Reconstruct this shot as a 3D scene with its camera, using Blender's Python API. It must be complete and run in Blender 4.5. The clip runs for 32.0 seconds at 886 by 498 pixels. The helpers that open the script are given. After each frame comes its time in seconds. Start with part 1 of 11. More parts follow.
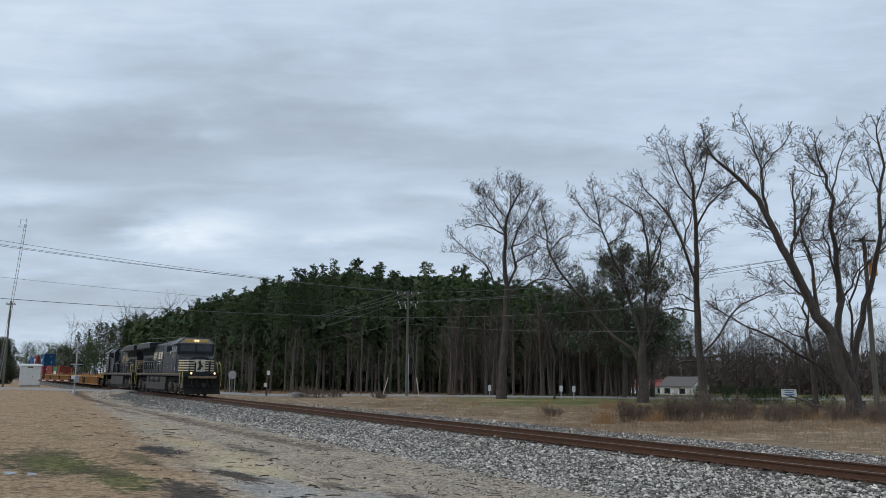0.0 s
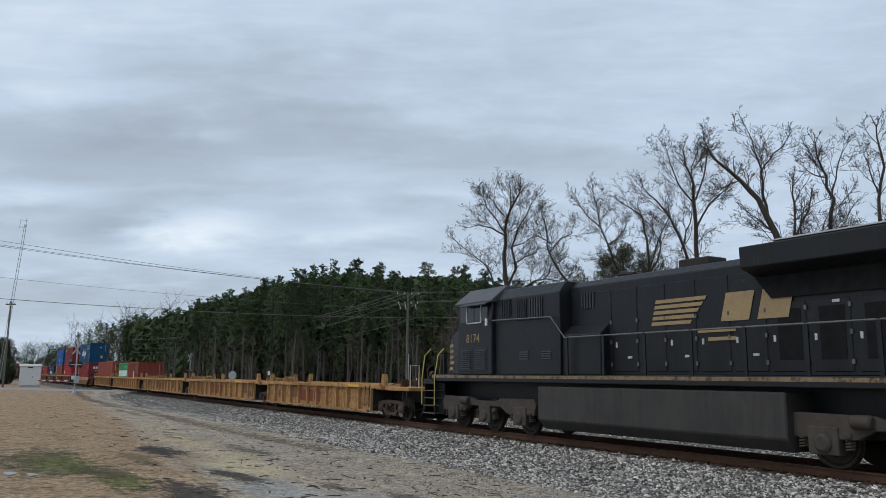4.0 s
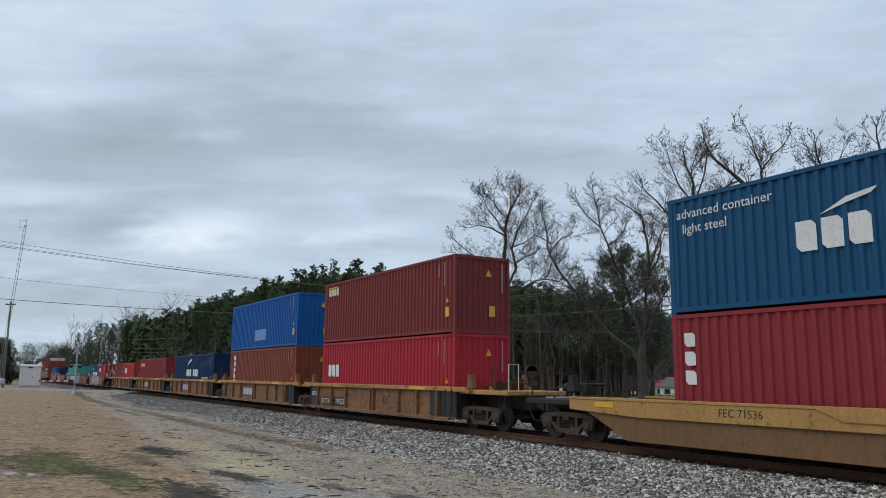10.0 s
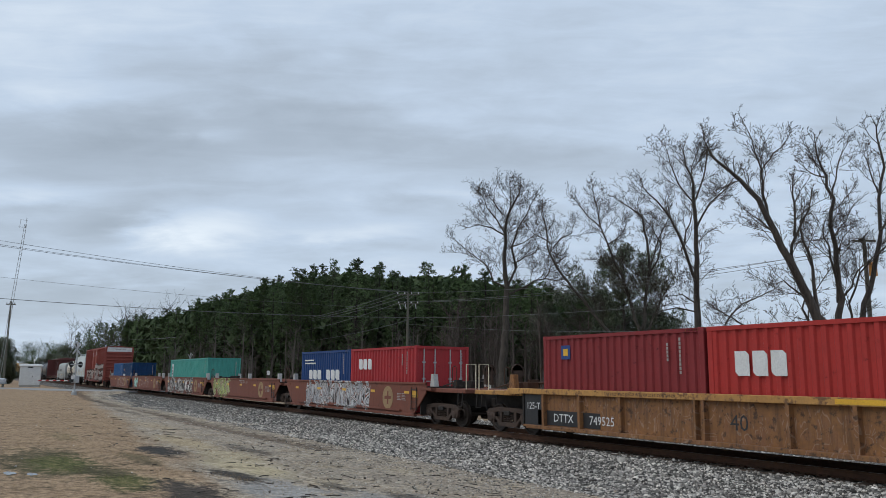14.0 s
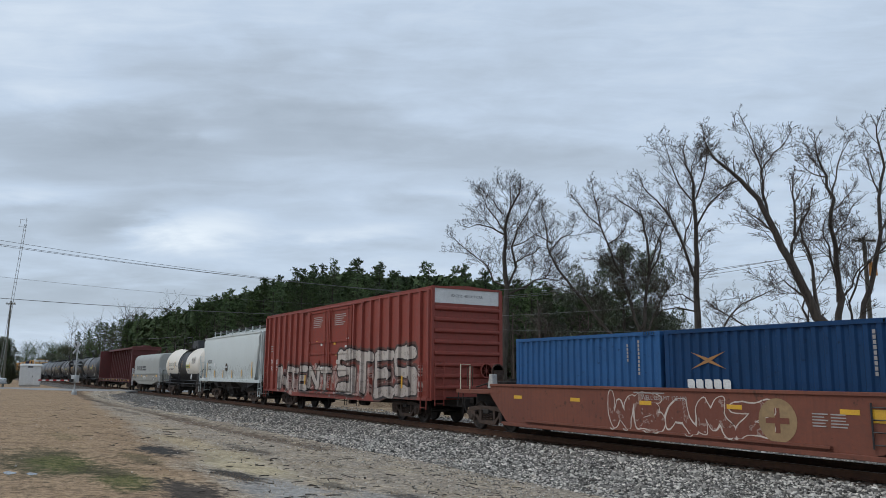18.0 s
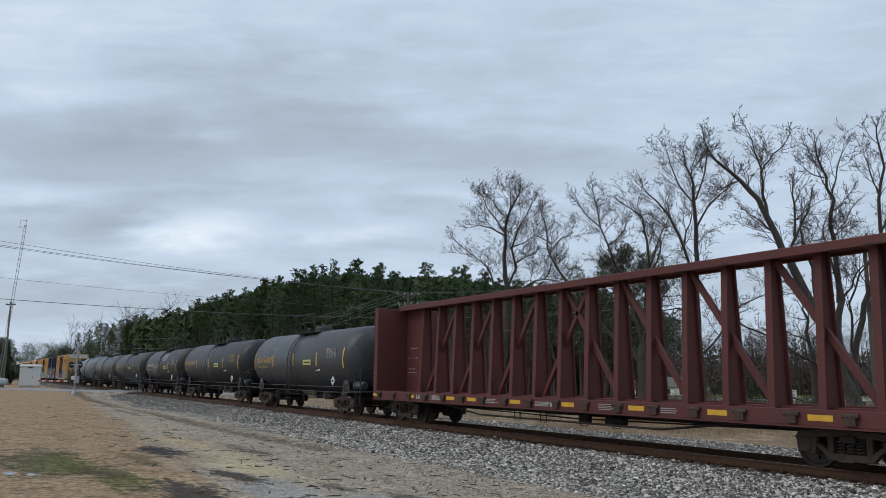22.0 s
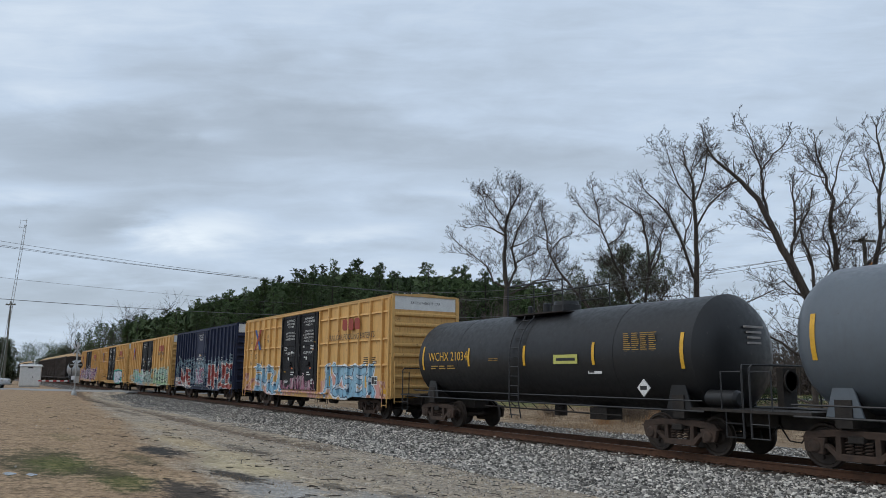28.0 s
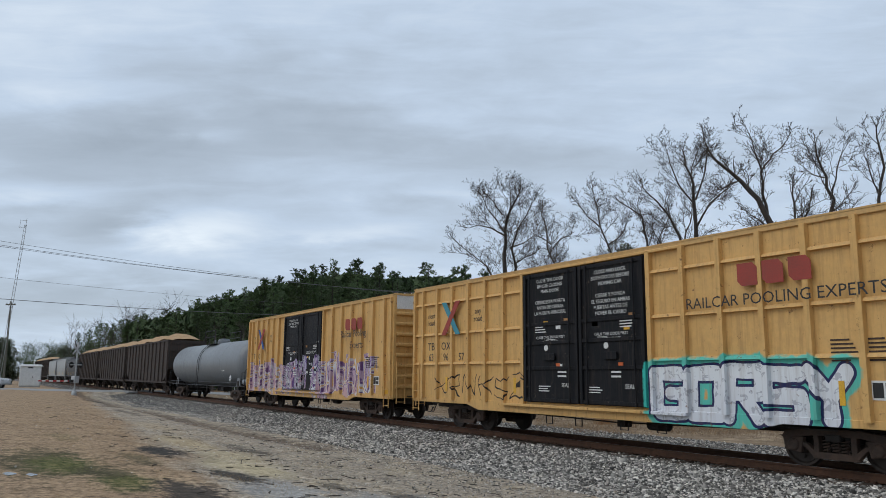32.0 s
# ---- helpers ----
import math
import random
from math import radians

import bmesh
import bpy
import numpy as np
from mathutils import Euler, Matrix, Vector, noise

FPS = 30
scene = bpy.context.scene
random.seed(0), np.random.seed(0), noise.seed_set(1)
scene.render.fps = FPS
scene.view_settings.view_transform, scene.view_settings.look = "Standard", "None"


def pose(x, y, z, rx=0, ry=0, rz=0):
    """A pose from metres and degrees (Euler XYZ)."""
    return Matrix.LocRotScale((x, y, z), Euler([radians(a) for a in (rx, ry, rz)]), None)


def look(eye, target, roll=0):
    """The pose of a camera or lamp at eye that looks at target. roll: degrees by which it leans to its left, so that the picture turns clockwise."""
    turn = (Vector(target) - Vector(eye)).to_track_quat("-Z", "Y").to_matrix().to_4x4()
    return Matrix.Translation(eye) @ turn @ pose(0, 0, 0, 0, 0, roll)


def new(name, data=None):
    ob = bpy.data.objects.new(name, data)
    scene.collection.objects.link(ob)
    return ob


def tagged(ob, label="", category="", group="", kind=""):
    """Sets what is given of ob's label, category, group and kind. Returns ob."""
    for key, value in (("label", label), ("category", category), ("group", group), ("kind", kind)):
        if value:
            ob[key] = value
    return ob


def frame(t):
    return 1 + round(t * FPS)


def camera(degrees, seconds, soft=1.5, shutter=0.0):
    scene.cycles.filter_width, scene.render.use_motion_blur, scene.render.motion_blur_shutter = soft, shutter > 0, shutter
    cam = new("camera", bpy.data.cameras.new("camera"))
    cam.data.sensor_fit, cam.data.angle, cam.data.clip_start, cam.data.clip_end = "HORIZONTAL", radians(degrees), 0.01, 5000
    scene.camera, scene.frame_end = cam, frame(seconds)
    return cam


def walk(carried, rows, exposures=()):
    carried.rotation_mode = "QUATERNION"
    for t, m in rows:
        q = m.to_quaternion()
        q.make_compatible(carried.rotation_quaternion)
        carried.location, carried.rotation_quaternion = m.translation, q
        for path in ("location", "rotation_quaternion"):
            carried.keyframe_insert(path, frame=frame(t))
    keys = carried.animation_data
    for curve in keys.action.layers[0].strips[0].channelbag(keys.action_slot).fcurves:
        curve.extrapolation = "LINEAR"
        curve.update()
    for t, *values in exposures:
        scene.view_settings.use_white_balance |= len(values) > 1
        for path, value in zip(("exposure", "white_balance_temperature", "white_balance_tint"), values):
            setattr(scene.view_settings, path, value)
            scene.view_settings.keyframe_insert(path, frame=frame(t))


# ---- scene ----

# ---- camera ----
EYE = Vector((0.0, -16.024, 1.778))
YAW, PITCH, ROLL = 58.947, 9.376, 0.514


def heading(pitch):
    """A look of the camera, raised by so many degrees."""
    y, p = radians(YAW), radians(pitch)
    way = Vector((-math.sin(y) * math.cos(p), math.cos(y) * math.cos(p), math.sin(p)))
    return look(EYE, EYE + way, ROLL)


cam = camera(59.54, 32.0, soft=0.6)
# a phone held by hand: it nods by less than a tenth of a degree
walk(cam, [(t, heading(PITCH + d)) for t, d in (
    (0, -0.04), (2, 0.0), (6, -0.03), (7, 0.0), (13, 0.0), (14, -0.03), (16.5, -0.1), (17, -0.06),
    (19, -0.04), (20, 0.0), (28, 0.0), (29, 0.08), (30, 0.06), (31, 0.0), (32, 0.0))])

# travel of the train: seconds and metres
TRAVEL = ((0, 0.0), (3.5, 71.93), (6, 122.94), (9, 184.56), (12, 246.05), (14.5, 296.51), (17, 347.04),
          (20, 407.54), (23, 469.19), (25.5, 519.75), (28, 570.32), (30, 611.95), (32, 653.49))


def site(a, d, z=0.0):
    """A place a metres along the road and d metres away from the camera's foot, square to the road."""
    s, c = math.sin(radians(YAW)), math.cos(radians(YAW))
    return Vector((EYE.x + a * c - d * s, EYE.y + a * s + d * c, z))


def lerp(a, b, k):
    return a + (b - a) * k


def step(a, b, x):
    k = min(1.0, max(0.0, (x - a) / (b - a)))
    return k * k * (3 - 2 * k)


# ---- sky and light ----
def nodes_of(tree):
    tree.nodes.clear()
    return tree.nodes, tree.links


def math_node(tree, op, a, b=None, clamp=False):
    n = tree.nodes.new("ShaderNodeMath")
    n.operation, n.use_clamp = op, clamp
    for i, v in enumerate((a, b)):
        if v is None:
            continue
        if isinstance(v, (int, float)):
            n.inputs[i].default_value = v
        else:
            tree.links.new(v, n.inputs[i])
    return n.outputs[0]


def mix_node(tree, fac, a, b, mode="MIX"):
    n = tree.nodes.new("ShaderNodeMix")
    n.data_type, n.blend_type = "RGBA", mode
    for i, v in ((0, fac), (6, a), (7, b)):
        if isinstance(v, (int, float)):
            n.inputs[i].default_value = v
        elif isinstance(v, (tuple, list)):
            n.inputs[i].default_value = (*v, 1.0)[:4]
        else:
            tree.links.new(v, n.inputs[i])
    return n.outputs[2]


def noise_node(tree, vec, scale, detail=4.0, rough=0.55, warp=0.0):
    n = tree.nodes.new("ShaderNodeTexNoise")
    n.inputs["Scale"].default_value, n.inputs["Detail"].default_value = scale, detail
    n.inputs["Roughness"].default_value, n.inputs["Distortion"].default_value = rough, warp
    if vec is not None:
        tree.links.new(vec, n.inputs["Vector"])
    return n.outputs["Fac"]


def ramp_node(tree, fac, stops):
    n = tree.nodes.new("ShaderNodeValToRGB")
    els = n.color_ramp.elements
    while len(els) < len(stops):
        els.new(0.5)
    for e, (p, c) in zip(els, stops):
        e.position = p
        e.color = (c, c, c, 1) if isinstance(c, (int, float)) else (*c, 1)
    tree.links.new(fac, n.inputs[0])
    return n.outputs[0]


def sky_world():
    w = bpy.data.worlds.new("overcast")
    scene.world = w
    w.use_nodes = True
    t = w.node_tree
    n, l = nodes_of(t)
    co = n.new("ShaderNodeTexCoord")
    sep = n.new("ShaderNodeSeparateXYZ")
    l.new(co.outputs["Generated"], sep.inputs[0])
    # cloud deck: the direction met with a level sheet
    zc = math_node(t, "ADD", math_node(t, "MAXIMUM", sep.outputs[2], 0.0), 0.10)
    px, py = math_node(t, "DIVIDE", sep.outputs[0], zc), math_node(t, "DIVIDE", sep.outputs[1], zc)
    deck = n.new("ShaderNodeCombineXYZ")
    l.new(px, deck.inputs[0]), l.new(py, deck.inputs[1])
    deck.inputs[2].default_value = 3.7
    turn = n.new("ShaderNodeMapping")
    turn.inputs["Rotation"].default_value = (0, 0, radians(-YAW - 8))
    turn.inputs["Scale"].default_value = (0.95, 1.10, 1.0)
    l.new(deck.outputs[0], turn.inputs[0])
    big = noise_node(t, turn.outputs[0], 0.55, 3.0, 0.5, 0.3)
    mid = noise_node(t, turn.outputs[0], 2.0, 6.0, 0.55, 0.25)
    # main shapes of the deck over the wood, as soft lobes in azimuth and height
    s, c = math.sin(radians(YAW)), math.cos(radians(YAW))
    ahead = math_node(t, "MAXIMUM", math_node(t, "ADD", math_node(t, "MULTIPLY", sep.outputs[0], -s), math_node(t, "MULTIPLY", sep.outputs[1], c)), 0.05)
    side = math_node(t, "ADD", math_node(t, "MULTIPLY", sep.outputs[0], c), math_node(t, "MULTIPLY", sep.outputs[1], s))
    u, v = math_node(t, "DIVIDE", side, ahead), math_node(t, "DIVIDE", sep.outputs[2], ahead)
    wob = math_node(t, "MULTIPLY", math_node(t, "SUBTRACT", mid, 0.5), 0.16)
    # streaks drawn out along the horizon
    flat = n.new("ShaderNodeCombineXYZ")
    l.new(math_node(t, "MULTIPLY", u, 1.0), flat.inputs[0]), l.new(math_node(t, "MULTIPLY", v, 5.5), flat.inputs[1])
    thin = noise_node(t, flat.outputs[0], 6.5, 7.0, 0.6, 0.5)
    cover = math_node(t, "ADD", 0.512, math_node(t, "MULTIPLY", math_node(t, "SUBTRACT", big, 0.5), 0.28))
    cover = math_node(t, "ADD", cover, math_node(t, "MULTIPLY", math_node(t, "SUBTRACT", mid, 0.5), 0.24))
    cover = math_node(t, "ADD", cover, math_node(t, "MULTIPLY", math_node(t, "SUBTRACT", thin, 0.5), 0.17))
    for u0, v0, ru, rv, gain in ((-0.48, 0.305, 0.17, 0.045, -0.15), (-0.18, 0.315, 0.20, 0.035, -0.09), (-0.31, 0.318, 0.05, 0.010, 0.08), (-0.50, 0.37, 0.13, 0.020, 0.06),
                                 (-0.435, 0.190, 0.05, 0.020, -0.15), (-0.31, 0.193, 0.09, 0.020, 0.20), (-0.52, 0.235, 0.09, 0.018, 0.11), (-0.105, 0.190, 0.08, 0.012, 0.11),
                                 (0.01, 0.235, 0.10, 0.012, 0.08), (-0.017, 0.150, 0.06, 0.020, 0.06), (0.383, 0.20, 0.14, 0.045, 0.10), (-0.45, 0.105, 0.28, 0.030, -0.08),
                                 (0.11, 0.29, 0.17, 0.030, -0.07), (-0.45, 0.50, 0.40, 0.060, 0.07), (0.35, 0.50, 0.35, 0.14, 0.05), (-0.25, 0.42, 0.18, 0.030, -0.05)):
        du = math_node(t, "DIVIDE", math_node(t, "ADD", math_node(t, "SUBTRACT", u, u0), wob), ru)
        dv = math_node(t, "DIVIDE", math_node(t, "ADD", math_node(t, "SUBTRACT", v, v0), math_node(t, "MULTIPLY", wob, 0.35)), rv)
        r2 = math_node(t, "ADD", math_node(t, "MULTIPLY", du, du), math_node(t, "MULTIPLY", dv, dv))
        lobe = math_node(t, "POWER", 2.718, math_node(t, "MULTIPLY", r2, -1.0))
        cover = math_node(t, "ADD", cover, math_node(t, "MULTIPLY", lobe, gain))
    clouds = ramp_node(t, cover, ((0.26, (0.33, 0.390, 0.46)), (0.44, (0.45, 0.532, 0.635)), (0.55, (0.56, 0.672, 0.82)), (0.76, (0.84, 0.930, 1.02))))
    sky = n.new("ShaderNodeTexSky")
    sky.sky_type, sky.sun_disc = "NISHITA", False
    sky.sun_elevation, sky.sun_rotation = radians(38), radians(200)
    dim = mix_node(t, 1.0, sky.outputs[0], (0.10, 0.10, 0.10), "MULTIPLY")
    full = mix_node(t, 0.92, dim, clouds)
    bg = n.new("ShaderNodeBackground")
    bg.inputs[1].default_value = 1.0
    l.new(full, bg.inputs[0])
    out = n.new("ShaderNodeOutputWorld")
    l.new(bg.outputs[0], out.inputs[0])


sky_world()
sun = new("sun", bpy.data.lights.new("sun", "SUN"))
sun.data.energy, sun.data.angle, sun.data.color = 1.0, radians(40), (1.0, 0.96, 0.90)
sun.matrix_world = look((0, 0, 50), (0 + 8, 30, 12))
scene.view_settings.exposure = 0.0

# ---- materials ----
def surface(name, a, b, scale=3.0, rough=0.8, metal=0.0, bump=0.2, fine=40.0, squash=(1, 1, 1), worn=None, wear=0.0, streak=0.0, vary=0.0, anchor=None, spray=None, coat=0.0, shine=0.5, grain=0.30):
    """A painted or natural surface: two colours in large patches, fine grain, rust or dirt that shows through,
    runs of dirt down upright faces, and a change from piece to piece."""
    m = bpy.data.materials.new(name)
    m.use_nodes = True
    t = m.node_tree
    n, l = nodes_of(t)
    co = n.new("ShaderNodeTexCoord")
    if anchor:
        co.object = anchor
    vec = co.outputs["Object"]
    mp = n.new("ShaderNodeMapping")
    mp.inputs["Scale"].default_value = squash
    l.new(vec, mp.inputs[0])
    big = noise_node(t, mp.outputs[0], scale, 5.0, 0.6)
    small = noise_node(t, mp.outputs[0], scale * fine / 3, 4.0, 0.65)
    f = ramp_node(t, big, ((0.32, 0.0), (0.68, 1.0)))
    col = mix_node(t, f, a, b)
    col = mix_node(t, grain, col, mix_node(t, 1.0, col, ramp_node(t, small, ((0.25, 0.25), (0.75, 1.6))), "MULTIPLY"))
    if vary:
        info = n.new("ShaderNodeObjectInfo")
        k = math_node(t, "ADD", math_node(t, "MULTIPLY", info.outputs["Random"], 2 * vary), 1 - vary)
        grey = n.new("ShaderNodeCombineColor")
        for i in range(3):
            l.new(k, grey.inputs[i])
        col = mix_node(t, 1.0, col, grey.outputs[0], "MULTIPLY")
    if spray:
        col = spray(t, vec, col)
    if streak:
        ms = n.new("ShaderNodeMapping")
        ms.inputs["Scale"].default_value = (7.0, 7.0, 0.55)
        l.new(vec, ms.inputs[0])
        runs = ramp_node(t, noise_node(t, ms.outputs[0], 1.6, 4.0, 0.6), ((0.48, 0.0), (0.72, streak)))
        col = mix_node(t, runs, col, worn or (0.05, 0.04, 0.03))
    if wear:
        rub = ramp_node(t, noise_node(t, vec, 4.5, 8.0, 0.72), ((0.64 - wear * 0.22, 0.0), (0.70 - wear * 0.18, 0.9)))
        col = mix_node(t, rub, col, worn or (0.09, 0.04, 0.02))
    p = n.new("ShaderNodeBsdfPrincipled")
    l.new(col, p.inputs["Base Color"])
    p.inputs["Metallic"].default_value = metal
    rr = ramp_node(t, small, ((0.3, max(0.05, rough - 0.12)), (0.7, min(1.0, rough + 0.12))))
    l.new(rr, p.inputs["Roughness"])
    p.inputs["Coat Weight"].default_value = coat
    p.inputs["Specular IOR Level"].default_value = shine
    if bump:
        bp = n.new("ShaderNodeBump")
        bp.inputs["Strength"].default_value, bp.inputs["Distance"].default_value = bump, 0.02
        l.new(small, bp.inputs["Height"])
        l.new(bp.outputs[0], p.inputs["Normal"])
    out = n.new("ShaderNodeOutputMaterial")
    l.new(p.outputs[0], out.inputs[0])
    return m


def glow(name, colour, power):
    m = bpy.data.materials.new(name)
    m.use_nodes = True
    n, l = nodes_of(m.node_tree)
    e = n.new("ShaderNodeEmission")
    e.inputs[0].default_value, e.inputs[1].default_value = (*colour, 1), power
    o = n.new("ShaderNodeOutputMaterial")
    l.new(e.outputs[0], o.inputs[0])
    return m


def spraying(x0, x1, z0, z1, inks, seed, dense=0.5, size=1.0, blank=0.0):
    """Graffiti sprayed on a car's near side between x0..x1 and z0..z1: swelling shapes in two inks,
    with bright edges, a dark outline and loose ends. inks: fill, second fill, highlight, outline."""
    def paint(t, vec, col):
        n, l = t.nodes, t.links
        sep = n.new("ShaderNodeSeparateXYZ")
        l.new(vec, sep.inputs[0])
        mp = n.new("ShaderNodeMapping")
        mp.inputs["Location"].default_value = (seed * 3.1, 0, seed * 1.7)
        mp.inputs["Scale"].default_value = (1.25 / size, 0.0, 0.62 / size)
        l.new(vec, mp.inputs[0])
        wn = n.new("ShaderNodeTexNoise")
        wn.inputs["Scale"].default_value, wn.inputs["Detail"].default_value = 1.1, 1.5
        l.new(mp.outputs[0], wn.inputs["Vector"])
        off = n.new("ShaderNodeVectorMath")
        off.operation = "MULTIPLY_ADD"
        off.inputs[1].default_value = (0.8, 0.0, 1.1)
        l.new(wn.outputs["Color"], off.inputs[0]), l.new(mp.outputs[0], off.inputs[2])
        cell, rim = n.new("ShaderNodeTexVoronoi"), n.new("ShaderNodeTexVoronoi")
        rim.feature = "DISTANCE_TO_EDGE"
        for vo in (cell, rim):
            vo.inputs["Scale"].default_value, vo.inputs["Randomness"].default_value = 1.5, 0.85
            l.new(off.outputs[0], vo.inputs["Vector"])
        pick = n.new("ShaderNodeSeparateColor")
        l.new(cell.outputs["Color"], pick.inputs[0])
        form = noise_node(t, off.outputs[0], 2.3, 1.0, 0.4, 0.6)
        tone = noise_node(t, mp.outputs[0], 0.8, 2.0, 0.5)
        lift = math_node(t, "ADD", math_node(t, "MULTIPLY", math_node(t, "SUBTRACT", tone, 0.5), 0.5), math_node(t, "MULTIPLY", math_node(t, "SUBTRACT", pick.outputs[0], 0.5), 0.55))

        def inside(axis, lo, hi):
            v = math_node(t, "ADD", sep.outputs[axis], lift)
            return math_node(t, "MULTIPLY", math_node(t, "GREATER_THAN", v, lo), math_node(t, "LESS_THAN", v, hi))
        box = math_node(t, "MULTIPLY", inside(0, x0, x1), inside(2, z0, z1))
        box = math_node(t, "MULTIPLY", box, math_node(t, "LESS_THAN", sep.outputs[1], 0.0))
        # fills shade from letter foot to head and change from letter to letter
        up = math_node(t, "DIVIDE", math_node(t, "SUBTRACT", sep.outputs[2], z0), z1 - z0, True)
        fill = mix_node(t, math_node(t, "MULTIPLY", math_node(t, "ADD", up, pick.outputs[1]), 0.5), inks[1], inks[0])
        fill = mix_node(t, ramp_node(t, form, ((0.57, 0.0), (0.58, 1.0), (0.63, 1.0), (0.64, 0.0))), fill, inks[2])
        ink = mix_node(t, ramp_node(t, form, ((0.36, 1.0), (0.375, 0.0))), fill, inks[3])
        edge = rim.outputs["Distance"]
        ink = mix_node(t, ramp_node(t, form, ((0.452, 0.0), (0.458, 1.0), (0.478, 1.0), (0.484, 0.0))), ink, inks[3])
        ink = mix_node(t, ramp_node(t, edge, ((0.095, 1.0), (0.105, 0.0))), ink, inks[3])
        ink = mix_node(t, ramp_node(t, edge, ((0.060, 1.0), (0.068, 0.0))), ink, inks[2])
        shown = ramp_node(t, form, ((0.20 + blank * 0.55, 0.0), (0.215 + blank * 0.55, 1.0)))
        shown = math_node(t, "MULTIPLY", shown, ramp_node(t, edge, ((0.018, 0.0), (0.026, 1.0))))
        k = math_node(t, "MULTIPLY", math_node(t, "MULTIPLY", box, shown), dense)
        return mix_node(t, k, col, ink)
    return paint


def two(a, b):
    """Two coats of spray, one over the other."""
    return lambda t, vec, col: b(t, vec, a(t, vec, col))


# strokes of block letters in a unit cell
STROKES = {"A": ((0, 0, 0.5, 1), (0.5, 1, 1, 0), (0.22, 0.4, 0.78, 0.4)), "W": ((0, 1, 0.22, 0), (0.22, 0, 0.5, 0.75), (0.5, 0.75, 0.78, 0), (0.78, 0, 1, 1)),
           "E": ((0, 0, 0, 1), (0, 1, 1, 1), (0, 0.5, 0.8, 0.5), (0, 0, 1, 0)), "G": ((1, 1, 0, 1), (0, 1, 0, 0), (0, 0, 1, 0), (1, 0, 1, 0.5), (1, 0.5, 0.5, 0.5)),
           "O": ((0, 0, 0, 1), (0, 1, 1, 1), (1, 1, 1, 0), (1, 0, 0, 0)), "R": ((0, 0, 0, 1), (0, 1, 1, 1), (1, 1, 1, 0.5), (1, 0.5, 0, 0.5), (0.4, 0.5, 1, 0)),
           "S": ((1, 1, 0, 1), (0, 1, 0, 0.5), (0, 0.5, 1, 0.5), (1, 0.5, 1, 0), (1, 0, 0, 0)), "Y": ((0, 1, 0.5, 0.45), (1, 1, 0.5, 0.45), (0.5, 0.45, 0.5, 0)),
           "H": ((0, 0, 0.1, 1), (1, 0, 0.85, 1), (0.05, 0.5, 0.92, 0.42)), "M": ((0, 0, 0.15, 1), (0.15, 1, 0.5, 0.35), (0.5, 0.35, 0.85, 1), (0.85, 1, 1, 0)),
           "Z": ((0, 1, 1, 0.9), (1, 0.9, 0, 0.05), (0, 0.05, 1, 0)), "K": ((0, 0, 0, 1), (0, 0.45, 1, 1), (0.3, 0.6, 1, 0)), "T": ((0, 1, 1, 0.95), (0.5, 0.95, 0.45, 0)),
           "N": ((0, 0, 0.05, 1), (0.05, 1, 0.95, 0), (0.95, 0, 1, 1)), "X": ((0, 0, 1, 1), (0, 1, 1, 0))}


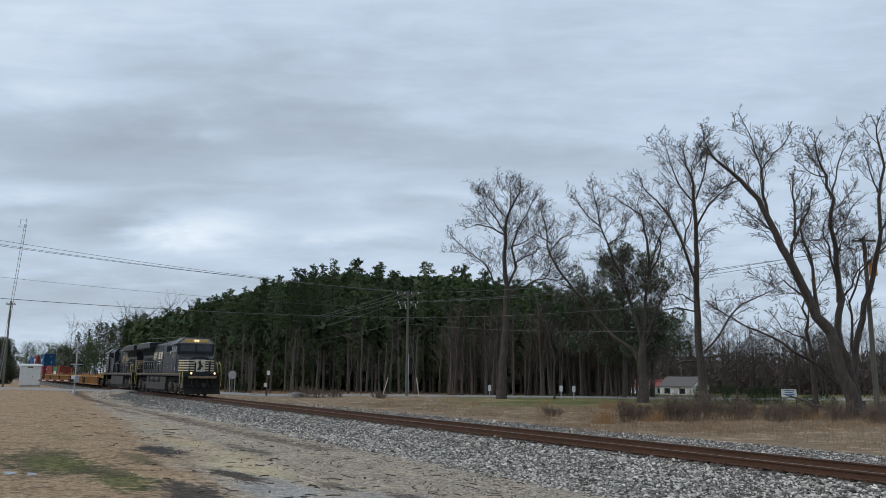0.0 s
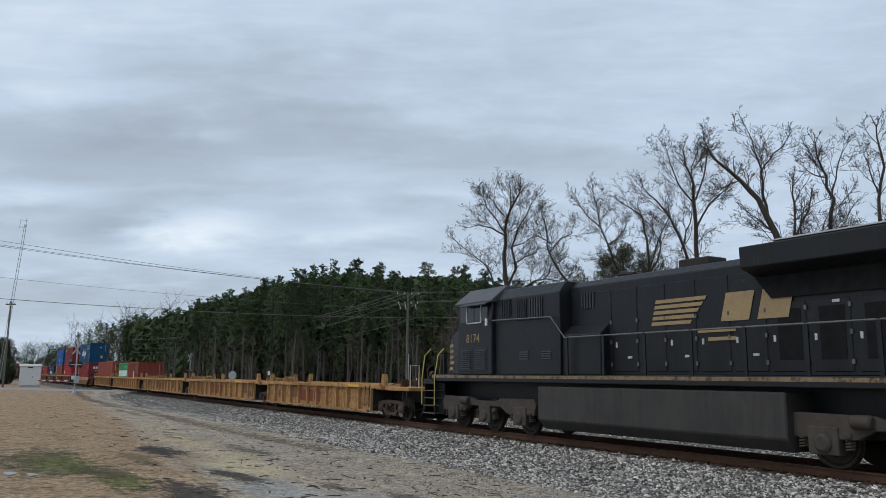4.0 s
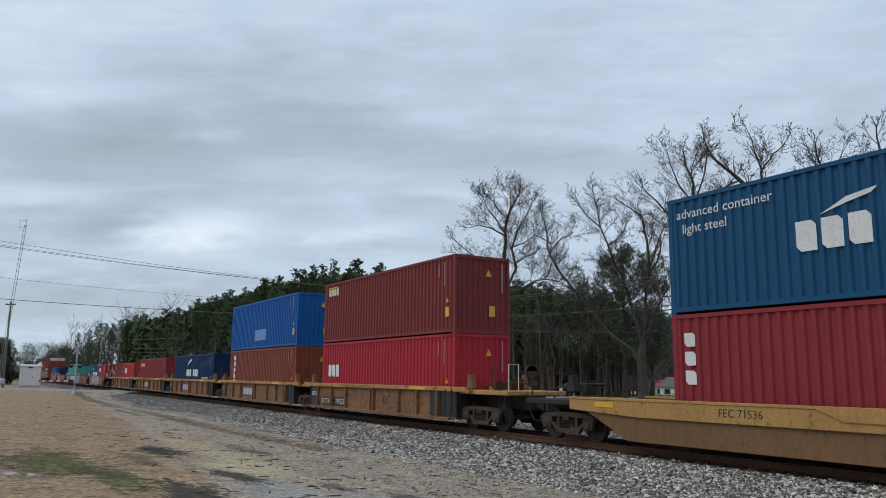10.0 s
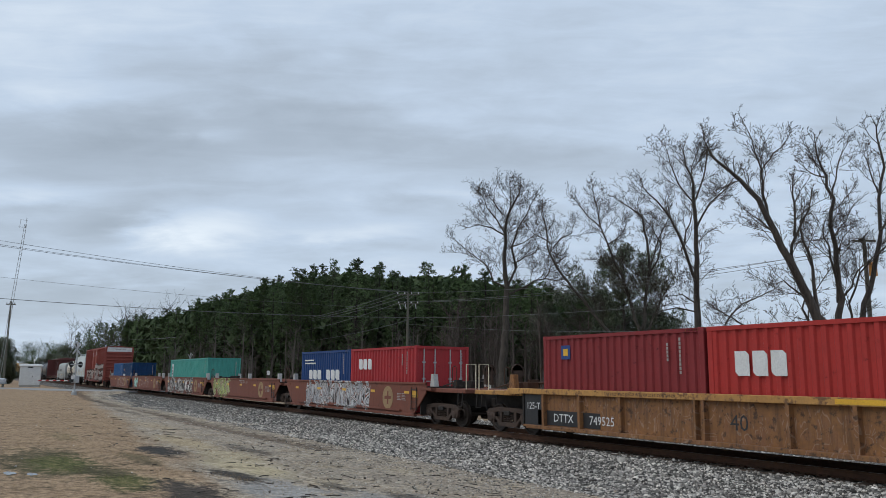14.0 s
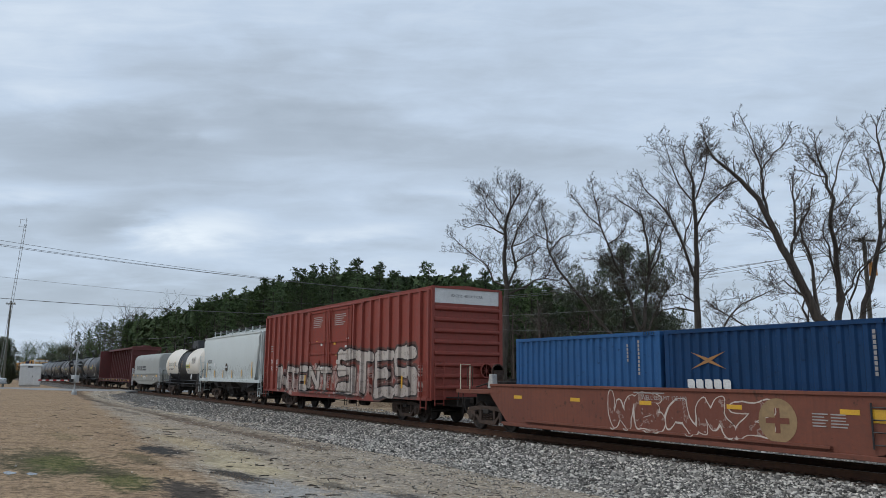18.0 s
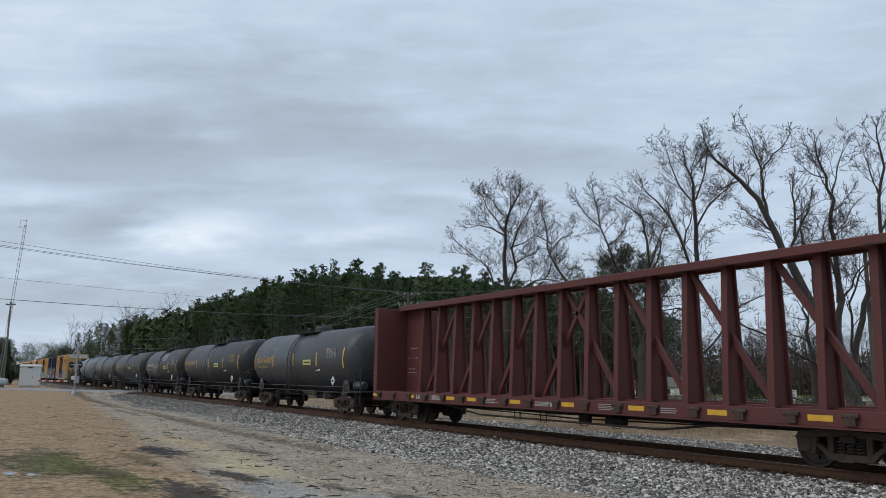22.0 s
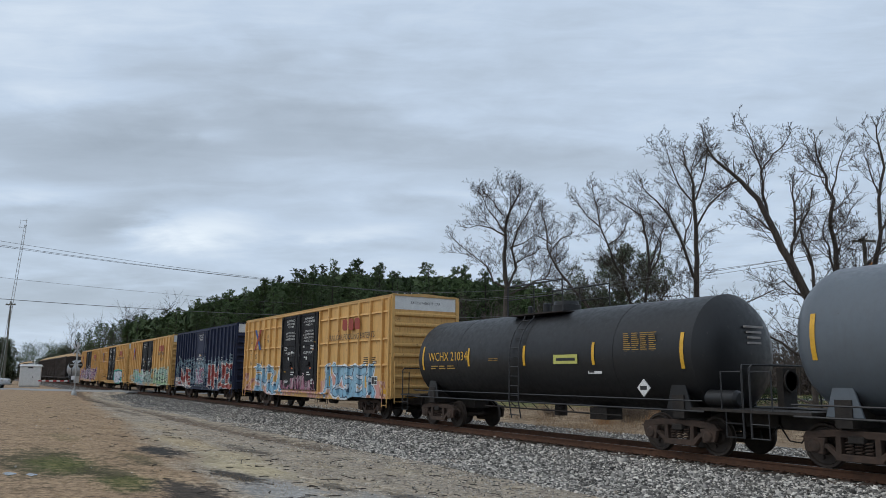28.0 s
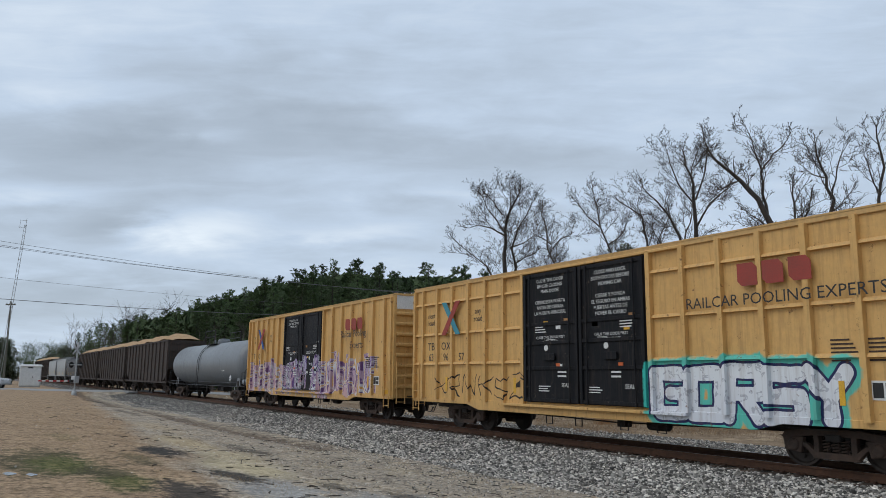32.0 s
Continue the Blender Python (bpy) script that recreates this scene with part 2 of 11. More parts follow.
def tagging(word, x0, x1, z0, z1, inks, seed, fat=0.13, rim=0.045, halo=0.10, bend=0.22):
    """Letters sprayed on a car's near side: fat strokes with an outline and a glow of paint round them.
    inks: head of the fill, foot of the fill, outline, paint round the letters or None."""
    def paint(t, vec, col):
        n, l = t.nodes, t.links
        sep = n.new("ShaderNodeSeparateXYZ")
        l.new(vec, sep.inputs[0])
        wn = n.new("ShaderNodeTexNoise")
        wn.inputs["Scale"].default_value, wn.inputs["Detail"].default_value = 1.3, 1.0
        shift = n.new("ShaderNodeVectorMath")
        shift.inputs[1].default_value = (seed * 2.3, 0, seed * 1.1)
        l.new(vec, shift.inputs[0]), l.new(shift.outputs[0], wn.inputs["Vector"])
        off = n.new("ShaderNodeVectorMath")
        off.operation = "MULTIPLY_ADD"
        off.inputs[1].default_value = (bend * 2, 0.0, bend * 2)
        l.new(wn.outputs["Color"], off.inputs[0]), l.new(vec, off.inputs[2])
        flat = n.new("ShaderNodeVectorMath")
        flat.operation = "MULTIPLY_ADD"
        flat.inputs[1].default_value, flat.inputs[2].default_value = (1, 0, 1), (-bend, 0, -bend)
        l.new(off.outputs[0], flat.inputs[0])
        p, best = flat.outputs[0], None
        rnd = random.Random(int(seed * 100))
        cell = (x1 - x0) / len(word)
        for i, ch in enumerate(word):
            lo, hi = z0 + rnd.uniform(0, 0.10) * (z1 - z0), z1 - rnd.uniform(0, 0.16) * (z1 - z0)
            a0, a1, lean = x0 + cell * (i + 0.12), x0 + cell * (i + 0.88), rnd.uniform(-0.06, 0.10)
            for sx, sz, ex, ez in STROKES[ch]:
                a = Vector((lerp(a0, a1, sx) + lean * sz, 0, lerp(lo, hi, sz)))
                ba = Vector((lerp(a0, a1, ex) + lean * ez, 0, lerp(lo, hi, ez))) - a
                pa = n.new("ShaderNodeVectorMath")
                pa.operation = "SUBTRACT"
                pa.inputs[1].default_value = a
                l.new(p, pa.inputs[0])
                dot = n.new("ShaderNodeVectorMath")
                dot.operation = "DOT_PRODUCT"
                dot.inputs[1].default_value = ba / ba.dot(ba)
                l.new(pa.outputs[0], dot.inputs[0])
                h = math_node(t, "ADD", dot.outputs["Value"], 0.0, True)
                sc = n.new("ShaderNodeVectorMath")
                sc.operation = "SCALE"
                sc.inputs[0].default_value = ba
                l.new(h, sc.inputs["Scale"])
                gap = n.new("ShaderNodeVectorMath")
                gap.operation = "DISTANCE"
                l.new(pa.outputs[0], gap.inputs[0]), l.new(sc.outputs[0], gap.inputs[1])
                best = gap.outputs["Value"] if best is None else math_node(t, "MINIMUM", best, gap.outputs["Value"])
        swell = noise_node(t, vec, 2.1, 1.0, 0.4)
        d = math_node(t, "SUBTRACT", best, math_node(t, "MULTIPLY", math_node(t, "SUBTRACT", swell, 0.5), fat * 0.6))
        up = math_node(t, "DIVIDE", math_node(t, "SUBTRACT", sep.outputs[2], z0), z1 - z0, True)
        fill = mix_node(t, up, inks[1], inks[0])
        fill = mix_node(t, ramp_node(t, noise_node(t, vec, 5.0, 2.0, 0.5, 0.8), ((0.58, 0.0), (0.60, 0.35), (0.66, 0.35), (0.68, 0.0))), fill, inks[2])
        near = math_node(t, "LESS_THAN", sep.outputs[1], 0.0)
        if inks[3]:
            far = math_node(t, "ADD", d, math_node(t, "MULTIPLY", math_node(t, "SUBTRACT", noise_node(t, vec, 3.5, 3.0, 0.6), 0.5), halo * 1.6))
            k = ramp_node(t, far, ((fat + rim + halo * 0.7, 0.92), (fat + rim + halo * 1.1, 0.0)))
            col = mix_node(t, math_node(t, "MULTIPLY", k, near), col, inks[3])
        col = mix_node(t, math_node(t, "MULTIPLY", math_node(t, "LESS_THAN", d, fat + rim), near), col, inks[2])
        return mix_node(t, math_node(t, "MULTIPLY", math_node(t, "LESS_THAN", d, fat), near), col, fill)
    return paint


def spilling(x, half, ink, thick=0.75):
    """Pale runs of a spilt load down a tank's side about x."""
    def paint(t, vec, col):
        n, l = t.nodes, t.links
        sep = n.new("ShaderNodeSeparateXYZ")
        l.new(vec, sep.inputs[0])
        mp = n.new("ShaderNodeMapping")
        mp.inputs["Scale"].default_value = (6.5, 0.4, 0.45)
        l.new(vec, mp.inputs[0])
        runs = ramp_node(t, noise_node(t, mp.outputs[0], 1.7, 5.0, 0.7, 0.3), ((0.50, 0.0), (0.60, thick)))
        away = math_node(t, "DIVIDE", math_node(t, "ABSOLUTE", math_node(t, "SUBTRACT", sep.outputs[0], x)), half, True)
        return mix_node(t, math_node(t, "MULTIPLY", runs, math_node(t, "SUBTRACT", 1.0, away)), col, ink)
    return paint


M = {}


def make_materials():
    s = surface
    rust = (0.085, 0.036, 0.016)
    M["rust"] = s("rusty_steel", (0.075, 0.034, 0.018), (0.040, 0.022, 0.014), 4.0, 0.8, 0.2, 0.3)
    M["railtop"] = s("rail_head", (0.30, 0.27, 0.25), (0.20, 0.16, 0.14), 6.0, 0.35, 0.8, 0.05)
    M["rail"] = s("rail_web", (0.115, 0.052, 0.026), (0.070, 0.034, 0.019), 5.0, 0.85, 0.1, 0.3)
    M["tie"] = s("creosoted_wood", (0.050, 0.034, 0.024), (0.090, 0.066, 0.048), 3.0, 0.95, 0.0, 0.5, squash=(4, 0.6, 4), vary=0.3)
    M["stone"] = s("crushed_granite", (0.33, 0.32, 0.31), (0.16, 0.155, 0.15), 2.0, 0.95, 0.0, 0.4)
    M["running"] = s("grimy_running_gear", (0.018, 0.015, 0.013), (0.040, 0.032, 0.026), 5.0, 0.75, 0.2, 0.25)
    M["frame"] = s("rust_brown_truck_casting", (0.082, 0.050, 0.035), (0.042, 0.029, 0.022), 5.0, 0.85, 0.1, 0.3)
    M["wheel"] = s("wheel_steel", (0.060, 0.045, 0.036), (0.035, 0.027, 0.022), 4.0, 0.6, 0.5, 0.1)
    M["black"] = s("black_paint", (0.012, 0.012, 0.014), (0.022, 0.021, 0.021), 2.0, 0.5, 0.0, 0.05, worn=(0.05, 0.045, 0.04), streak=0.3)
    M["white"] = s("white_paint", (0.72, 0.72, 0.70), (0.62, 0.62, 0.60), 3.0, 0.6, 0.0, 0.05)
    M["cream"] = s("cream_paint", (0.66, 0.60, 0.45), (0.55, 0.49, 0.36), 3.0, 0.6, 0.0, 0.05)
    M["yellow"] = s("yellow_reflector", (0.75, 0.42, 0.03), (0.62, 0.34, 0.03), 4.0, 0.45, 0.0, 0.03)
    M["handrail"] = s("yellow_handrail_paint", (0.60, 0.50, 0.12), (0.45, 0.38, 0.10), 5.0, 0.5)
    M["galv"] = s("galvanised_steel", (0.46, 0.47, 0.47), (0.36, 0.37, 0.37), 4.0, 0.55, 0.3, 0.05)
    M["alu"] = s("grey_metal_housing", (0.55, 0.56, 0.57), (0.46, 0.47, 0.48), 2.0, 0.5, 0.2, 0.05, streak=0.25, worn=(0.2, 0.19, 0.17))
    M["glass"] = s("dark_window_glass", (0.012, 0.015, 0.018), (0.02, 0.024, 0.027), 1.0, 0.12, 0.0, 0.0)
    M["wood_pole"] = s("weathered_pole_wood", (0.16, 0.155, 0.125), (0.10, 0.094, 0.076), 2.0, 0.95, 0.0, 0.4, squash=(3, 3, 0.4))
    M["bark"] = s("grey_bark", (0.088, 0.072, 0.059), (0.042, 0.034, 0.029), 2.0, 0.95, 0.0, 0.6, squash=(3, 3, 0.8))
    M["twig"] = s("bare_twigs", (0.070, 0.056, 0.046), (0.045, 0.036, 0.030), 1.0, 0.95, 0.0, 0.0)
    M["pinebark"] = s("pine_bark", (0.042, 0.032, 0.026), (0.022, 0.018, 0.015), 2.0, 0.95, 0.0, 0.5, squash=(3, 3, 0.7))
    M["needle"] = s("pine_needles", (0.085, 0.130, 0.040), (0.044, 0.078, 0.026), 0.5, 0.8, 0.0, 0.0, vary=0.35)
    M["leaf"] = s("dark_evergreen_leaves", (0.066, 0.096, 0.040), (0.098, 0.118, 0.056), 0.9, 0.38, 0.0, 0.0, vary=0.2, shine=0.8)
    M["hedge"] = s("hedge_leaves", (0.020, 0.042, 0.016), (0.035, 0.058, 0.022), 1.5, 0.8, 0.0, 0.0, shine=0.15)
    M["straw"] = s("dry_grass_blades", (0.42, 0.285, 0.150), (0.25, 0.165, 0.085), 0.5, 0.95, 0.0, 0.0)
    M["weed"] = s("dead_weeds", (0.27, 0.185, 0.115), (0.165, 0.112, 0.072), 0.6, 0.95, 0.0, 0.0)
    M["broom"] = s("broom_sedge", (0.40, 0.205, 0.080), (0.28, 0.145, 0.06), 1.0, 0.95, 0.0, 0.0)
    M["faded_white"] = s("faded_white_print", (0.40, 0.37, 0.35), (0.30, 0.27, 0.25), 3.0, 0.8)
    M["screen"] = s("dark_wire_screen", (0.010, 0.010, 0.011), (0.018, 0.018, 0.018), 4.0, 0.9, 0.0, 0.3, shine=0.15)
    M["pale_twig"] = s("pale_bare_stems", (0.125, 0.105, 0.088), (0.08, 0.066, 0.055), 1.0, 0.95, 0.0, 0.0)
    M["thicket"] = s("brown_thicket", (0.130, 0.102, 0.086), (0.090, 0.070, 0.060), 0.3, 0.95, 0.0, 0.0)
    M["concrete"] = s("pale_concrete", (0.46, 0.45, 0.43), (0.36, 0.35, 0.33), 1.2, 0.9, 0.0, 0.2)
    M["asphalt"] = s("worn_asphalt", (0.30, 0.30, 0.295), (0.23, 0.228, 0.22), 0.5, 0.95, 0.0, 0.2)
    M["wire"] = s("line_wire", (0.20, 0.20, 0.205), (0.14, 0.14, 0.145), 1.0, 0.6, 0.2, 0.0)


# ---- meshes ----
class Build:
    """Points and faces of one mesh."""

    def __init__(self):
        self.v, self.f = [], []

    def add(self, pts, faces):
        k = len(self.v)
        self.v += [tuple(p) for p in pts]
        self.f += [tuple(i + k for i in f) for f in faces]
        return self

    def box(self, x0, x1, y0, y1, z0, z1):
        return self.add([(x, y, z) for z in (z0, z1) for x, y in ((x0, y0), (x1, y0), (x1, y1), (x0, y1))],
                        [(3, 2, 1, 0), (4, 5, 6, 7), (0, 1, 5, 4), (1, 2, 6, 5), (2, 3, 7, 6), (3, 0, 4, 7)])

    def prism(self, outline, axis, a, b):
        """An outline in the plane across the axis, drawn out from a to b. x: outline is (y, z); y: (x, z); z: (x, y)."""
        put = {"x": lambda p, s: (s, p[0], p[1]), "y": lambda p, s: (p[0], s, p[1]), "z": lambda p, s: (p[0], p[1], s)}[axis]
        n = len(outline)
        area = sum(outline[i][0] * outline[(i + 1) % n][1] - outline[(i + 1) % n][0] * outline[i][1] for i in range(n))
        if (area > 0) == (axis == "y"):
            outline = outline[::-1]
        if a > b:
            a, b = b, a
        return self.add([put(p, a) for p in outline] + [put(p, b) for p in outline],
                        [tuple(range(n - 1, -1, -1)), tuple(range(n, 2 * n))] + [(i, (i + 1) % n, n + (i + 1) % n, n + i) for i in range(n)])

    def loft(self, rings, closed=True, caps=True):
        n = len(rings[0])
        pts = [p for r in rings for p in r]
        fs = []
        for j in range(len(rings) - 1):
            for i in range(n if closed else n - 1):
                k = (i + 1) % n
                fs.append((j * n + i, j * n + k, (j + 1) * n + k, (j + 1) * n + i))
        if caps and closed:
            fs += [tuple(range(n - 1, -1, -1)), tuple(range((len(rings) - 1) * n, len(rings) * n))]
        return self.add(pts, fs)

    def tube(self, path, r, n=6, r2=None):
        """A round bar along a path of points."""
        path = [Vector(p) for p in path]
        rings, ref = [], None
        for i, p in enumerate(path):
            d = (path[min(i + 1, len(path) - 1)] - path[max(i - 1, 0)]).normalized()
            if ref is None:
                ref = d.orthogonal().normalized()
            ref = (ref - d * ref.dot(d)).normalized()
            o = d.cross(ref)
            k = r if r2 is None else lerp(r, r2, i / (len(path) - 1))
            rings.append([p + (ref * math.cos(2 * math.pi * j / n) + o * math.sin(2 * math.pi * j / n)) * k for j in range(n)])
        return self.loft(rings)

    def turn(self, profile, axis, centre, n=24):
        """A profile of (along, radius) turned round an axis through the centre."""
        c = Vector(centre)
        e = {"x": (Vector((1, 0, 0)), Vector((0, 1, 0)), Vector((0, 0, 1))), "y": (Vector((0, 1, 0)), Vector((0, 0, 1)), Vector((1, 0, 0))),
             "z": (Vector((0, 0, 1)), Vector((1, 0, 0)), Vector((0, 1, 0)))}[axis]
        return self.loft([[c + e[0] * a + (e[1] * math.cos(2 * math.pi * j / n) + e[2] * math.sin(2 * math.pi * j / n)) * r for j in range(n)] for a, r in profile])

    def mesh(self, name, material, bevel=0.0, smooth=False):
        me = bpy.data.meshes.new(name)
        me.from_pydata(self.v, [], self.f)
        if bevel or smooth:
            bm = bmesh.new()
            bm.from_mesh(me)
            if bevel:
                sharp = [e for e in bm.edges if len(e.link_faces) == 2 and e.calc_face_angle() > 0.6]
                bmesh.ops.bevel(bm, geom=sharp, offset=bevel, segments=1, affect="EDGES", clamp_overlap=True)
            bm.to_mesh(me)
            bm.free()
        if smooth:
            me.polygons.foreach_set("use_smooth", [True] * len(me.polygons))
            me.set_sharp_from_angle(angle=radians(38))
        me.materials.append(M[material] if isinstance(material, str) else material)
        me.update()
        return me


def part(name, made, material, parent, label="", at=None, bevel=0.0, smooth=False):
    """One mesh object under a thing or a part. made: a Build or a finished mesh."""
    me = made if isinstance(made, bpy.types.Mesh) else made.mesh(name, material, bevel, smooth)
    ob = new(name, me)
    ob.parent = parent
    if at is not None:
        ob.matrix_basis = at if isinstance(at, Matrix) else Matrix.Translation(at)
    return tagged(ob, label)


def thing(name, label, category, at=None, group="", kind=""):
    ob = new(name)
    ob.empty_display_size = 0.3
    if at is not None:
        ob.matrix_basis = at if isinstance(at, Matrix) else Matrix.Translation(at)
    return tagged(ob, label, category, group, kind)


def solid(name, made, material, label, category, at=None, group="", kind="", bevel=0.0, smooth=False):
    me = made if isinstance(made, bpy.types.Mesh) else made.mesh(name, material, bevel, smooth)
    ob = new(name, me)
    if at is not None:
        ob.matrix_basis = at if isinstance(at, Matrix) else Matrix.Translation(at)
    return tagged(ob, label, category, group, kind)


LETTERS = {}


def cut_letters(words):
    """Flat meshes of all words, one unit high, made before anything else stands in the scene."""
    obs = {}
    for text in words:
        cu = bpy.data.curves.new("letters", "FONT")
        cu.body, cu.size, cu.align_x, cu.align_y, cu.extrude, cu.resolution_u = text, 1.38, "CENTER", "CENTER", 0.005, 2
        obs[text] = new("letters", cu)
    dg = bpy.context.evaluated_depsgraph_get()
    for text, ob in obs.items():
        LETTERS[text] = bpy.data.meshes.new_from_object(ob.evaluated_get(dg))
    for ob in obs.values():
        bpy.data.objects.remove(ob)


cut_letters(("8110", "NS", "120315", "8174", "48", "40", "125-T", "DTTX", "62605", "749525", "FEC 71536", "22G1", "EISU 227 82 01", "next", "load", "any", "road", "TB", "OX",
             "66", "44", "49", "67", "09", "38", "63", "96", "57", "69", "20", "RAILCAR POOLING EXPERTS", "Railcar Pooling", "Experts", "TO", "BX", "88", "97", "13", "WELL LD LMT 125,100", "OLNX 712102",
             "UTLX 643392", "WCHX 23109", "ACFX 79788", "BCHX 22182", "WCHX 21034", "RGCX", "1252", "NS 163576", "CS31A", "advanced container", "light steel", "eco container", "bamboo flooring", "53",
             "CLOSE THIS DOOR", "BEFORE CLOSING", "MAIN DOOR", "CLOSE AND LOCK", "BOTH DOORS BEFORE", "MOVING CAR", "CIERRE ESTA PUERTA", "ANTES DE CERRAR", "LA PUERTA PRINCIPAL", "CIERRE Y PONGA", "EL SEGURO EN AMBAS", "PUERTAS ANTES DE", "MOVER EL CARRO", "OPEN THIS DOOR FIRST", "CLOSE THIS DOOR FIRST", "52,900 LBS. MAX. GROSS WT. FOR 20 FT. CONTAINER", "EXCESS HEIGHT CAR", "DOORS BEFORE", "OPEN  CLOSE", "SEAL", "DO NOT LOAD 20FT CONTAINERS", "ND", "YX"))


def lettering(text, height, material, parent, x, y, z, name="lettering", facing="side", label="", stretch=1.0):
    """Words on a side that looks towards the camera (facing side) or forward (facing front), centred at x, y, z."""
    key = (text, height, material, stretch)
    if key not in LETTERS:
        me = LETTERS[text].copy()
        me.transform(Matrix.Diagonal((height * stretch, height, height * 0.3, 1)))
        me.materials.clear()
        me.materials.append(M[material])
        LETTERS[key] = me
    rz = 90 if facing == "front" else 0
    return part(name, LETTERS[key], None, parent, label, pose(x, y, z, 90, 0, rz))


def bars(parent, x0, x1, z0, z1, y, material, rows=2, name="small_print", cols=1):
    """Small writing that cannot be read, as plain bars on a side at depth y."""
    b = Build()
    h = (z1 - z0) / (rows * 2.4)
    rnd = random.Random(int((x0 + z0) * 997))
    for r in range(rows):
        zz = z1 - (r + 0.5) * (z1 - z0) / rows
        for c in range(cols):
            w = (x1 - x0) / cols
            a = x0 + c * w
            b.box(a, a + w * rnd.uniform(0.55, 0.92), y - 0.004, y + 0.002, zz - h / 2, zz + h / 2)
    return part(name, b, material, parent)


make_materials()

# ---- ground ----
ROAD_D = 87.0


def road_frame(x, y):
    s, c = math.sin(radians(YAW)), math.cos(radians(YAW))
    dx, dy = x - EYE.x, y - EYE.y
    return dx * c + dy * s, -dx * s + dy * c


def height(x, y):
    """The lie of the land; the top of the rails is nought."""
    a, d = road_frame(x, y)
    if y < 0:
        z = lerp(-0.52, 0.10, step(5.0, 16.0, -y))
        z = lerp(z, 0.06, step(-75, -105, x) * step(3.5, 7, -y))
        z -= 0.14 * math.exp(-((y + 6.2) / 0.6) ** 2) * step(-20, -30, x)
        z -= 0.05 * math.exp(-((x + 62) / 9.0) ** 2 - ((y + 4.6) / 1.5) ** 2) + 0.45 * math.exp(-((x + 63) / 3.5) ** 2 - ((y + 7.3) / 0.9) ** 2)
    else:
        z = lerp(-0.62, -0.36, step(8, 20, y))
    z = lerp(z, -0.05, math.exp(-((d - ROAD_D) / 7.0) ** 2) * math.exp(-((y) / 9.0) ** 2))
    z -= 2.4 * step(98, 170, d) * step(15, 45, a)
    if abs(y) < 4:
        z -= 0.25 * step(4, 3, abs(y))
    return z


def ground_material():
    m = bpy.data.materials.new("winter_ground")
    m.use_nodes = True
    t = m.node_tree
    n, l = nodes_of(t)
    co = n.new("ShaderNodeTexCoord")
    vec = co.outputs["Object"]
    sep = n.new("ShaderNodeSeparateXYZ")
    l.new(vec, sep.inputs[0])
    big = noise_node(t, vec, 0.16, 5.0, 0.6)
    mid = noise_node(t, vec, 0.8, 5.0, 0.65)
    fine = noise_node(t, vec, 9.0, 5.0, 0.75)
    grit = noise_node(t, vec, 45.0, 3.0, 0.7)
    blades = noise_node(t, vec, 26.0, 4.0, 0.8, 0.5)

    def patch(x, y, rx, ry, edge=0.5):
        """A blot with a torn edge round x, y."""
        dx = math_node(t, "DIVIDE", math_node(t, "SUBTRACT", sep.outputs[0], x), rx)
        dy = math_node(t, "DIVIDE", math_node(t, "SUBTRACT", sep.outputs[1], y), ry)
        r = math_node(t, "SQRT", math_node(t, "ADD", math_node(t, "MULTIPLY", dx, dx), math_node(t, "MULTIPLY", dy, dy)))
        r = math_node(t, "ADD", r, math_node(t, "MULTIPLY", math_node(t, "SUBTRACT", mid2, 0.5), 2.2))
        r = math_node(t, "ADD", r, math_node(t, "MULTIPLY", math_node(t, "SUBTRACT", fine, 0.5), 1.6))
        return ramp_node(t, r, ((max(0.0, 1 - edge), 1.0), (min(1.0, 0.55 + edge), 0.0)))
    mid2 = noise_node(t, vec, 1.6, 6.0, 0.7)
    straw = mix_node(t, ramp_node(t, mid, ((0.35, 0.0), (0.65, 1.0))), (0.425, 0.292, 0.180), (0.300, 0.204, 0.127))
    straw = mix_node(t, ramp_node(t, mid2, ((0.50, 0.0), (0.64, 0.6))), straw, (0.30, 0.212, 0.120))
    straw = mix_node(t, ramp_node(t, fine, ((0.35, 0.6), (0.56, 0.0))), straw, (0.19, 0.133, 0.080))
    straw = mix_node(t, ramp_node(t, blades, ((0.52, 0.0), (0.66, 0.55))), straw, (0.53, 0.41, 0.275))
    tufts = noise_node(t, vec, 3.2, 5.0, 0.7, 0.3)
    straw = mix_node(t, ramp_node(t, tufts, ((0.34, 0.7), (0.46, 0.0))), straw, (0.135, 0.094, 0.058))
    green = mix_node(t, ramp_node(t, fine, ((0.4, 0.0), (0.6, 1.0))), (0.068, 0.088, 0.024), (0.17, 0.15, 0.062))
    dirt = mix_node(t, ramp_node(t, mid, ((0.3, 0.0), (0.7, 1.0))), (0.36, 0.298, 0.222), (0.205, 0.168, 0.130))
    dirt = mix_node(t, ramp_node(t, mid2, ((0.50, 0.0), (0.62, 0.7))), dirt, (0.36, 0.275, 0.17))
    dirt = mix_node(t, ramp_node(t, fine, ((0.42, 0.0), (0.62, 0.8))), dirt, (0.42, 0.36, 0.285))
    sand = ramp_node(t, noise_node(t, vec, 0.42, 4.0, 0.6, 0.4), ((0.58, 0.0), (0.68, 0.6)))
    dirt = mix_node(t, sand, dirt, (0.40, 0.325, 0.21))
    dirt = mix_node(t, ramp_node(t, fine, ((0.32, 0.85), (0.45, 0.0))), dirt, (0.070, 0.055, 0.042))
    dirt = mix_node(t, ramp_node(t, grit, ((0.56, 0.0), (0.64, 0.8))), dirt, (0.56, 0.52, 0.46))
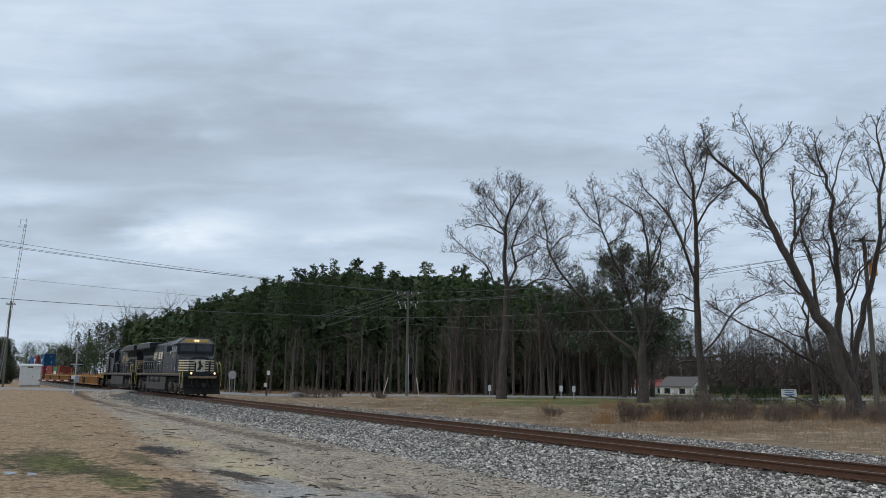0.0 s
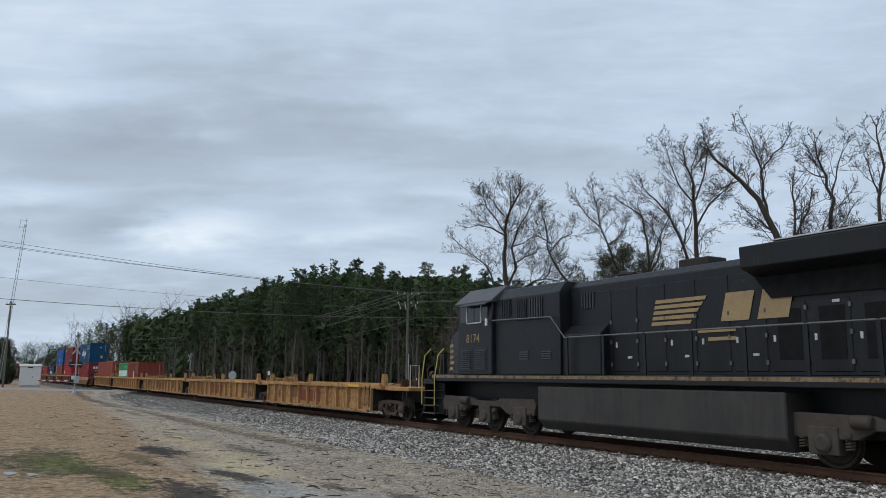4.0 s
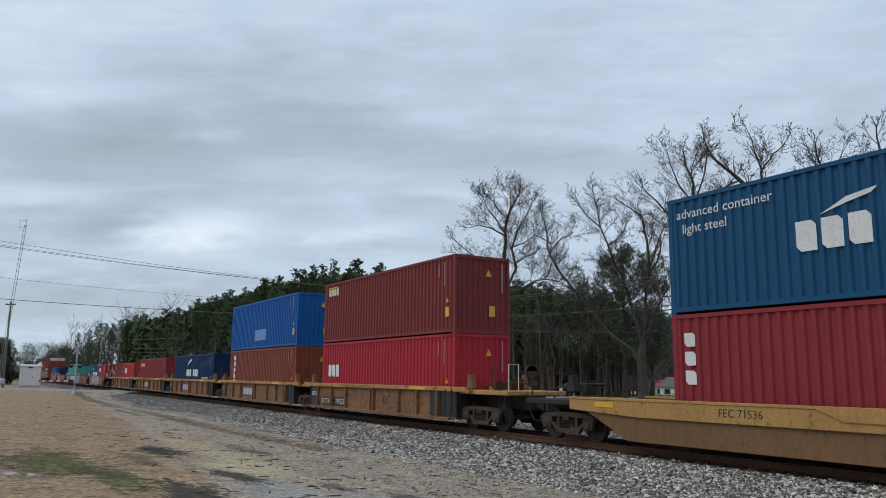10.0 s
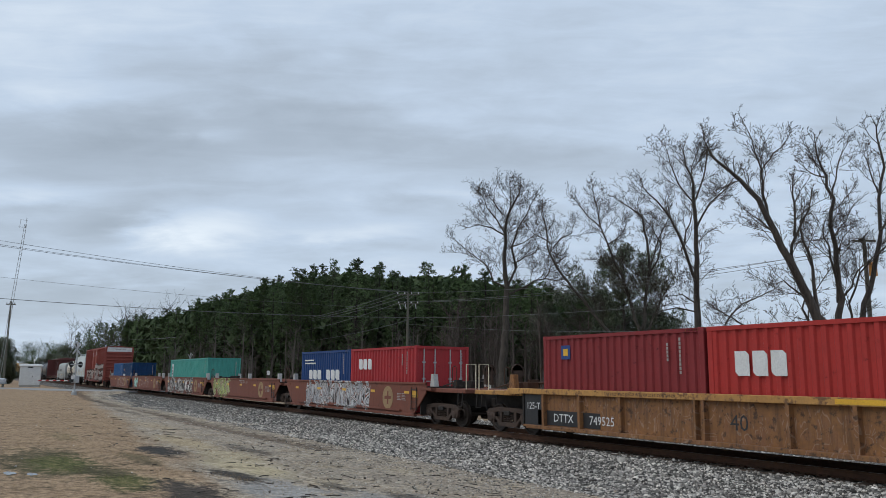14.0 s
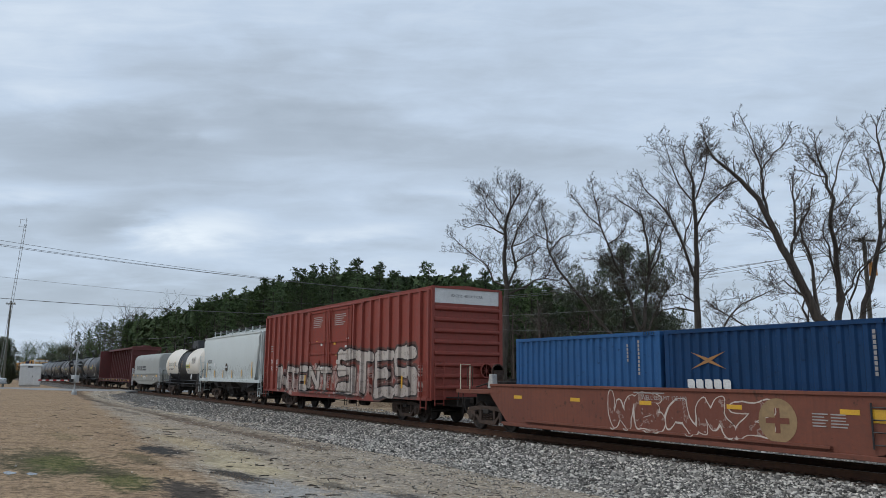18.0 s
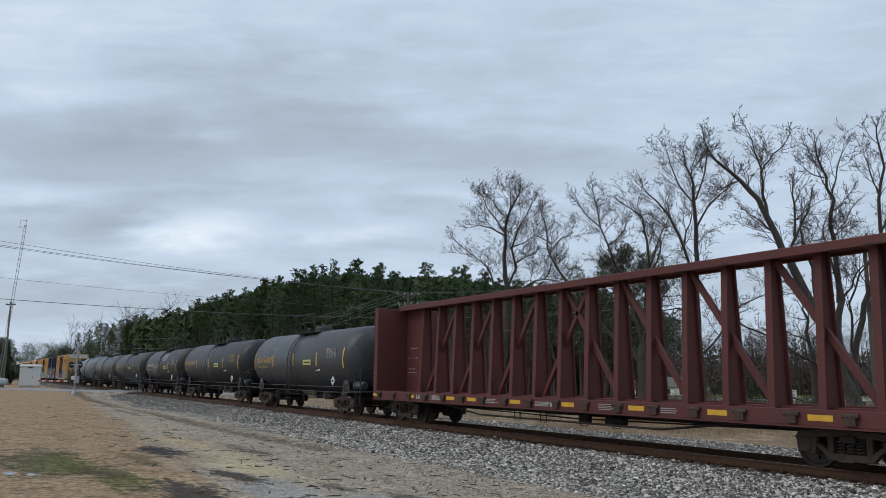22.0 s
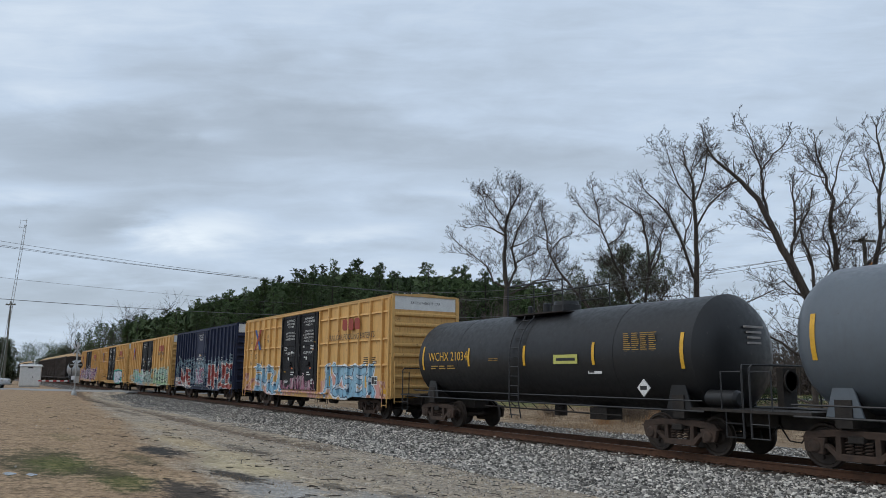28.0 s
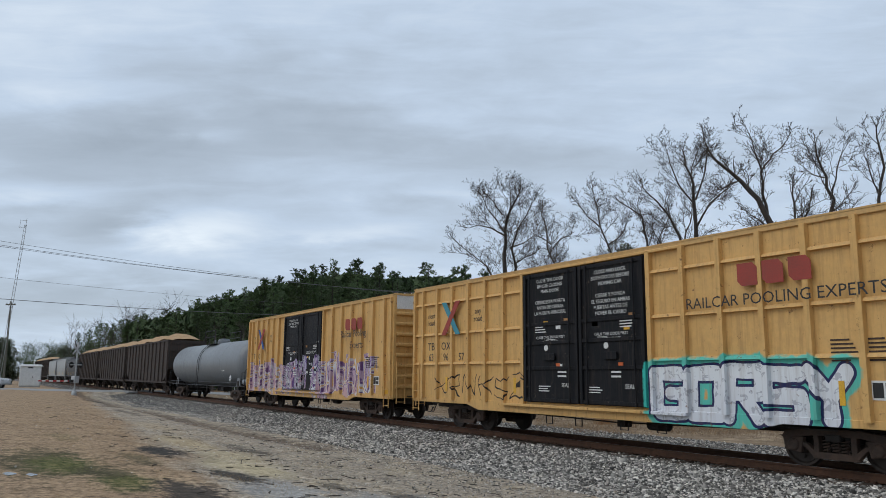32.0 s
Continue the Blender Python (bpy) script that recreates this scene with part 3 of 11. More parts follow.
    # bare earth beside the railway on this side, grass beyond it
    wob = math_node(t, "MULTIPLY", math_node(t, "SUBTRACT", big, 0.5), 3.4)
    wob = math_node(t, "ADD", wob, math_node(t, "MULTIPLY", math_node(t, "SUBTRACT", mid2, 0.5), 2.6))
    edge = math_node(t, "ADD", math_node(t, "ADD", sep.outputs[1], math_node(t, "MULTIPLY", sep.outputs[0], 0.09)), wob)
    near = ramp_node(t, math_node(t, "MULTIPLY", math_node(t, "ADD", edge, 20.0), 0.05), ((0.305, 0.0), (0.345, 1.0)))
    near = mix_node(t, patch(-15.0, -12.9, 1.9, 0.9), near, (0, 0, 0))
    col = mix_node(t, near, straw, dirt)
    toe = math_node(t, "ADD", math_node(t, "ADD", sep.outputs[1], 6.3), math_node(t, "MULTIPLY", math_node(t, "SUBTRACT", mid2, 0.5), 2.0))
    toe = ramp_node(t, math_node(t, "ABSOLUTE", toe), ((0.25, 0.75), (0.85, 0.0)))
    toe = math_node(t, "MULTIPLY", toe, math_node(t, "LESS_THAN", sep.outputs[0], -23.0))
    col = mix_node(t, toe, col, (0.115, 0.080, 0.056))
    olive, char, pale, grit_grey = (0.085, 0.074, 0.038), (0.050, 0.045, 0.040), (0.47, 0.39, 0.25), (0.36, 0.35, 0.33)
    for x, y, rx, ry, k, ink in ((-17.4, -14.6, 3.6, 1.1, 0.9, olive), (-17.0, -14.35, 1.9, 0.75, 0.95, green), (-14.0, -13.65, 1.5, 0.6, 0.9, green), (-15.6, -13.7, 1.4, 0.6, 0.85, olive), (-24.5, -13.6, 2.0, 0.5, 0.3, green),
                                 (-16.9, -10.75, 2.4, 1.1, 1.0, pale), (-19.9, -10.2, 3.2, 0.9, 0.75, pale), (-24.5, -10.3, 3.6, 0.9, 0.75, (0.46, 0.36, 0.22)), (-33.0, -9.4, 5.0, 0.8, 0.6, (0.44, 0.34, 0.22)),
                                 (-20.6, -11.8, 1.8, 0.65, 1.0, char), (-13.4, -11.2, 2.0, 0.9, 0.85, grit_grey), (-15.1, -11.5, 1.5, 0.5, 0.95, char), (-12.9, -12.9, 1.6, 0.65, 0.9, char), (-11.8, -11.4, 1.8, 0.7, 0.7, grit_grey),
                                 (-11.4, -9.6, 2.4, 1.1, 0.7, grit_grey), (-12.3, -9.3, 1.3, 0.4, 0.8, char), (-18.3, -12.7, 1.8, 0.5, 0.7, olive), (-14.0, -10.0, 1.2, 0.35, 0.7, char), (-22.5, -9.0, 2.2, 0.4, 0.7, char),
                                 (-73.0, -6.8, 5.0, 0.7, 0.85, (0.045, 0.036, 0.028)), (-62.0, -7.2, 5.0, 0.7, 0.85, (0.050, 0.040, 0.032)), (-48.0, -8.0, 6.0, 0.5, 0.6, (0.085, 0.068, 0.052)), (-38.5, -7.0, 6.0, 0.5, 0.75, (0.17, 0.115, 0.08))):
        f = math_node(t, "MULTIPLY", patch(x, y, rx, ry), k)
        col = mix_node(t, f, col, ink)
    # mown verge beyond the railway
    lawn = mix_node(t, ramp_node(t, mid, ((0.38, 0.0), (0.62, 1.0))), (0.17, 0.155, 0.06), (0.29, 0.22, 0.12))
    lawn = mix_node(t, ramp_node(t, big, ((0.40, 0.0), (0.54, 0.85))), lawn, (0.090, 0.112, 0.034))
    scrub = mix_node(t, ramp_node(t, fine, ((0.4, 0.0), (0.6, 1.0))), (0.31, 0.225, 0.14), (0.18, 0.13, 0.088))
    scrub = mix_node(t, ramp_node(t, mid, ((0.52, 0.0), (0.66, 0.7))), scrub, (0.40, 0.31, 0.20))
    sn, cs = math.sin(radians(YAW)), math.cos(radians(YAW))
    along = math_node(t, "ADD", math_node(t, "MULTIPLY", sep.outputs[0], cs), math_node(t, "MULTIPLY", math_node(t, "SUBTRACT", sep.outputs[1], EYE.y), sn))
    deep = math_node(t, "ADD", math_node(t, "MULTIPLY", sep.outputs[0], -sn), math_node(t, "MULTIPLY", math_node(t, "SUBTRACT", sep.outputs[1], EYE.y), cs))
    mown = math_node(t, "MULTIPLY", ramp_node(t, math_node(t, "MULTIPLY", math_node(t, "ADD", math_node(t, "ADD", along, wob), 20.0), 0.02), ((0.38, 0.0), (0.50, 1.0))),
                     ramp_node(t, math_node(t, "MULTIPLY", math_node(t, "ADD", deep, wob), 0.01), ((0.55, 0.0), (0.60, 1.0))))
    far = mix_node(t, mown, scrub, lawn)
    col = mix_node(t, math_node(t, "GREATER_THAN", sep.outputs[1], 0.0), col, far)
    col = mix_node(t, 0.65, col, mix_node(t, 1.0, col, ramp_node(t, fine, ((0.28, 0.15), (0.72, 1.85))), "MULTIPLY"))
    col = mix_node(t, 1.0, col, ramp_node(t, mid2, ((0.30, 0.62), (0.50, 1.0), (0.72, 1.30))), "MULTIPLY")
    p = n.new("ShaderNodeBsdfPrincipled")
    p.inputs["Roughness"].default_value = 0.97
    p.inputs["Specular IOR Level"].default_value = 0.2
    l.new(col, p.inputs["Base Color"])
    bp = n.new("ShaderNodeBump")
    bp.inputs["Strength"].default_value, bp.inputs["Distance"].default_value = 0.7, 0.05
    l.new(math_node(t, "ADD", fine, math_node(t, "MULTIPLY", grit, 0.4)), bp.inputs["Height"])
    l.new(bp.outputs[0], p.inputs["Normal"])
    o = n.new("ShaderNodeOutputMaterial")
    l.new(p.outputs[0], o.inputs[0])
    return m


def ballast_material():
    m = bpy.data.materials.new("granite_ballast")
    m.use_nodes = True
    t = m.node_tree
    n, l = nodes_of(t)
    co = n.new("ShaderNodeTexCoord")
    vec = co.outputs["Object"]
    vo = n.new("ShaderNodeTexVoronoi")
    vo.inputs["Scale"].default_value, vo.inputs["Randomness"].default_value = 21.0, 1.0
    l.new(vec, vo.inputs["Vector"])
    grey = n.new("ShaderNodeSeparateColor")
    l.new(vo.outputs["Color"], grey.inputs[0])
    col = ramp_node(t, grey.outputs[0], ((0.0, (0.06, 0.053, 0.046)), (0.40, (0.24, 0.22, 0.195)), (0.80, (0.50, 0.47, 0.43)), (1.0, (0.76, 0.73, 0.68))))
    # shade in the gaps between stones, put into the colour as near-black cell rims
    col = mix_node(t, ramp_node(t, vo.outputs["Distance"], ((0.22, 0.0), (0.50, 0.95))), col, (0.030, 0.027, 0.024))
    patch = ramp_node(t, noise_node(t, vec, 0.5, 4.0, 0.6), ((0.52, 0.0), (0.72, 0.6)))
    col = mix_node(t, patch, col, (0.25, 0.19, 0.13))
    p = n.new("ShaderNodeBsdfPrincipled")
    p.inputs["Roughness"].default_value = 0.9
    l.new(col, p.inputs["Base Color"])
    bp = n.new("ShaderNodeBump")
    bp.inputs["Strength"].default_value, bp.inputs["Distance"].default_value = 1.0, 0.04
    l.new(math_node(t, "SUBTRACT", 1.0, vo.outputs["Distance"]), bp.inputs["Height"])
    l.new(bp.outputs[0], p.inputs["Normal"])
    o = n.new("ShaderNodeOutputMaterial")
    l.new(p.outputs[0], o.inputs[0])
    return m


def stone_material():
    m = surface("loose_granite", (0.475, 0.445, 0.400), (0.32, 0.298, 0.265), 1.5, 0.92, 0.0, 0.3)
    t = m.node_tree
    g = t.nodes.new("ShaderNodeNewGeometry")
    p = next(x for x in t.nodes if x.type == "BSDF_PRINCIPLED")
    old = p.inputs["Base Color"].links[0].from_socket
    k = ramp_node(t, g.outputs["Random Per Island"], ((0.0, 0.09), (0.40, 0.45), (0.75, 1.20), (1.0, 2.0)))
    t.links.new(mix_node(t, 1.0, old, k, "MULTIPLY"), p.inputs["Base Color"])
    return m


M["ground"], M["ballast"], M["loose"] = ground_material(), ballast_material(), stone_material()


def lie(x, y):
    """The land with its small unevenness."""
    z = height(x, y)
    if abs(x) < 130 and -22 < y < 40:
        z += 0.05 * noise.noise((x * 0.45, y * 0.45, 0)) + 0.025 * noise.noise((x * 1.7, y * 1.7, 5))
    return z


def build_ground():
    def axis(lo, hi, fine, far_lo, far_hi):
        out = list(np.arange(lo, hi + 0.01, fine))
        s, p = fine, lo
        while p > far_lo:
            s *= 1.35
            p -= s
            out.insert(0, p)
        s, p = fine, hi
        while p < far_hi:
            s *= 1.35
            p += s
            out.append(p)
        return out
    xs, ys = axis(-125, 12, 1.0, -4200, 4200), axis(-22, 40, 0.5, -4200, 4200)
    b = Build()
    for y in ys:
        for x in xs:
            b.v.append((x, y, lie(x, y)))
    w = len(xs)
    b.f = [(j * w + i, j * w + i + 1, (j + 1) * w + i + 1, (j + 1) * w + i) for j in range(len(ys) - 1) for i in range(w - 1)]
    solid("ground", b, "ground", "dormant tan grass and bare earth on level ground", "ground", kind="structure", smooth=True)


BED = ((-5.4, -0.62), (-4.2, -0.52), (-2.6, -0.36), (-1.75, -0.245), (-1.3, -0.215), (1.3, -0.215), (1.75, -0.245), (2.8, -0.42), (5.5, -0.53), (9.0, -0.60), (9.8, -0.75))


def bed_height(y):
    for (y0, z0), (y1, z1) in zip(BED, BED[1:]):
        if y0 <= y <= y1:
            return lerp(z0, z1, (y - y0) / (y1 - y0))
    return -0.7


def build_bed():
    b = Build()
    ys = list(np.arange(-5.4, 9.81, 0.2))
    xs = [-900, -600, -420, -300, -220] + list(np.arange(-160, -60, 2.0)) + list(np.arange(-60, 14, 0.4)) + [40, 90]
    for x in xs:
        for y in ys:
            wide = 1.0 if y < 0 else lerp(0.55, 1.0, step(-75, -20, x))
            yy = y * (wide if abs(y) > 2.8 else 1.0) if y < 2.8 else 2.8 + (y - 2.8) * wide
            edge = 0.5 * noise.noise((x * 0.3, 0, 3)) * step(2.5, 5.0, abs(y))
            z = bed_height(y) + (0.035 * noise.noise((x * 1.3, y * 1.3, 0)) + 0.02 * noise.noise((x * 4, y * 4, 0))) * step(1.4, 2.0, abs(y))
            b.v.append((x, yy + edge, z))
    w = len(ys)
    b.f = [(i * w + j, i * w + j + 1, (i + 1) * w + j + 1, (i + 1) * w + j) for i in range(len(xs) - 1) for j in range(w - 1)]
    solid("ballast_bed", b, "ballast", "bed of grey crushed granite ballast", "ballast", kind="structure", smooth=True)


def scatter(shape, places, yaws, scales, tilt=0.0, seed=1):
    """Many copies of a small shape as one list of points and faces. shape: points and faces."""
    v, f = shape
    rng = np.random.default_rng(seed)
    v = np.array(v, float)
    k, n = len(places), len(v)
    c, s = np.cos(yaws), np.sin(yaws)
    sc = np.asarray(scales, float).reshape(k, 1, -1)
    p = v[None] * sc
    if tilt:
        ta = rng.normal(0, tilt, (k, 1))
        ct, st = np.cos(ta), np.sin(ta)
        p = np.stack([p[..., 0] * ct + p[..., 2] * st, p[..., 1], -p[..., 0] * st + p[..., 2] * ct], -1)
    q = np.empty((k, n, 3))
    q[..., 0] = p[..., 0] * c[:, None] - p[..., 1] * s[:, None]
    q[..., 1] = p[..., 0] * s[:, None] + p[..., 1] * c[:, None]
    q[..., 2] = p[..., 2]
    q += np.asarray(places)[:, None, :]
    faces = (np.array(f)[None] + (np.arange(k) * n)[:, None, None]).reshape(-1, len(f[0]))
    return q.reshape(-1, 3), faces


def swarm(name, v, f, material, label, category, kind="stuff", parent=None):
    me = bpy.data.meshes.new(name)
    me.vertices.add(len(v))
    me.vertices.foreach_set("co", np.asarray(v, np.float32).ravel())
    k = f.shape[1]
    me.loops.add(f.size)
    me.loops.foreach_set("vertex_index", np.asarray(f, np.int32).ravel())
    me.polygons.add(len(f))
    me.polygons.foreach_set("loop_start", np.arange(0, f.size, k, dtype=np.int32))
    me.update(calc_edges=True)
    me.materials.append(M[material])
    ob = new(name, me)
    ob.parent = parent
    return tagged(ob, label, category, "", kind)


def build_stones():
    rng = np.random.default_rng(5)
    # denser near the camera
    spots = []
    n = 118000
    x = -4 - rng.exponential(19, n) + rng.uniform(0, 12, n)
    y = rng.uniform(-5.3, -1.2, n)
    far = rng.random(n) < 0.28
    y[far] = rng.uniform(1.2, 9.0, far.sum())
    mid = rng.random(n) < 0.06
    y[mid] = rng.uniform(-1.2, 1.2, mid.sum())
    stray = rng.random(n) < 0.10
    y[stray] = -5.0 - rng.exponential(1.6, stray.sum())
    keep = (x > -110) & (x < 9)
    x, y = x[keep], y[keep]
    z = np.array([max(bed_height(b) if -5.4 < b < 9.8 else -9, height(a, b)) for a, b in zip(x, y)]) + 0.010
    cube = [(-1, -1, -0.6), (1, -0.8, -0.7), (0.8, 1, -0.6), (-1.1, 0.9, -0.5), (-0.6, -0.7, 0.7), (0.8, -0.5, 0.5), (0.5, 0.7, 0.8), (-0.7, 0.5, 0.6)]
    fs = [(3, 2, 1, 0), (4, 5, 6, 7), (0, 1, 5, 4), (1, 2, 6, 5), (2, 3, 7, 6), (3, 0, 4, 7)]
    k = len(x)
    sc = rng.lognormal(math.log(0.0200), 0.36, (k, 1)) * rng.uniform(0.7, 1.35, (k, 3)) * np.where(y < -5.3, 0.45, 1.0)[:, None]
    v, f = scatter((cube, fs), np.stack([x, y, z], 1), rng.uniform(0, 6.28, k), sc, 0.6, 6)
    swarm("ballast_stones", v, f, "loose", "loose grey granite stones on the ballast", "stones")


def build_track():
    track = thing("railway_track", "single railway line of rusty rails on dark timber ties", "railway track", kind="structure")
    foot = [(-0.075, -0.172), (0.075, -0.172), (0.075, -0.158), (0.012, -0.14), (0.010, -0.045), (0.036, -0.036), (0.037, -0.006), (0.030, 0.0), (-0.030, 0.0), (-0.037, -0.006), (-0.036, -0.036), (-0.010, -0.045), (-0.012, -0.14), (-0.075, -0.158)]
    for y in (-0.7525, 0.7525):
        rail = part("rail", Build().prism(foot, "x", -900, 90), "rail", track, "long rail with rusty brown web", (0, y, 0))
        part("rail_head", Build().box(-900, 90, -0.026, 0.022, -0.001, 0.0015), "railtop", rail, "worn bright running surface")
    return track


def build_ties(track):
    rnd = random.Random(3)
    shapes = []
    for k in range(4):
        e = 0.03 * k
        shapes.append(Build().box(-0.115, 0.115, -1.30 - e, 1.30 + 0.02 * k, -0.36, -0.176).mesh("tie", "tie", 0.012))
    for i in range(300):
        ob = part("tie", shapes[i % 4], None, track, at=pose(8 - i * 0.5, rnd.uniform(-0.05, 0.05), rnd.uniform(-0.015, 0.004), 0, 0, rnd.uniform(-1.2, 1.2)))
    rest = Build()
    for i in range(300, 1500):
        x = 8 - i * 0.5
        rest.box(x - 0.115, x + 0.115, -1.3, 1.3, -0.36, -0.18)
    tagged(part("distant_ties", rest, "tie", track), kind="stuff")
    plate = Build().box(-0.10, 0.10, -0.17, 0.17, -0.178, -0.166)
    for x, y in ((-0.07, -0.10), (0.07, -0.10), (-0.07, 0.10), (0.07, 0.10)):
        plate.box(x - 0.02, x + 0.02, y - 0.02, y + 0.02, -0.17, -0.145)
    me = plate.mesh("tie_plate", "rust")
    for i in range(120):
        for y in (-0.7525, 0.7525):
            part("tie_plate", me, None, track, at=(8 - i * 0.5, y, 0))


def build_road():
    b = Build()
    rows = []
    for i in range(80):
        a = -130 + i * 8 if i > 30 else -90 + i * 3
        if i > 30:
            a = (i - 30) * 9.0
        p = site(a, ROAD_D)
        ramp = math.exp(-(p.y / 8.0) ** 2)
        z = lerp(height(p.x, p.y) + 0.06, -0.03, ramp) if abs(p.y) > 1.9 else -0.03
        rows.append((a, z))
    rows.sort()
    for a, z in rows:
        for d in (-3.6, -3.4, 0.0, 3.4, 3.6):
            p = site(a, ROAD_D + d)
            b.v.append((p.x, p.y, z - (0.10 if abs(d) > 3.5 else 0.0) - 0.02 * abs(d) / 3.5))
    b.f = [(i * 5 + j, i * 5 + j + 1, (i + 1) * 5 + j + 1, (i + 1) * 5 + j) for i in range(len(rows) - 1) for j in range(4)]
    solid("road", b, "asphalt", "pale worn asphalt road over the level crossing", "road", kind="structure")
    sh = Build()
    for side in (-1, 1):
        k0 = len(sh.v)
        for a, z in rows:
            p = site(a, ROAD_D + side * 3.55)
            drop = 0.08 + 0.75 * math.exp(-(p.y / 9.0) ** 2)
            for d, dz in ((3.3, -0.05), (3.7, -0.06), (4.4, -drop * 0.5), (6.5, -drop)):
                q = site(a, ROAD_D + side * d)
                sh.v.append((q.x, q.y, z + dz))
        sh.f += [(k0 + i * 4 + j, k0 + i * 4 + j + 1, k0 + (i + 1) * 4 + j + 1, k0 + (i + 1) * 4 + j) for i in range(len(rows) - 1) for j in range(3)]
    solid("road_shoulder", sh, "ground", "earth shoulder sloping from the road", "road shoulder", kind="structure", smooth=True)
    # crossing panels between and beside the rails
    deck = thing("crossing_deck", "timber and asphalt deck of the level crossing", "level crossing", kind="structure")
    for y0, y1 in ((-1.75, -0.85), (-0.62, 0.62), (0.85, 1.75)):
        part("crossing_panel", Build().box(-97.5, -86.5, y0, y1, -0.17, -0.012), "asphalt", deck, bevel=0.01)
    # pale kerb line along the far side of the road
    k = Build()
    for i in range(40):
        a = -20 + i * 4
        p, q = site(a, ROAD_D - 4.4), site(a + 3.96, ROAD_D - 4.4)
        z = height(p.x, p.y)
        pts = [site(a, ROAD_D - 4.7, z - 0.1), site(a + 3.96, ROAD_D - 4.7, z - 0.1), site(a + 3.96, ROAD_D - 4.4, z - 0.1), site(a, ROAD_D - 4.4, z - 0.1)]
        k.add(pts + [v + Vector((0, 0, 0.2)) for v in pts], [(3, 2, 1, 0), (4, 5, 6, 7), (0, 1, 5, 4), (1, 2, 6, 5), (2, 3, 7, 6), (3, 0, 4, 7)])
    solid("kerb", k, "concrete", "pale concrete kerb along the road", "kerb", kind="structure")


# ---- trees ----
def wander(p, q, r0, r1, rnd, n, bend):
    p, q = Vector(p), Vector(q)
    size = (q - p).length * bend
    return [p.lerp(q, i / n) + Vector((rnd.gauss(0, size), rnd.gauss(0, size), rnd.gauss(0, size * 0.6))) * (math.sin(math.pi * i / n)) for i in range(n + 1)]


def bough(wood, twig, p, way, length, r, level, rnd):
    """A bough that bends upward, with branches along it down to the twigs."""
    n = (4, 3, 2, 1)[level - 1]
    path, w = [Vector(p)], Vector(way)
    for i in range(n):
        w = (w + Vector((rnd.gauss(0, 0.17), rnd.gauss(0, 0.17), rnd.gauss(0.08, 0.13)))).normalized()
        path.append(path[-1] + w * (length / n))
    (wood if level == 1 else twig).tube(path, r, 5 if level == 1 else 3, r * 0.45)
    if level >= 4:
        return
    many = max(3, int(length / (0.30, 0.21, 0.20)[level - 1]))
    for i in range(many):
        k = lerp(0.15, 1.0, (i + rnd.random()) / many)
        j = min(int(k * n), n - 1)
        at = path[j].lerp(path[j + 1], k * n - j)
        along = (path[j + 1] - path[j]).normalized()
        side = Vector((rnd.gauss(0, 1), rnd.gauss(0, 1), rnd.gauss(0.1, 0.8)))
        side = (side - along * side.dot(along)).normalized()
        w = (along * rnd.uniform(0.6, 1.0) + side * rnd.uniform(0.65, 1.25) + Vector((0, 0, 0.08))).normalized()
        bough(wood, twig, at, w, length * rnd.uniform(0.34, 0.58) * lerp(1.15, 0.8, k), max(r * 0.5, 0.0115), level + 1, rnd)


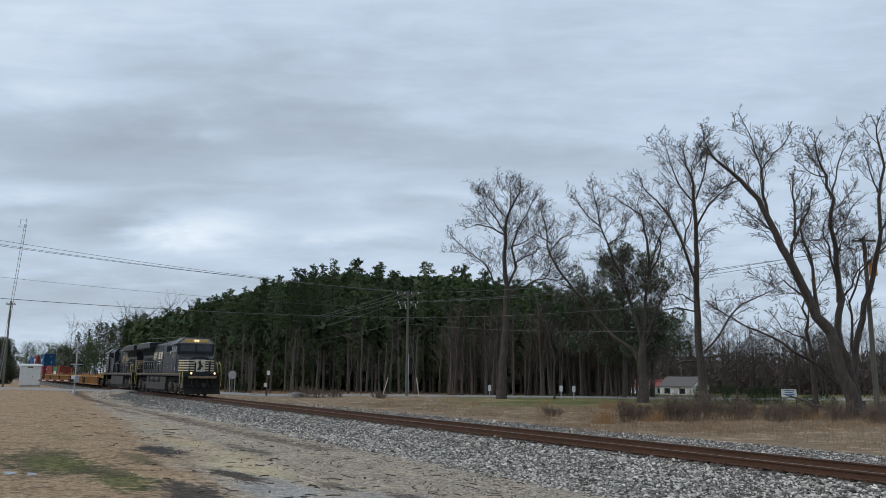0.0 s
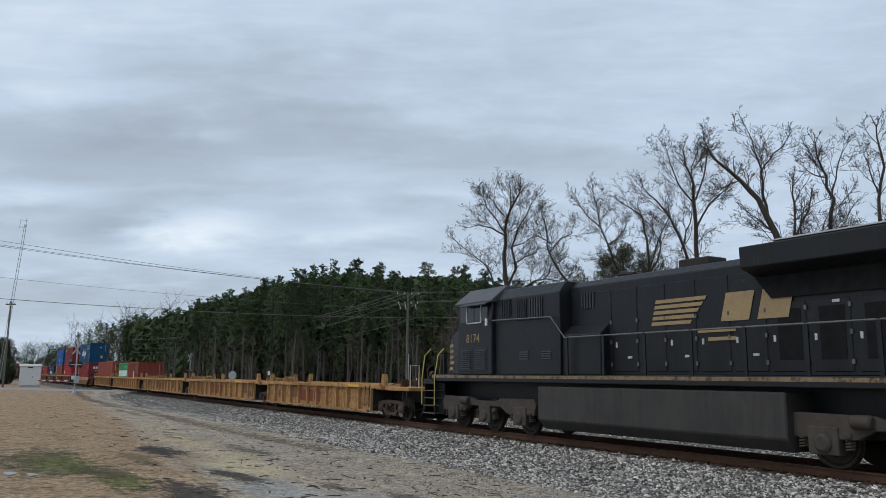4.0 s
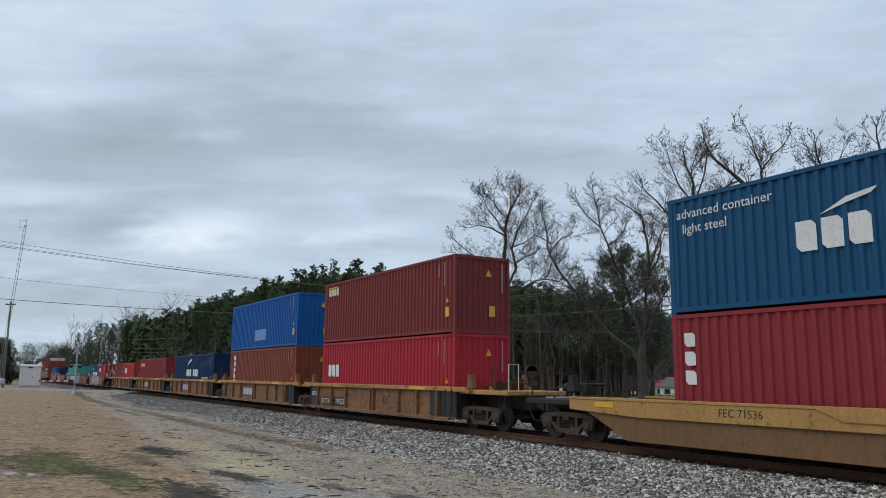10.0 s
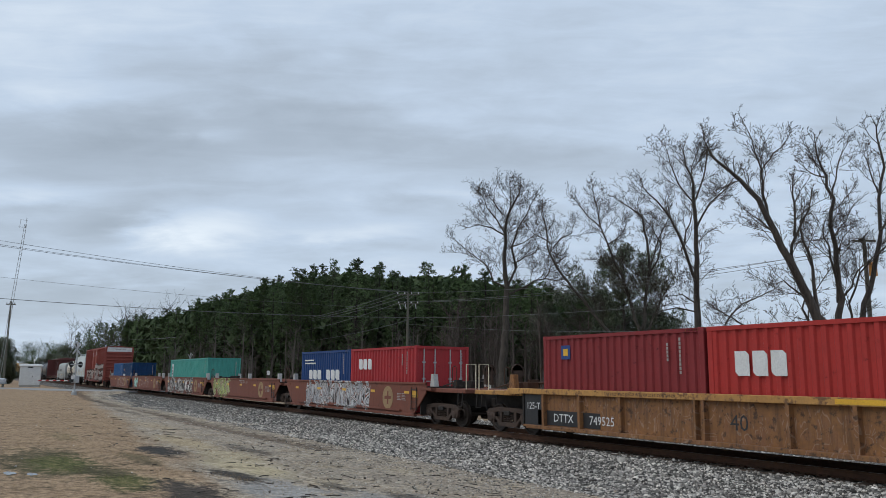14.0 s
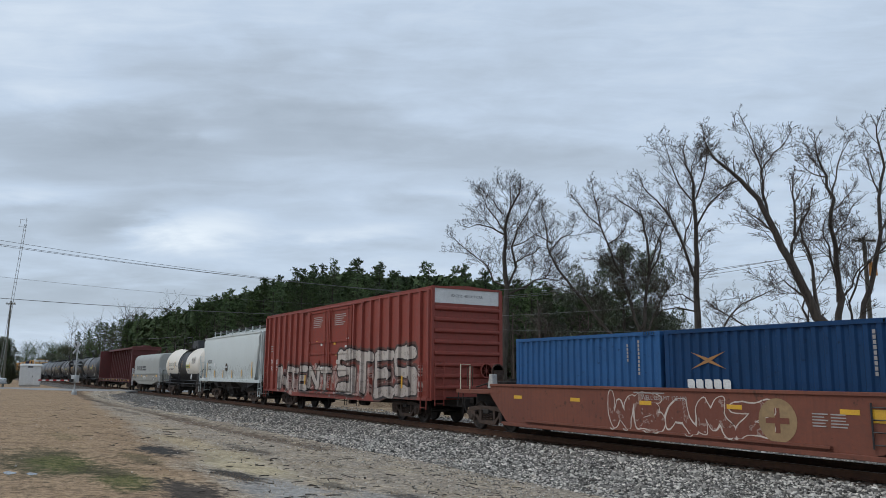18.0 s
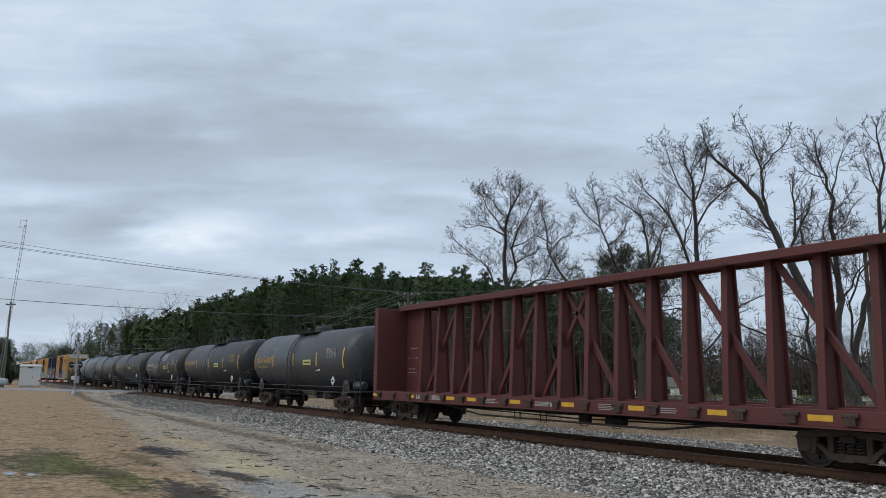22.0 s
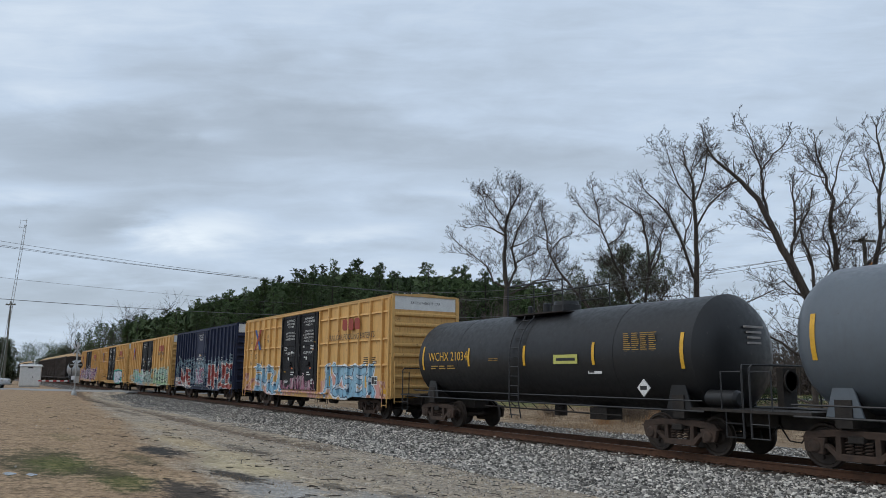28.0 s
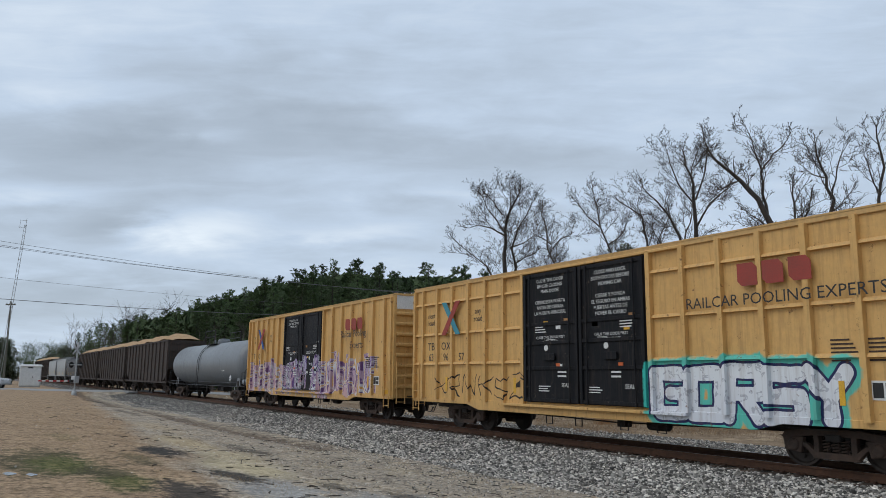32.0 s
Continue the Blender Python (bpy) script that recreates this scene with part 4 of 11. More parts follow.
def bare_tree(name, base, limbs, seed, label, reach=2.0):
    """A leafless tree. limbs: (foot radius, tip radius, ((a, z), ...)) along the road's direction and up, from its base."""
    rnd = random.Random(seed)
    wood, twig = Build(), Build()
    s, c = math.sin(radians(YAW)), math.cos(radians(YAW))
    ax, dp = Vector((c, s, 0)), Vector((-s, c, 0))
    for q, (r0, r1, pts) in enumerate(limbs):
        pts = [(a, z * 0.97) for a, z in pts]
        r0, r1 = r0 * (0.70 if q == 0 else 0.55), min(r1 * 0.5, 0.05) if q or len(pts) > 5 else r1 * 0.7
        path, deep = [], rnd.uniform(-0.22, 0.22) if q else 0.0
        z00, run = pts[0][1], 0.0
        for (a0, z0), (a1, z1) in zip(pts, pts[1:]):
            ln = math.hypot(a1 - a0, z1 - z0)
            n = max(2, int(ln / 0.8))
            for i in range(n):
                k = i / n
                path.append(ax * (lerp(a0, a1, k) + rnd.gauss(0, 0.05)) + dp * (deep * (run + ln * k) + rnd.gauss(0, 0.06)) + Vector((0, 0, lerp(z0, z1, k))))
            run += ln
        a, z = pts[-1]
        path.append(ax * a + dp * deep * run + Vector((0, 0, z)))
        wood.tube(path, r0, 10 if r0 > 0.2 else 7, r1)
        if z00 < 0.5:
            wood.turn([(-0.4, r0 * 1.45), (0.1, r0 * 1.2), (0.5, r0 * 1.06), (0.9, r0 * 0.98)], "z", path[0], 10)
        n = len(path)
        first = 0.45 if z00 < 0.5 else 0.22
        many = max(4, int(run * (1 - first) / 0.62))
        for i in range(many):
            k = first + (1 - first) * (i + rnd.random()) / many
            j = min(int(k * (n - 1)), n - 2)
            along = (path[j + 1] - path[j]).normalized()
            side = Vector((rnd.gauss(0, 1), rnd.gauss(0, 1), rnd.gauss(0.0, 0.5)))
            side = (side - along * side.dot(along)).normalized()
            w = (along * rnd.uniform(0.5, 0.9) + side * rnd.uniform(0.6, 1.0) + Vector((0, 0, 0.15))).normalized()
            bough(wood, twig, path[j], w, reach * rnd.uniform(0.8, 1.7) * lerp(1.1, 0.6, k), min(lerp(r0, r1, k) * 0.35 + 0.006, 0.032), 1, rnd)
        for i in range(3):
            w = ((path[-1] - path[-2]).normalized() + Vector((rnd.gauss(0, 0.3), rnd.gauss(0, 0.3), rnd.gauss(0.1, 0.2)))).normalized()
            bough(wood, twig, path[-1], w, reach * rnd.uniform(0.4, 0.7), r1 * 0.7, 1, rnd)
    tree = thing(name, label, "tree", at=base, group="bare trees by the road")
    part("trunk", wood, "bark", tree, smooth=True)
    part("twig_crown", twig, "twig", tree, "fine bare twigs")
    return tree


def build_bare_trees():
    def at(a, d, dz=0.0):
        p = site(a, d)
        p.z = height(p.x, p.y) + dz
        return p
    bare_tree("pecan_tree", at(5.9, 77.0), ((0.68, 0.141, ((0, 0), (0.1, 3.6), (0.4, 8.1), (0.5, 11.5), (0.3, 14.9), (0.3, 17.2), (0.7, 19.0), (1.6, 20.9), (1.9, 21.8))),
        (0.25, 0.085, ((0.5, 11.2), (1.4, 13.2), (1.6, 14.0), (2.4, 14.6), (3.1, 14.9))),
        (0.23, 0.056, ((1.4, 13.4), (1.0, 15.4), (1.5, 17.2), (2.5, 18.9), (3.1, 20.2))),
        (0.17, 0.056, ((0.3, 17.1), (-0.4, 18.4), (-1.4, 19.7), (-2.0, 21.2))),
        (0.17, 0.056, ((0.3, 16.8), (-1.0, 17.5), (-2.3, 17.8), (-3.3, 17.4))),
        (0.17, 0.056, ((0.5, 11.2), (-0.8, 11.9), (-1.4, 13.4), (-2.3, 14.1), (-3.7, 15.1), (-4.8, 16.1))),
        (0.20, 0.056, ((0.7, 10.6), (2.4, 11.4), (3.3, 12.1), (4.5, 12.3), (5.8, 12.1), (7.0, 12.9))),
        (0.14, 0.056, ((4.3, 12.2), (5.0, 13.5), (5.9, 14.1))),
        (0.14, 0.056, ((0.5, 18.4), (1.0, 20.1), (0.8, 22.1))),
        (0.14, 0.056, ((1.1, 15.6), (2.2, 16.0), (3.4, 16.9))),
        (0.14, 0.056, ((0.1, 19.0), (-0.9, 20.4), (-1.4, 21.0)))), 11, "tall leafless pecan tree with a straight grey trunk", 2.3)
    bare_tree("pecan_tree", at(17.6, 68.6), ((0.70, 0.413, ((0, 0), (-0.0, 1.6), (-0.1, 3.6), (0.1, 5.3))),
        (0.36, 0.103, ((-0.2, 3.3), (-0.8, 4.8), (-2.5, 6.0), (-3.7, 7.5), (-4.7, 9.2), (-5.7, 10.5), (-6.7, 11.8), (-7.4, 13.0), (-7.9, 14.6), (-7.9, 16.1), (-8.3, 17.8))),
        (0.13, 0.052, ((-7.7, 14.0), (-7.0, 14.9), (-6.1, 15.4), (-5.8, 16.3))),
        (0.13, 0.052, ((-7.8, 14.4), (-8.6, 15.0), (-9.5, 15.5))),
        (0.31, 0.078, ((0.1, 5.0), (-0.5, 7.5), (-1.2, 10.0), (-1.7, 11.6), (-2.4, 13.1), (-2.8, 14.6), (-3.4, 16.2), (-3.7, 17.7), (-4.0, 19.3))),
        (0.13, 0.052, ((-2.8, 14.4), (-1.9, 15.0), (-1.3, 15.9))),
        (0.13, 0.052, ((-3.4, 16.1), (-4.6, 17.0), (-5.5, 18.2))),
        (0.34, 0.103, ((0.1, 5.0), (0.3, 7.5), (0.6, 10.1), (1.0, 12.1), (1.0, 14.2), (0.8, 15.7), (0.5, 17.3), (-0.3, 17.9), (-1.0, 18.4))),
        (0.21, 0.052, ((0.3, 5.6), (1.6, 8.5), (2.5, 10.3), (3.4, 11.7))),
        (0.18, 0.052, ((0.9, 11.8), (1.7, 13.0), (2.1, 14.6), (1.5, 15.6), (0.9, 16.7))),
        (0.16, 0.052, ((1.0, 12.6), (2.2, 15.7), (3.1, 17.2), (2.9, 19.1)))), 12, "leafless pecan tree forking low with a limb leaning far out", 2.3)
    bare_tree("pecan_tree", at(18.6, 56.0), ((0.47, 0.086, ((0, 0), (0.0, 1.4), (-0.1, 4.2), (-0.2, 6.6), (-0.2, 9.1), (-0.1, 11.1), (0.1, 13.2), (0.0, 15.4), (-0.1, 17.0), (-0.5, 18.4), (-0.7, 19.6))),
        (0.22, 0.065, ((-0.2, 9.5), (-0.8, 11.1), (-1.5, 12.8), (-2.1, 13.9), (-2.9, 14.9), (-3.6, 15.6), (-4.2, 16.2))),
        (0.15, 0.043, ((0.1, 13.6), (1.1, 15.4), (2.3, 16.5), (3.1, 17.6))),
        (0.13, 0.043, ((0.0, 15.3), (-1.1, 17.0), (-1.6, 18.7), (-1.8, 20.1))),
        (0.13, 0.043, ((0.0, 15.7), (0.7, 17.5), (1.1, 19.2), (1.2, 20.4))),
        (0.09, 0.043, ((-0.1, 17.0), (-0.1, 18.3), (0.5, 19.6))),
        (0.13, 0.043, ((-1.1, 11.7), (-0.7, 13.2), (-0.3, 14.5), (-0.3, 15.8))),
        (0.15, 0.043, ((0.1, 3.5), (-1.1, 3.5), (-2.1, 3.1), (-3.1, 2.4), (-3.8, 1.7))),
        (0.11, 0.043, ((0.2, 3.7), (2.0, 4.0), (3.6, 3.6), (4.4, 3.2))),
        (0.11, 0.043, ((-0.1, 7.1), (-1.6, 7.4), (-2.7, 7.2), (-3.5, 6.9))),
        (0.11, 0.043, ((-0.1, 7.7), (-1.3, 8.4), (-2.5, 8.2))),
        (0.15, 0.065, ((0.0, 4.0), (1.5, 5.4), (2.3, 6.8), (3.4, 7.8), (5.2, 8.6), (6.0, 9.0)))), 13, "slender leafless pecan tree with upright limbs", 2.0)
    bare_tree("pecan_tree", at(23.5, 45.0), ((0.59, 0.093, ((0, 0), (-0.0, 1.1), (-0.4, 2.3), (-0.8, 3.8), (-1.0, 5.1), (-1.7, 5.9), (-2.2, 7.1), (-2.9, 8.7), (-3.5, 10.1), (-4.2, 11.9), (-4.8, 13.1), (-5.7, 14.3), (-6.4, 14.9), (-7.3, 15.7), (-7.7, 16.6))),
        (0.20, 0.130, ((-3.0, 9.0), (-2.9, 10.3), (-2.4, 11.4), (-1.8, 12.5))),
        (0.15, 0.093, ((-2.8, 10.8), (-2.8, 12.8), (-2.9, 13.8))),
        (0.17, 0.037, ((-4.2, 11.9), (-4.3, 13.5), (-4.4, 14.9), (-3.8, 15.8), (-3.0, 16.6), (-2.5, 17.2))),
        (0.11, 0.037, ((-4.4, 14.8), (-4.8, 16.2), (-5.2, 17.6))),
        (0.11, 0.056, ((-3.5, 10.0), (-4.1, 11.0), (-4.8, 11.8), (-5.3, 12.1))),
        (0.13, 0.037, ((-2.2, 7.0), (-3.0, 7.5), (-3.5, 8.1), (-4.0, 7.9))),
        (0.09, 0.037, ((-5.7, 14.3), (-6.4, 14.1), (-7.1, 13.5))),
        (0.22, 0.074, ((-1.6, 5.8), (-1.8, 7.4), (-1.8, 8.8), (-2.0, 10.0), (-2.4, 11.1), (-2.2, 12.1)))), 14, "large leafless pecan tree with a crooked dark trunk", 1.8)
    bare_tree("pecan_tree", at(24.3, 46.0), ((0.38, 0.076, ((0, 0), (-0.1, 1.6), (-0.7, 3.5), (-0.9, 5.2), (-0.6, 7.1), (-0.7, 8.6), (-0.6, 10.3), (-0.8, 11.7), (-0.7, 13.4), (-0.9, 14.9), (-1.3, 15.9), (-1.4, 17.0))),
        (0.11, 0.038, ((-0.7, 13.4), (-0.2, 14.8), (0.2, 16.2), (0.7, 17.0))),
        (0.17, 0.038, ((-0.6, 6.9), (-1.0, 8.8), (-1.4, 10.3), (-1.8, 11.3), (-1.4, 12.3))),
        (0.13, 0.038, ((-0.6, 7.1), (0.2, 7.9), (0.7, 8.9), (1.4, 9.5), (2.0, 9.8))),
        (0.09, 0.038, ((-0.6, 9.9), (0.0, 11.0), (0.6, 11.6))),
        (0.09, 0.038, ((-0.9, 14.8), (-1.6, 15.0), (-2.1, 15.6)))), 15, "leafless pecan tree with two close upright stems", 1.8)
    bare_tree("pecan_tree", at(25.1, 47.0), ((0.35, 0.078, ((0, 0), (-0.4, 1.9), (-0.3, 3.6), (0.3, 6.0), (1.2, 8.7), (2.0, 11.5), (2.0, 13.7), (2.4, 15.8), (2.3, 17.3), (2.2, 18.4))),
        (0.16, 0.058, ((-0.3, 3.2), (-0.5, 5.4), (-0.7, 6.9), (-0.1, 8.7), (0.6, 9.7), (1.4, 10.1))),
        (0.12, 0.039, ((1.9, 11.6), (2.8, 13.0), (3.3, 14.5))),
        (0.10, 0.039, ((2.1, 14.1), (1.6, 15.5), (1.3, 16.6))),
        (0.12, 0.039, ((1.6, 10.1), (2.4, 10.9), (3.4, 11.6)))), 16, "leafless pecan tree leaning over the utility pole", 1.8)
    bare_tree("pecan_tree", at(23.2, 49.0), ((0.30, 0.059, ((0, 0), (0.0, 1.5), (-0.0, 3.5), (-0.2, 5.3), (-0.2, 6.8), (-0.3, 8.1))),
        (0.18, 0.059, ((1.5, 1.8), (0.2, 3.2), (-1.2, 3.8), (-2.3, 4.5), (-3.7, 5.2), (-5.0, 5.7), (-6.0, 6.2), (-6.4, 6.5))),
        (0.10, 0.040, ((-0.1, 4.7), (-0.9, 5.1), (-1.6, 5.5), (-1.9, 6.1))),
        (0.10, 0.040, ((-0.2, 6.1), (0.4, 7.2), (0.7, 8.1)))), 17, "grey leafless tree with a long limb reaching out low", 1.5)
    bare_tree("sapling", at(11.0, 77), ((0.14, 0.04, ((0, 0), (0.1, 4), (-0.6, 7.2), (-1.4, 8.8))), (0.08, 0.03, ((0.1, 3.6), (1.4, 6.6), (2.2, 8.0)))), 18, "small leafless tree on the mown verge", 1.7)
    bare_tree("sapling", at(-11.0, 93), ((0.10, 0.03, ((0, 0), (0.3, 3), (0.2, 6), (0.5, 8.6))), (0.06, 0.02, ((0.3, 3.2), (1.1, 5.2), (1.4, 8.0)))), 19, "pale thin sapling before the pine wood", 1.3)
    bare_tree("sapling", at(2.3, 90), ((0.10, 0.03, ((0, 0), (0.2, 4), (0.1, 8), (0.4, 11))), (0.06, 0.02, ((0.2, 4.2), (-0.8, 6.2), (-1.0, 9.0)))), 20, "pale thin sapling before the pine wood", 1.5)
    # dead limb lying in the weeds
    b = Build()
    rnd = random.Random(4)
    b.tube(wander((-1.6, 0, 1.05), (1.6, 0.3, 0.12), 0.1, 0.07, rnd, 6, 0.05), 0.06, 6, 0.11)
    for k in range(7):
        x = rnd.uniform(-1.4, 1.0)
        b.tube(wander((x, 0, 0.6 - x * 0.28), (x - rnd.uniform(0.3, 1.2), rnd.uniform(-0.6, 0.6), rnd.uniform(0.1, 1.1)), 0.03, 0.01, rnd, 3, 0.08), 0.03, 4, 0.01)
    solid("fallen_limb", b, "bark", "broken dead limb lying in the weeds", "branch", at=at(23.2, 46) + Vector((-0.6, -1.5, 0.1)))


def pine_mesh(seed, tall, low):
    """A loblolly pine: a bare stem with broken stubs, and whorls of boughs that end in tufts of needles."""
    rnd = random.Random(seed)
    wood, tufts = Build(), Build()
    lean = rnd.uniform(-0.02, 0.02)
    wood.tube([(lean * z, rnd.gauss(0, 0.03), z) for z in np.linspace(-0.3, tall * 0.97, 8)], 0.09, 6, 0.03)
    for i in range(14):
        z, a = rnd.uniform(0.15, low / tall) * tall, rnd.uniform(0, 6.28)
        wood.tube([(lean * z, 0, z), (lean * z + math.cos(a) * rnd.uniform(0.5, 1.6), math.sin(a) * 1.2, z + rnd.uniform(-0.2, 0.4))], 0.02, 3, 0.008)
    boughs = 86
    for i in range(boughs):
        k = i / boughs
        z = lerp(low, tall, k ** 0.85)
        wide = (0.30 + 2.0 * math.sin(math.pi * min(1, 0.18 + 0.82 * (1 - k))) ** 0.8 * (1 - k) ** 0.55) * rnd.uniform(0.45, 1.15)
        a = rnd.uniform(0, 6.28)
        root = Vector((lean * z, 0, z))
        tip = root + Vector((math.cos(a) * wide, math.sin(a) * wide, wide * rnd.uniform(0.0, 0.35)))
        wood.tube([root, tip], 0.03, 3, 0.012)
        for j in range(4):
            c = root.lerp(tip, 1.05 - 0.6 * (j / 4) ** 1.2) + Vector((rnd.gauss(0, 0.16), rnd.gauss(0, 0.16), rnd.gauss(0.08, 0.12)))
            for q in range(11):
                w = Vector((rnd.gauss(0, 1), rnd.gauss(0, 1), rnd.gauss(0.45, 0.8))).normalized()
                o = w.orthogonal().normalized() * rnd.uniform(0.035, 0.07)
                tufts.add([c - o, c + o, c + w * rnd.uniform(0.18, 0.38)], [(0, 1, 2)])
    return wood.mesh("trunk", "pinebark", smooth=True), tufts.mesh("crown", "needle")


def skyline(a, d):
    """Height of the pine wood's top, over the eye, as a share of the distance, by direction."""
    u = a / d
    marks = ((-0.60, 0.030), (-0.53, 0.050), (-0.41, 0.066), (-0.33, 0.082), (-0.29, 0.098), (-0.22, 0.122), (-0.19, 0.128), (-0.125, 0.140), (-0.075, 0.133), (0.0, 0.137), (0.06, 0.127), (0.14, 0.116), (0.2, 0.105), (0.4, 0.085))
    for (u0, h0), (u1, h1) in zip(marks, marks[1:]):
        if u0 <= u <= u1:
            return lerp(h0, h1, (u - u0) / (u1 - u0))
    return 0.03 if u < -0.6 else 0.08


def build_pines():
    rnd = random.Random(21)
    kinds = [(pine_mesh(40 + i, 17.0, 17.0 * f)) for i, f in enumerate((0.24, 0.12, 0.17, 0.07, 0.30, 0.13))]
    spots = []
    for row, d in enumerate((97, 100, 103.5, 108, 113, 119, 126)):
        a = -46.0 if row < 3 else -60
        while a < 0.235 * d:
            a += rnd.uniform(1.5, 3.2) * (1.0 if row < 3 else 1.25)
            spots.append((a, d + rnd.uniform(-1.6, 1.6) + 0.95 * max(0.0, -16 - a)))
    # the wood runs back on the side of the railway
    for i in range(130):
        d = rnd.uniform(135, 260)
        a = d * rnd.uniform(-0.52, -0.26)
        spots.append((a, d))
    for a, d in spots:
        p = site(a, d)
        if p.y < 12:
            continue
        top = (skyline(a, d) * d + EYE.z) * rnd.choice((rnd.uniform(0.80, 0.95), rnd.uniform(0.92, 1.08)))
        if d < 102 and rnd.random() < 0.38:
            top *= rnd.uniform(0.28, 0.6)
        z = height(p.x, p.y)
        k = (top - z) / 17.0
        wood, crown = kinds[rnd.randrange(6)]
        tree = thing("pine_tree", "tall pine with a bare straight trunk and dark green crown", "pine tree", group="pine wood behind the road",
                     at=Matrix.LocRotScale((p.x, p.y, z), Euler((0, 0, rnd.uniform(0, 6.28))), (min(k * 1.1, 1.15), min(k * 1.1, 1.15), k)))
        part("trunk", wood, None, tree)
        part("crown", crown, None, tree)


def brush(name, spots, size, count, material, label, category, seed, leaf=(0.05, 0.16), parent=None):
    """A leafy mass: many small leaves about each spot. spots: centres and radii."""
    rng = np.random.default_rng(seed)
    pts = []
    for (c, r), n in zip(spots, count):
        w = rng.normal(0, 1, (n, 3))
        w /= np.linalg.norm(w, axis=1)[:, None]
        k = rng.uniform(0.45, 1.0, (n, 1)) ** 0.5
        pts.append(np.array(c) + w * k * np.array(r))
    pts = np.concatenate(pts)
    n = len(pts)
    leafshape = ([(-1, 0, 0), (0, -0.45, 0.12), (1, 0, 0.0), (0, 0.45, 0.12)], [(0, 1, 2, 3)])
    v, f = scatter(leafshape, pts, rng.uniform(0, 6.28, n), rng.uniform(leaf[0], leaf[1], (n, 1)), 0.9, seed)
    return swarm(name, v, f, material, label, category, "" if parent else "stuff", parent)


def build_evergreens():
    rnd = random.Random(31)

    def ever(a, d, top, low, wide, seed, label, clumps=64, leaves=520, size=1.0):
        p = site(a, d)
        p.z = height(p.x, p.y)
        tree = thing("evergreen_tree", label, "tree", at=p)
        w = Build()
        w.tube([(0, 0, -0.3), (0.2, 0, top * 0.35), (0, 0.2, top * 0.9)], 0.32, 8, 0.06)
        spots, count = [], []
        for i in range(clumps):
            k = rnd.random()
            z = lerp(low, top, k)
            r = wide * math.sin(math.pi * lerp(0.22, 0.97, k)) ** 0.7 * rnd.uniform(0.25, 1.0)
            q = rnd.uniform(0, 6.28)
            c = (math.cos(q) * r, math.sin(q) * r, z)
            w.tube([(0, 0, z * 0.82), c], 0.045, 4, 0.012)
            spots.append((c, [rnd.uniform(0.6, 1.25) * size] * 3))
            count.append(leaves)
        part("trunk", w, "bark", tree, smooth=True)
        o = brush("crown", spots, 1, count, "leaf", "", "", seed, (0.07 * size, 0.15 * size), tree)
    ever(20.0, 86, 16.6, 4.2, 7.6, 71, "broad dark evergreen tree behind the pecan trees", 88, 470, 1.15)
    ever(24.6, 92, 10.2, 4.6, 3.2, 72, "dense dark evergreen tree beside the white house")
    for i, (aa, dd, top, wide) in enumerate(((-324, 600, 13.5, 9.5), (-337, 640, 11.0, 8.0), (-147, 305, 12.4, 5.0), (-171, 342, 10.5, 5.5), (-161, 345, 13.0, 5.0), (-210, 410, 9.5, 7.0), (-128, 285, 13.0, 5.0))):
        ever(aa, dd, top, 1.0, wide, 80 + i, "round dark tree far along the railway")
    for i, (aa, dd, top) in enumerate(((-66.5, 118, 6.2), (-70.5, 124, 5.6))):
        ever(aa, dd, top, 0.6, 2.4, 95 + i, "small dense dark tree beyond the level crossing")
    ever(13.0, 96, 11.0, 2.0, 3.0, 73, "dark evergreen tree at the end of the pine wood")


def far_woods(name, spots, seed, label, material="twig", dense=26, thick=1.0):
    """Leafless woods far off: a mass of thin stems and twigs."""
    rnd = random.Random(seed)
    b = Build()
    for p, tall in spots:
        lean = rnd.uniform(-0.08, 0.08)
        b.tube([p + Vector((0, 0, -0.4)), p + Vector((lean * tall, 0, tall * 0.6)), p + Vector((lean * tall * 1.4, 0, tall))], 0.16, 4, 0.03)
        for i in range(dense):
            z = tall * rnd.uniform(0.25, 1.0)
            a = rnd.uniform(0, 6.28)
            ln = tall * rnd.uniform(0.10, 0.30)
            w = Vector((math.cos(a), math.sin(a), rnd.uniform(0.5, 1.6))).normalized() * ln
            root = p + Vector((lean * z, 0, z))
            b.tube([root, root + w], 0.05 * thick, 3, 0.015)
            for j in range(3):
                k = root + w * rnd.uniform(0.3, 0.9)
                w2 = (w.normalized() + Vector((rnd.gauss(0, 0.6), rnd.gauss(0, 0.6), rnd.gauss(0.2, 0.5)))).normalized() * ln * 0.6
                b.tube([k, k + w2], 0.028 * thick, 3, 0.01)
    return solid(name, b, material, label, "woods", kind="stuff")


